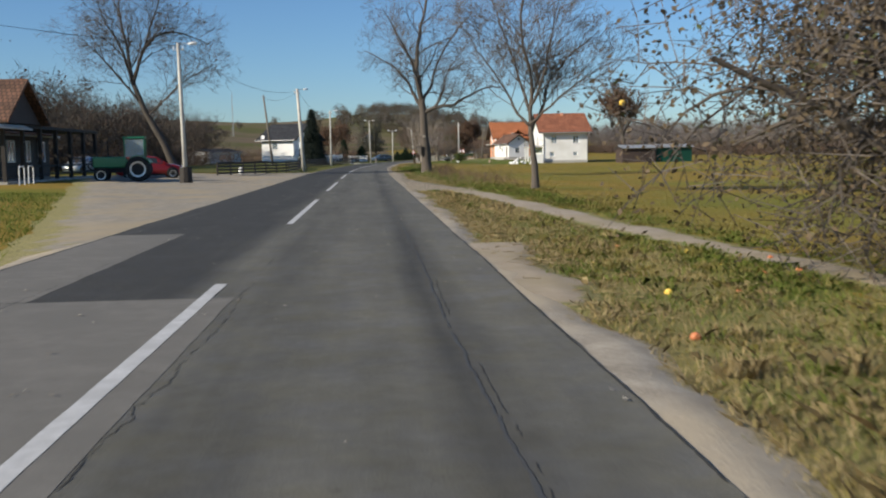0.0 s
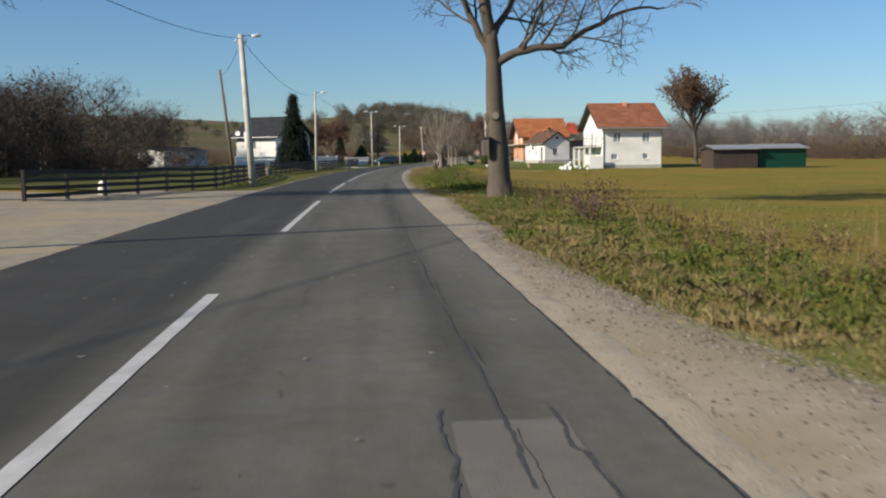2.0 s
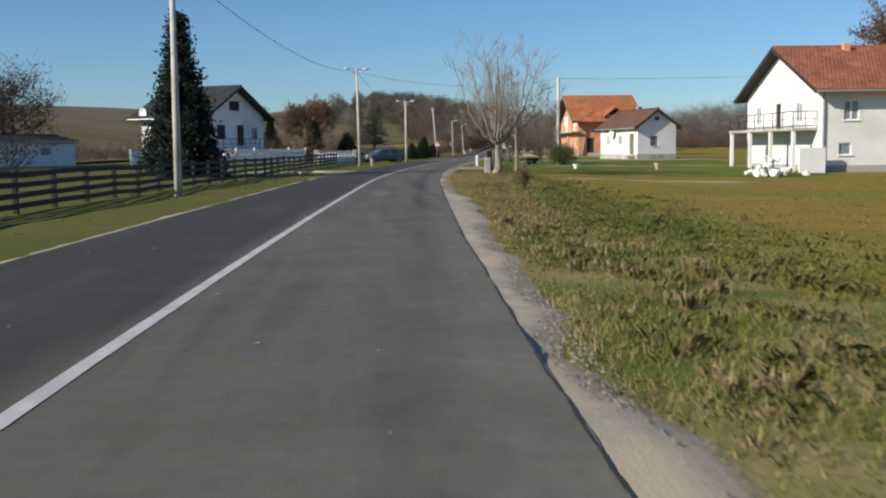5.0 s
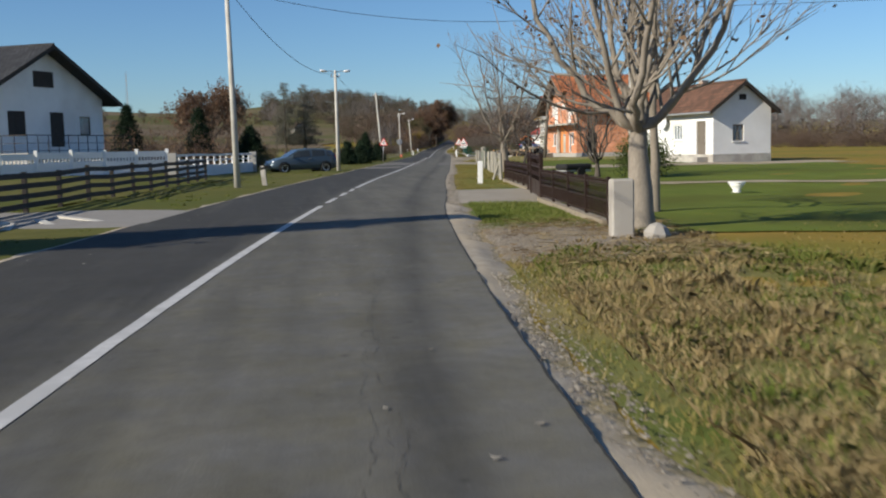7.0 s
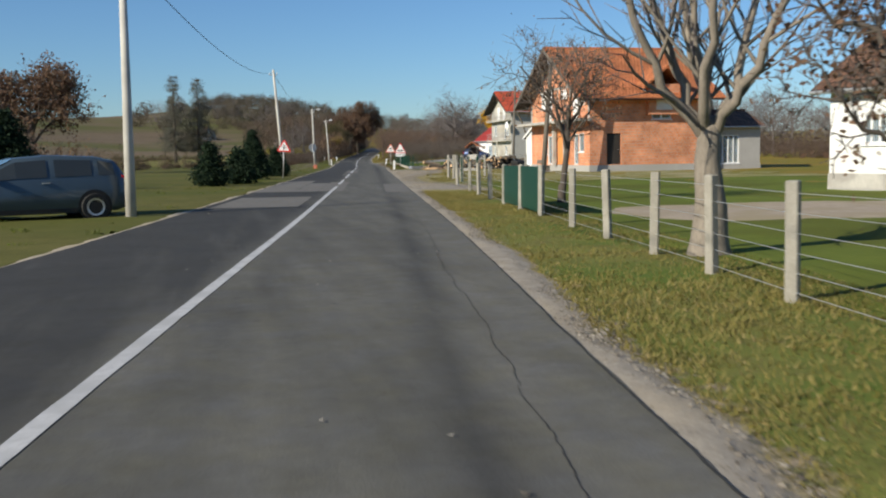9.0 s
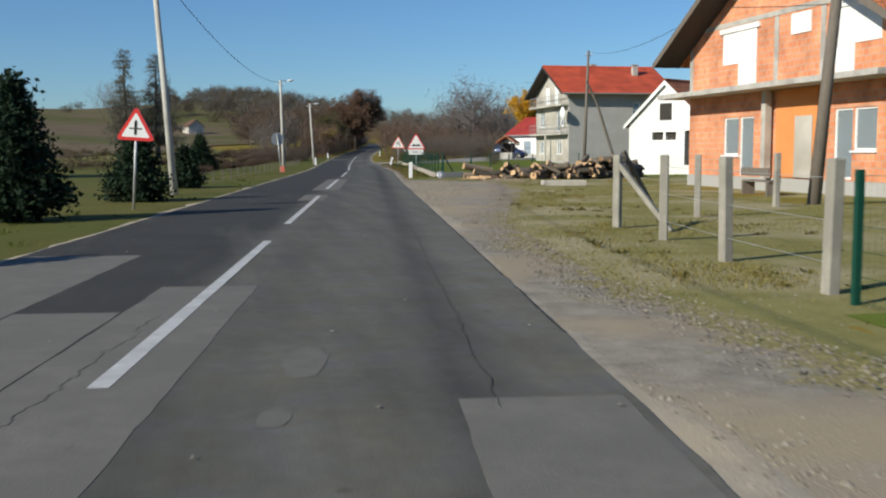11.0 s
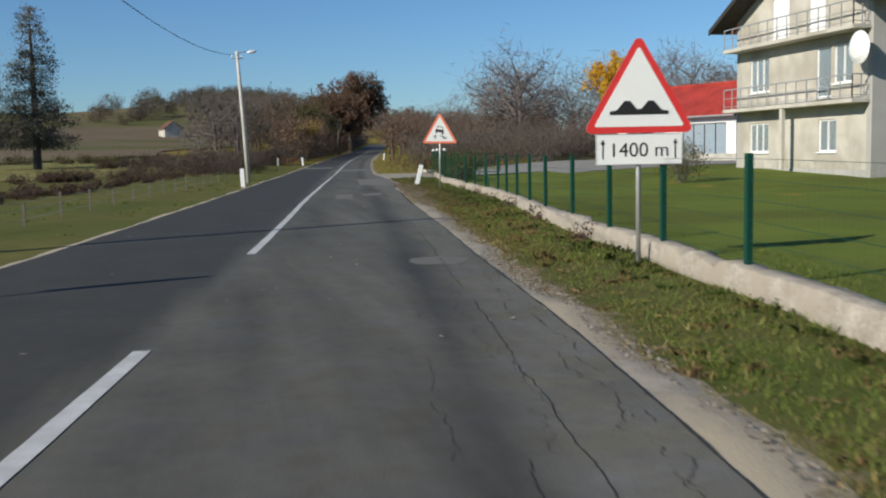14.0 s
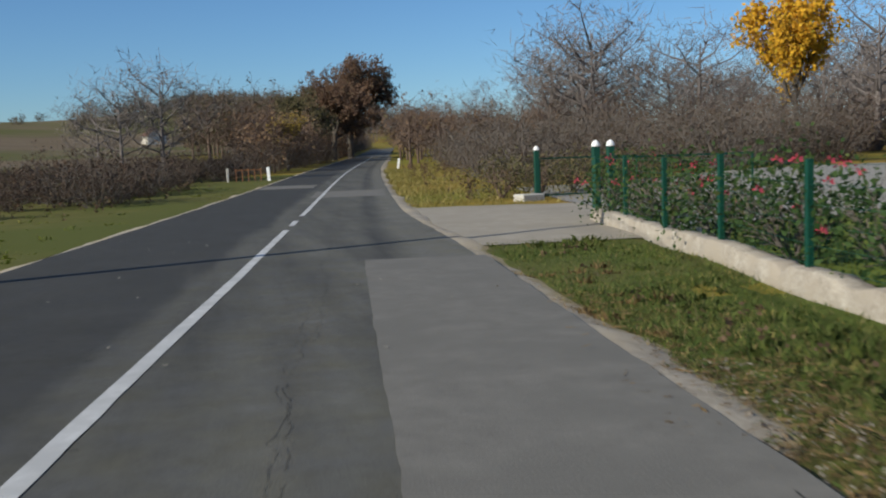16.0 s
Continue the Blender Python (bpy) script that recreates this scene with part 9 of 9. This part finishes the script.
car("hatchback_car", facing(6.45, 164.55, gz(6.45, 164.6), 250), paint("car_blue_grey", (0.065, 0.095, 0.12)), "blue-grey hatchback parked on the grass", 4.25, 1.74, 1.48)
car("suv_car", facing(51.2, 296.0, gz(51.2, 296.0) + 0.03, 124), paint("car_dark_blue", (0.02, 0.04, 0.11)), "dark blue SUV parked in the yard", 4.2, 1.78, 1.62)
car("estate_car", facing(-9.6, 30.0, gz(-9.6, 30), 75), paint("car_red", (0.32, 0.02, 0.02)), "dark red car parked behind a pole", 4.1, 1.7, 1.42)
car("small_car", facing(-19.8, 52.0, gz(-19.8, 52), 200), paint("car_white", (0.62, 0.63, 0.62)), "white hatchback parked by the woods", 3.8, 1.65, 1.45)


def tractor(m):
    t = thing("tractor", m, "old green farm tractor parked on the gravel", "tractor")
    green = paint("tractor_green", (0.02, 0.19, 0.10))
    part("hood", Shape().box(0.3, -0.32, 0.75, 2.0, 0.32, 1.35), green, t, bevel=0.05)
    part("grille", Shape().box(2.0, -0.28, 0.8, 2.06, 0.28, 1.3), BLACK, t)
    part("chassis", Shape().box(-0.7, -0.2, 0.5, 1.9, 0.2, 0.78), BLACK, t)
    cab = part("cab", Shape().box(-0.75, -0.62, 2.28, 0.4, 0.62, 2.4), green, t, bevel=0.03)
    for x in (-0.7, 0.32):
        for y in (-0.56, 0.56):
            part("pillar", Shape().box(x - 0.03, y - 0.03, 0.9, x + 0.03, y + 0.03, 2.28), green, cab)
    for s in (1, -1):
        part("pane", Shape().box(-0.66, s * 0.56 - 0.005, 1.3, 0.28, s * 0.56 + 0.005, 2.26), GLASS, cab)
    part("pane", Shape().box(0.315, -0.52, 1.4, 0.325, 0.52, 2.26), GLASS, cab)
    part("seat", Shape().box(-0.5, -0.25, 0.95, -0.05, 0.25, 1.1).box(-0.55, -0.25, 1.1, -0.45, 0.25, 1.6), BLACK, t, bevel=0.03)
    part("exhaust", Shape().tube([(1.2, 0.2, 1.35), (1.2, 0.2, 2.2)], [0.03, 0.03], 8), BLACK, t)
    for s in (1, -1):
        wheel(t, -0.35, s * 0.72, 0.66, 0.34)
        wheel(t, 1.55, s * 0.6, 0.38, 0.2)
        arc = [(-0.35 + r * math.cos(a), 0.66 + r * math.sin(a)) for r, angles in ((0.74, np.linspace(0.5, 2.7, 9)), (0.70, np.linspace(2.7, 0.5, 9))) for a in angles]
        part("mudguard", Shape().slab(arc, s * 0.72 - 0.18, s * 0.72 + 0.18, "y"), green, t)
    return t


tractor(facing(-8.9, 22.3, gz(-8.9, 22.3) + 0.02, 262))
for x, y in ((-12.6, 16.0), (-12.9, 18.2)):
    tagged(part("guard_rail", Shape().tube([(0, -0.35, 0), (0, -0.35, 0.8), (0, -0.25, 0.9), (0, 0.25, 0.9), (0, 0.35, 0.8), (0, 0.35, 0)], [0.03] * 6, 8), WHITE_PAINT, at=pose(x, y, gz(x, y))), "white tubular guard rail hoop", "guard rail", "guard rails")

# ---- firewood ----
CUT_WOOD = surface("cut_wood", (0.34, 0.20, 0.10), (0.60, 0.41, 0.24), 14, 0.85, 0.3, 60, per_object=0.35, local=True)
LOG_BARK = surface("log_bark", (0.045, 0.036, 0.028), (0.20, 0.165, 0.125), 11, 0.95, 1.0, 46, per_object=0.45, local=True, third=(0.10, 0.085, 0.065), third_scale=2.5)
LOG_PALE = surface("log_pale_bark", (0.15, 0.115, 0.08), (0.33, 0.265, 0.19), 7, 0.9, 0.6, 40, local=True)
lr = random.Random(77)


def log_meshes(seed, length, r, rough=0.09):
    q = random.Random(seed)
    n = 11
    wob = [1 + q.uniform(-rough, rough) for _ in range(n)]
    bend = q.uniform(-0.12, 0.12)
    rings = []
    for i in range(5):
        u = i / 4
        c = (length * (u - 0.5), bend * math.sin(u * 3.14), 0)
        rr = r * (1 - 0.12 * u) * q.uniform(1 - 0.5 * rough, 1 + 0.5 * rough)
        own = [wob[k] * q.uniform(1 - 0.4 * rough, 1 + 0.4 * rough) for k in range(n)]
        rings.append([(c[0], c[1] + rr * own[k] * math.cos(6.283 * k / n), rr * own[k] * math.sin(6.283 * k / n) + bend * (u - 0.5)) for k in range(n)])
    bark = Shape().add([p for g in rings for p in g], [(i * n + k, i * n + (k + 1) % n, (i + 1) * n + (k + 1) % n, (i + 1) * n + k) for i in range(4) for k in range(n)])
    ends = []
    for g, dx in ((rings[0], -0.004), (rings[-1], 0.004)):
        ends.append(Shape().add([(p[0] + dx, p[1] * 0.985, p[2] * 0.985) for p in g] + [(g[0][0] - dx, p[1] * 0.985, p[2] * 0.985) for p in g], [tuple(range(n)), tuple(range(2 * n - 1, n - 1, -1))] + [(k, (k + 1) % n, n + (k + 1) % n, n + k) for k in range(n)]))
    return bark.mesh("bark", smooth=True), [e.mesh("cut_end") for e in ends]


def log_thing(kind, m):
    bark, ends = kind
    lg = thing("log", m, "sawn log with rough grey bark and pale cut ends", "log", "firewood logs")
    part("bark", bark, LOG_BARK, lg)
    for e in ends:
        part("cut_end", e, CUT_WOOD, lg)
    return lg


SIZES = [0.075 + 0.02 * (i % 6) for i in range(12)]
KINDS = [log_meshes(300 + i, 0.65 + 0.2 * (i % 5), SIZES[i], 0.15) for i in range(12)]
for layer, count, z0 in ((0, 52, 0.0), (1, 42, 0.22), (2, 28, 0.44), (3, 13, 0.68)):
    for i in range(count):
        k = lr.randrange(12)
        u = (i + lr.random()) / count
        u = (0.06 * layer + (1 - 0.08 * layer) * u) if layer < 2 else (0.30 + 0.62 * u if layer == 2 else 0.55 + 0.35 * u)
        deep = lr.uniform(0.0, 2.4 - 0.5 * layer) + 0.3 * layer
        x, y = 29.2 + 8.6 * u + 0.15 * deep, 225.6 + 1.7 * u - 2.6 * 4 * 0.25 * math.sin(3.14 * u) * 0.9 + deep
        head = lr.choice((15, 30, -10, 60, 95, 120, 75)) + lr.uniform(-22, 22)
        log_thing(KINDS[k], facing(x, y, gz(x, y) + 0.02 + SIZES[k] + z0 + lr.uniform(-0.03, 0.05), head) @ pose(0, 0, 0, 0, lr.uniform(-16, 16) if layer == 0 else lr.uniform(-30, 30), 0))
LONG = [log_meshes(340 + i, 1.0 + 0.25 * i, 0.15 + 0.025 * i, 0.3) for i in range(3)]
for i, (x, y, z, h) in enumerate(((28.7, 226.4, 0.17, 98), (29.1, 227.2, 0.2, 115), (29.0, 226.8, 0.52, 84), (30.6, 226.4, 0.2, 78))):
    lt = log_thing(LONG[i % 3], facing(x, y, gz(x, y) + z, h) @ pose(0, 0, 0, 0, (4, -9, 12, -6)[i], 0))
    lt["label"] = "long thick tree trunk with smooth pale bark"
    for o in lt.children:
        if o.name.startswith("bark") and i != 1:
            o.data.materials[0] = LOG_PALE
for i in range(14):
    x, y = 28.3 + lr.uniform(-0.6, 1.2), 224.9 + lr.uniform(-0.5, 0.5)
    tagged(part("split_log", Shape().slab([(0, 0), (0.16, 0.02), (0.05, 0.15)], -0.17, 0.17, "y"), CUT_WOOD, bevel=0.006, at=pose(x, y, gz(x, y) + 0.03, lr.uniform(-10, 10), lr.uniform(-15, 15), lr.uniform(0, 360))), "pale split piece of firewood on the ground", "firewood", "split firewood")
chips = np.random.default_rng(9)
cx, cy = chips.normal(29.0, 1.3, 900), chips.normal(224.9, 0.6, 900)
v, f = leaf_cloud(chips, np.stack([cx, cy, ground_z(cx, cy) + 0.025], -1), 0.01, 900, 0.05)
tagged(part("wood_chips", quick_mesh("wood_chips", v, f), leafy("chip", (0.45, 0.3, 0.16), (0.65, 0.5, 0.3))), "pale wood chips strewn round the logs", "wood chips", kind="stuff")

# ---- well, pots and clutter ----
kennel = thing("dog_kennel", pose(36.2, 226.6, gz(36.2, 226.6), 0, 0, -18), "small dark wooden kennel with a pale roof", "kennel")
part("wall", Shape().lattice_solid([-0.45, -0.2, 0.2, 0.45], [0, 0.06, 0.5, 0.65], lambda i, k: not (i == 1 and k == 1), -0.5, -0.46), DARK_TIMBER, kennel, "front board with an opening")
for x0, x1, y0, y1 in ((-0.45, -0.41, -0.459, 0.5), (0.41, 0.45, -0.459, 0.5), (-0.409, 0.409, 0.46, 0.5)):
    part("wall", Shape().box(x0, y0, 0, x1, y1, 0.65), DARK_TIMBER, kennel)
part("roof", Shape().slab([(-0.58, 0.6), (0, 0.88), (0.58, 0.6), (0.58, 0.65), (0, 0.94), (-0.58, 0.65)], -0.62, 0.6, "y"), GALV, kennel)
part("gable", Shape().slab([(-0.45, 0.652), (0.45, 0.652), (0, 0.86)], -0.5, -0.46, "y"), DARK_TIMBER, kennel)
well = thing("well_house", facing(49.4, 290.9, gz(49.4, 290.9), 210), "garden well house with a small orange tiled roof", "well")
part("base", Shape().box(-0.75, -0.75, -0.1, 0.75, 0.75, 0.75), CONCRETE, well, bevel=0.02)
part("cladding", Shape().box(-0.68, -0.7, 0.753, -0.62, 0.7, 1.85).box(-0.62, 0.64, 0.753, 0.6, 0.7, 1.85).box(-0.62, -0.7, 0.753, 0.6, -0.64, 1.2), BROWN_WALL, well)
for x, y in ((0.65, 0.65), (0.65, -0.65), (-0.65, -0.65), (-0.65, 0.65)):
    part("post", Shape().box(x - 0.06, y - 0.06, 0.753, x + 0.06, y + 0.06, 1.95), DARK_TIMBER, well)
part("roof", Shape().slab([(-1.15, 1.85), (0, 2.6), (1.15, 1.85), (1.15, 1.98), (0, 2.74), (-1.15, 1.98)], -1.1, 1.1, "x"), ROOF_TILE_ORANGE, well, flat=True)
part("gable_board", Shape().slab([(-0.85, 1.95), (0.85, 1.95), (0, 2.5)], 0.66, 0.7, "x"), DARK_TIMBER, well)
pallet = thing("crate_stack", pose(58.9, 291.8, gz(58.9, 291.8), 0, 0, 20), "stack of pale slatted wooden crates", "crates")
for i in range(5):
    part("crate", Shape().box(-0.6, -0.4, 0.36 * i, 0.6, -0.37, 0.36 * i + 0.14).box(-0.6, -0.4, 0.36 * i + 0.18, 0.6, -0.37, 0.36 * i + 0.33).box(-0.6, 0.37, 0.36 * i, 0.6, 0.4, 0.36 * i + 0.33).box(-0.6, -0.37, 0.36 * i, -0.57, 0.37, 0.36 * i + 0.33).box(0.57, -0.37, 0.36 * i, 0.6, 0.37, 0.36 * i + 0.33).box(-0.57, -0.37, 0.36 * i, 0.57, 0.37, 0.36 * i + 0.02), CUT_WOOD, pallet)
for x, y, h, mat, label in ((18.5, 129.0, 0.28, WHITE_PAINT, "small white garden urn on the lawn"), (23.5, 127.5, 0.42, BRICK, "small terracotta planter on the lawn")):
    p = thing("planter", pose(x, y, gz(x, y)), label, "planter")
    part("pot", Shape().lathe([(0.1, 0), (0.14, 0.03), (0.09, 0.08), (0.18, h * 0.7), (0.22, h), (0.19, h), (0.15, h - 0.05)], 14), mat, p, smooth=True)
    part("rim", Shape().lathe([(0.2, h + 0.001), (0.24, h + 0.001), (0.24, h + 0.04), (0.2, h + 0.04)], 14), mat, p)
tarp = thing("covered_handcart", pose(17.9, 143.6, gz(17.9, 143.6), 0, 0, 20), "low dark covered handcart on the lawn", "handcart")
part("cover", Shape().box(-0.7, -0.4, 0.3, 0.7, 0.4, 0.55), BLACK, tarp, bevel=0.08)
part("tray", Shape().box(-0.65, -0.36, 0.22, 0.65, 0.36, 0.3), GALV, tarp)
for s in (1, -1):
    part("wheel", Shape().lathe([(0.05, -0.03), (0.2, -0.03), (0.2, 0.03), (0.05, 0.03)], 14, (0.1, s * 0.42, 0.2), "y"), BLACK, tarp)
table = thing("garden_bench", pose(32.6, 206.4, gz(32.6, 206.4), 0, 0, 90), "wooden garden bench before the brick house", "bench")
part("seat", Shape().box(-0.8, -0.2, 0.42, 0.8, 0.2, 0.47), POLE_WOOD, table)
part("backrest", Shape().box(-0.8, 0.2, 0.6, 0.8, 0.24, 0.85), POLE_WOOD, table)
for x in (-0.7, 0.7):
    part("leg", Shape().box(x - 0.04, -0.18, 0, x + 0.04, 0.24, 0.42), POLE_WOOD, table)
rr = random.Random(12)
rubble = thing("rubble_heap", pose(26.6, 116.5, gz(26.6, 116.5)), "heap of pale rubble stones beside the house", "rubble")
for i in range(26):
    a, r = rr.uniform(0, 6.28), rr.uniform(0, 1.3)
    w = rr.uniform(0.14, 0.3)
    part("stone", Shape().lathe([(w * 0.3, -w * 0.5), (w, -w * 0.2), (w * 0.9, w * 0.4), (w * 0.3, w * 0.65)], 6), WHITE_WALL, rubble, at=pose(math.cos(a) * r * 1.4, math.sin(a) * r, 0.1 + (1.3 - r) * rr.uniform(0.2, 0.8), rr.uniform(0, 60), rr.uniform(0, 60), rr.uniform(0, 360)))

# roses behind the green fence
bv, bf = leaf_cloud(np.random.default_rng(500), np.zeros((1, 3)), 0.02, 14, 0.045)
BLOOM = quick_mesh("bloom", bv, bf)
for i in range(6):
    y = 279.5 + i * 2.4
    x = 35.0 + (y - 279.5) * 0.147 + 0.75
    b = shrub("rose_bush", x, y, 1.7, 1.25, 400 + i, "dark rose bush with pink-red blooms behind the fence", LEAF_GREEN, 1700, 0.07, TWIG, "rose bushes")
    rng = np.random.default_rng(500 + i)
    c = np.stack([rng.uniform(-0.75, 0.6, 9), rng.uniform(-0.8, 0.8, 9), rng.uniform(0.45, 1.3, 9)], -1)
    for p in c:
        part("bloom", BLOOM, PETAL, b, at=pose(*(float(q) for q in p), 0, 0, 60 * i))
for i in range(6):
    y = 250 + i * 4.3
    shrub("wall_weed", 30.3 + (y - 250) * 0.165, y, 0.5, 0.22, 600 + i, "low reddish weed at the foot of the wall", HEATH, 130, 0.05, TWIG_RED, "wall weeds")
for i in range(5):
    shrub("hedge_shrub", 38.5 + i * 1.6, 303.5 + i * 1.2, 1.8, 1.3, 640 + i, "olive-brown shrub beyond the driveway", LEAF_OLIVE, 900, 0.09, TWIG_RED, "drive shrubs")

# apples on the tree and in the grass
APPLE = surface("apple_skin", (0.70, 0.42, 0.05), (0.80, 0.58, 0.12), 12, 0.4, 0.0, 30, per_object=0.2, local=True)
APPLE_RED = surface("apple_skin_red", (0.5, 0.13, 0.06), (0.66, 0.28, 0.12), 12, 0.4, 0.0, 30, local=True)
apple = Shape().lathe([(0.006, 0.062), (0.02, 0.068), (0.036, 0.055), (0.04, 0.035), (0.03, 0.012), (0.012, 0.0)], 10).mesh("apple", smooth=True)
apple_red = Shape().lathe([(0.006, 0.062), (0.02, 0.068), (0.036, 0.055), (0.04, 0.035), (0.03, 0.012), (0.012, 0.0)], 10).mesh("apple", smooth=True)
ar = random.Random(3)
crown_pts = [o for o in apple_tree.children if o.name.startswith("crown")][0].data.vertices
for i in range(14):
    p = crown_pts[ar.randrange(len(crown_pts))].co
    part("apple", apple, APPLE, apple_tree, at=Matrix.Translation((p.x, p.y, p.z - 0.07)))
for i in range(14):
    y, d = ar.uniform(-30, -18), ar.uniform(3.7, 7.0)
    x = float(centre_x(y)) + d
    tagged(part("fallen_apple", apple_red if i % 3 else apple, APPLE_RED if i % 3 else APPLE, at=pose(x, y, gz(x, y) + 0.02, ar.uniform(0, 180), ar.uniform(0, 180), 0)), "fallen apple lying in the grass", "apple", "fallen apples")

# leaves and grit on the asphalt
lg = np.random.default_rng(21)
ly = np.concatenate([lg.uniform(-33, 60, 420), lg.uniform(60, 300, 420)])
ld = lg.uniform(-2.6, 2.8, 840)
lp = np.stack([centre_x(ly) + ld, ly, road_z(ly) + 0.012], -1)
a = lg.uniform(0, 6.28, 840)
s = lg.uniform(0.012, 0.035, 840)
quad = [lp + np.stack([np.cos(a + k * 1.57) * s * (1 if k % 2 else 0.6), np.sin(a + k * 1.57) * s * (1 if k % 2 else 0.6), 0.006 * (k % 2) + 0 * a], -1) for k in range(4)]
litter = part("fallen_leaves", quick_mesh("fallen_leaves", np.stack(quad, 1).reshape(-1, 3), np.arange(840 * 4).reshape(-1, 4)), leafy("litter", (0.2, 0.17, 0.13), (0.5, 0.46, 0.38)))
tagged(litter, "small pale fallen leaves scattered on the asphalt", "fallen leaves", kind="stuff")
# stones in the gravel
gr = np.random.default_rng(31)
gy = np.concatenate([gr.uniform(-33, 300, 8000), np.where(np.arange(6000) < 3000, gr.uniform(134, 164, 6000), np.where(np.arange(6000) < 4700, gr.uniform(22, 46, 6000), gr.uniform(111, 119.5, 6000))), gr.uniform(0, 27, 6000), gr.uniform(178, 222, 14000)])
gd = np.concatenate([2.9 + np.abs(gr.normal(0, 0.3, 14000)) * np.where((np.arange(14000) > 11000), 1.9, 1.0), 2.9 + np.abs(gr.normal(0, 0.9, 6000)), 2.95 + np.abs(gr.normal(0.9, 0.9, 14000))])
gx = centre_x(gy) + gd
sz = np.concatenate([gr.uniform(0.004, 0.016, 8000), gr.uniform(0.005, 0.018, 6000), gr.uniform(0.006, 0.022, 6000), 0.006 + 0.022 * gr.uniform(0, 1, 14000) ** 2])
rim = np.array([washed_rim(y) + 0.1 if 22 < y < 46 else right_edge(y) + 0.42 for y in gy])
yard = (gy > 177) & (gy < 221)
rim = np.where(yard, np.array([yard_rim(y) for y in gy]), rim)
thick = np.clip((rim - gd) / np.where(yard, 2.4, 0.3), 0, 1)
gp3 = np.stack([gx, gy, ground_z(gx, gy) + 0.008 + 0.062 * thick], -1)
an = gr.uniform(0, 6.28, 34000)
v = [gp3 + np.stack([np.cos(an + k * 2.09) * sz, np.sin(an + k * 2.09) * sz, -0.006 + 0 * sz], -1) for k in range(3)] + [gp3 + np.stack([0 * sz, 0 * sz, sz * 0.7], -1)]
v = np.stack(v, 1).reshape(-1, 3)
k4 = np.arange(34000)[:, None] * 4
tri = np.concatenate([k4 + t for t in ((0, 1, 3), (1, 2, 3), (2, 0, 3))])
tagged(part("loose_stones", quick_mesh("loose_stones", v, tri), leafy("pebble", (0.20, 0.17, 0.13), (0.54, 0.48, 0.39))), "loose pale stones on the gravel", "stones", kind="stuff")


def scatter_stones(label, y0, y1, count, rim, lift, seed, big=0.02):
    """Loose stones over a strip between the asphalt and a rim, as low pyramids."""
    q = np.random.default_rng(seed)
    y = q.uniform(y0, y1, count)
    far = np.array([rim(t) for t in y])
    near = np.array([right_edge(t) for t in y]) + 0.03
    d = near + (far - near) * q.uniform(0, 1, count)
    x = centre_x(y) + d
    size = 0.005 + big * q.uniform(0, 1, count) ** 3
    c = np.stack([x, y, ground_z(x, y) + lift], -1)
    a = q.uniform(0, 6.28, count)
    ring = [c + np.stack([np.cos(a + k * 1.57) * size * (1.0 if k % 2 else 0.7), np.sin(a + k * 1.57) * size * (1.0 if k % 2 else 0.7), 0 * size], -1) for k in range(4)]
    verts = np.stack(ring + [c + np.stack([0 * size, 0 * size, size * 0.75], -1)], 1).reshape(-1, 3)
    base = np.arange(count)[:, None] * 5
    tris = np.concatenate([base + t for t in ((0, 1, 4), (1, 2, 4), (2, 3, 4), (3, 0, 4))])
    return tagged(part("loose_stones", quick_mesh("loose_stones", verts, tris), PEBBLE), label, "stones", kind="stuff")


PEBBLE = leafy("pebble_grey", (0.14, 0.12, 0.095), (0.40, 0.36, 0.30), (0.25, 0.21, 0.16))
scatter_stones("loose grey stones on the bare strip beside the asphalt", 22, 46, 16000, washed_rim, 0.068, 601)
scatter_stones("loose grey stones on the earth before the fence", 114, 119.6, 8000, lambda y: 5.6, 0.03, 602)
scatter_stones("loose grey stones on the narrow shoulder", 46, 111, 14000, lambda y: right_edge(y) + 0.38, 0.06, 603)
scatter_stones("loose grey stones on the narrow shoulder", 120, 176, 12000, lambda y: right_edge(y) + 0.36, 0.06, 604)
scatter_stones("loose grey stones on the narrow shoulder", 222, 260, 8000, lambda y: right_edge(y) + 0.4, 0.06, 605)
scatter_stones("loose stones in the brown litter beside the asphalt", 260, 280, 5000, lambda y: 3.7 + 0.4 * float(smoothstep(266, 270, y)), 0.055, 606, 0.014)
scatter_stones("loose stones on the cart track's mouth", 3, 27, 16000, lambda y: float(track_far(y)), 0.064, 607)
scatter_stones("loose grey stones over the gravel yard", 178, 228, 30000, lambda y: yard_rim(y) - 0.3 + 2.4 * float(smoothstep(221, 224, y)), 0.05, 608, 0.022)
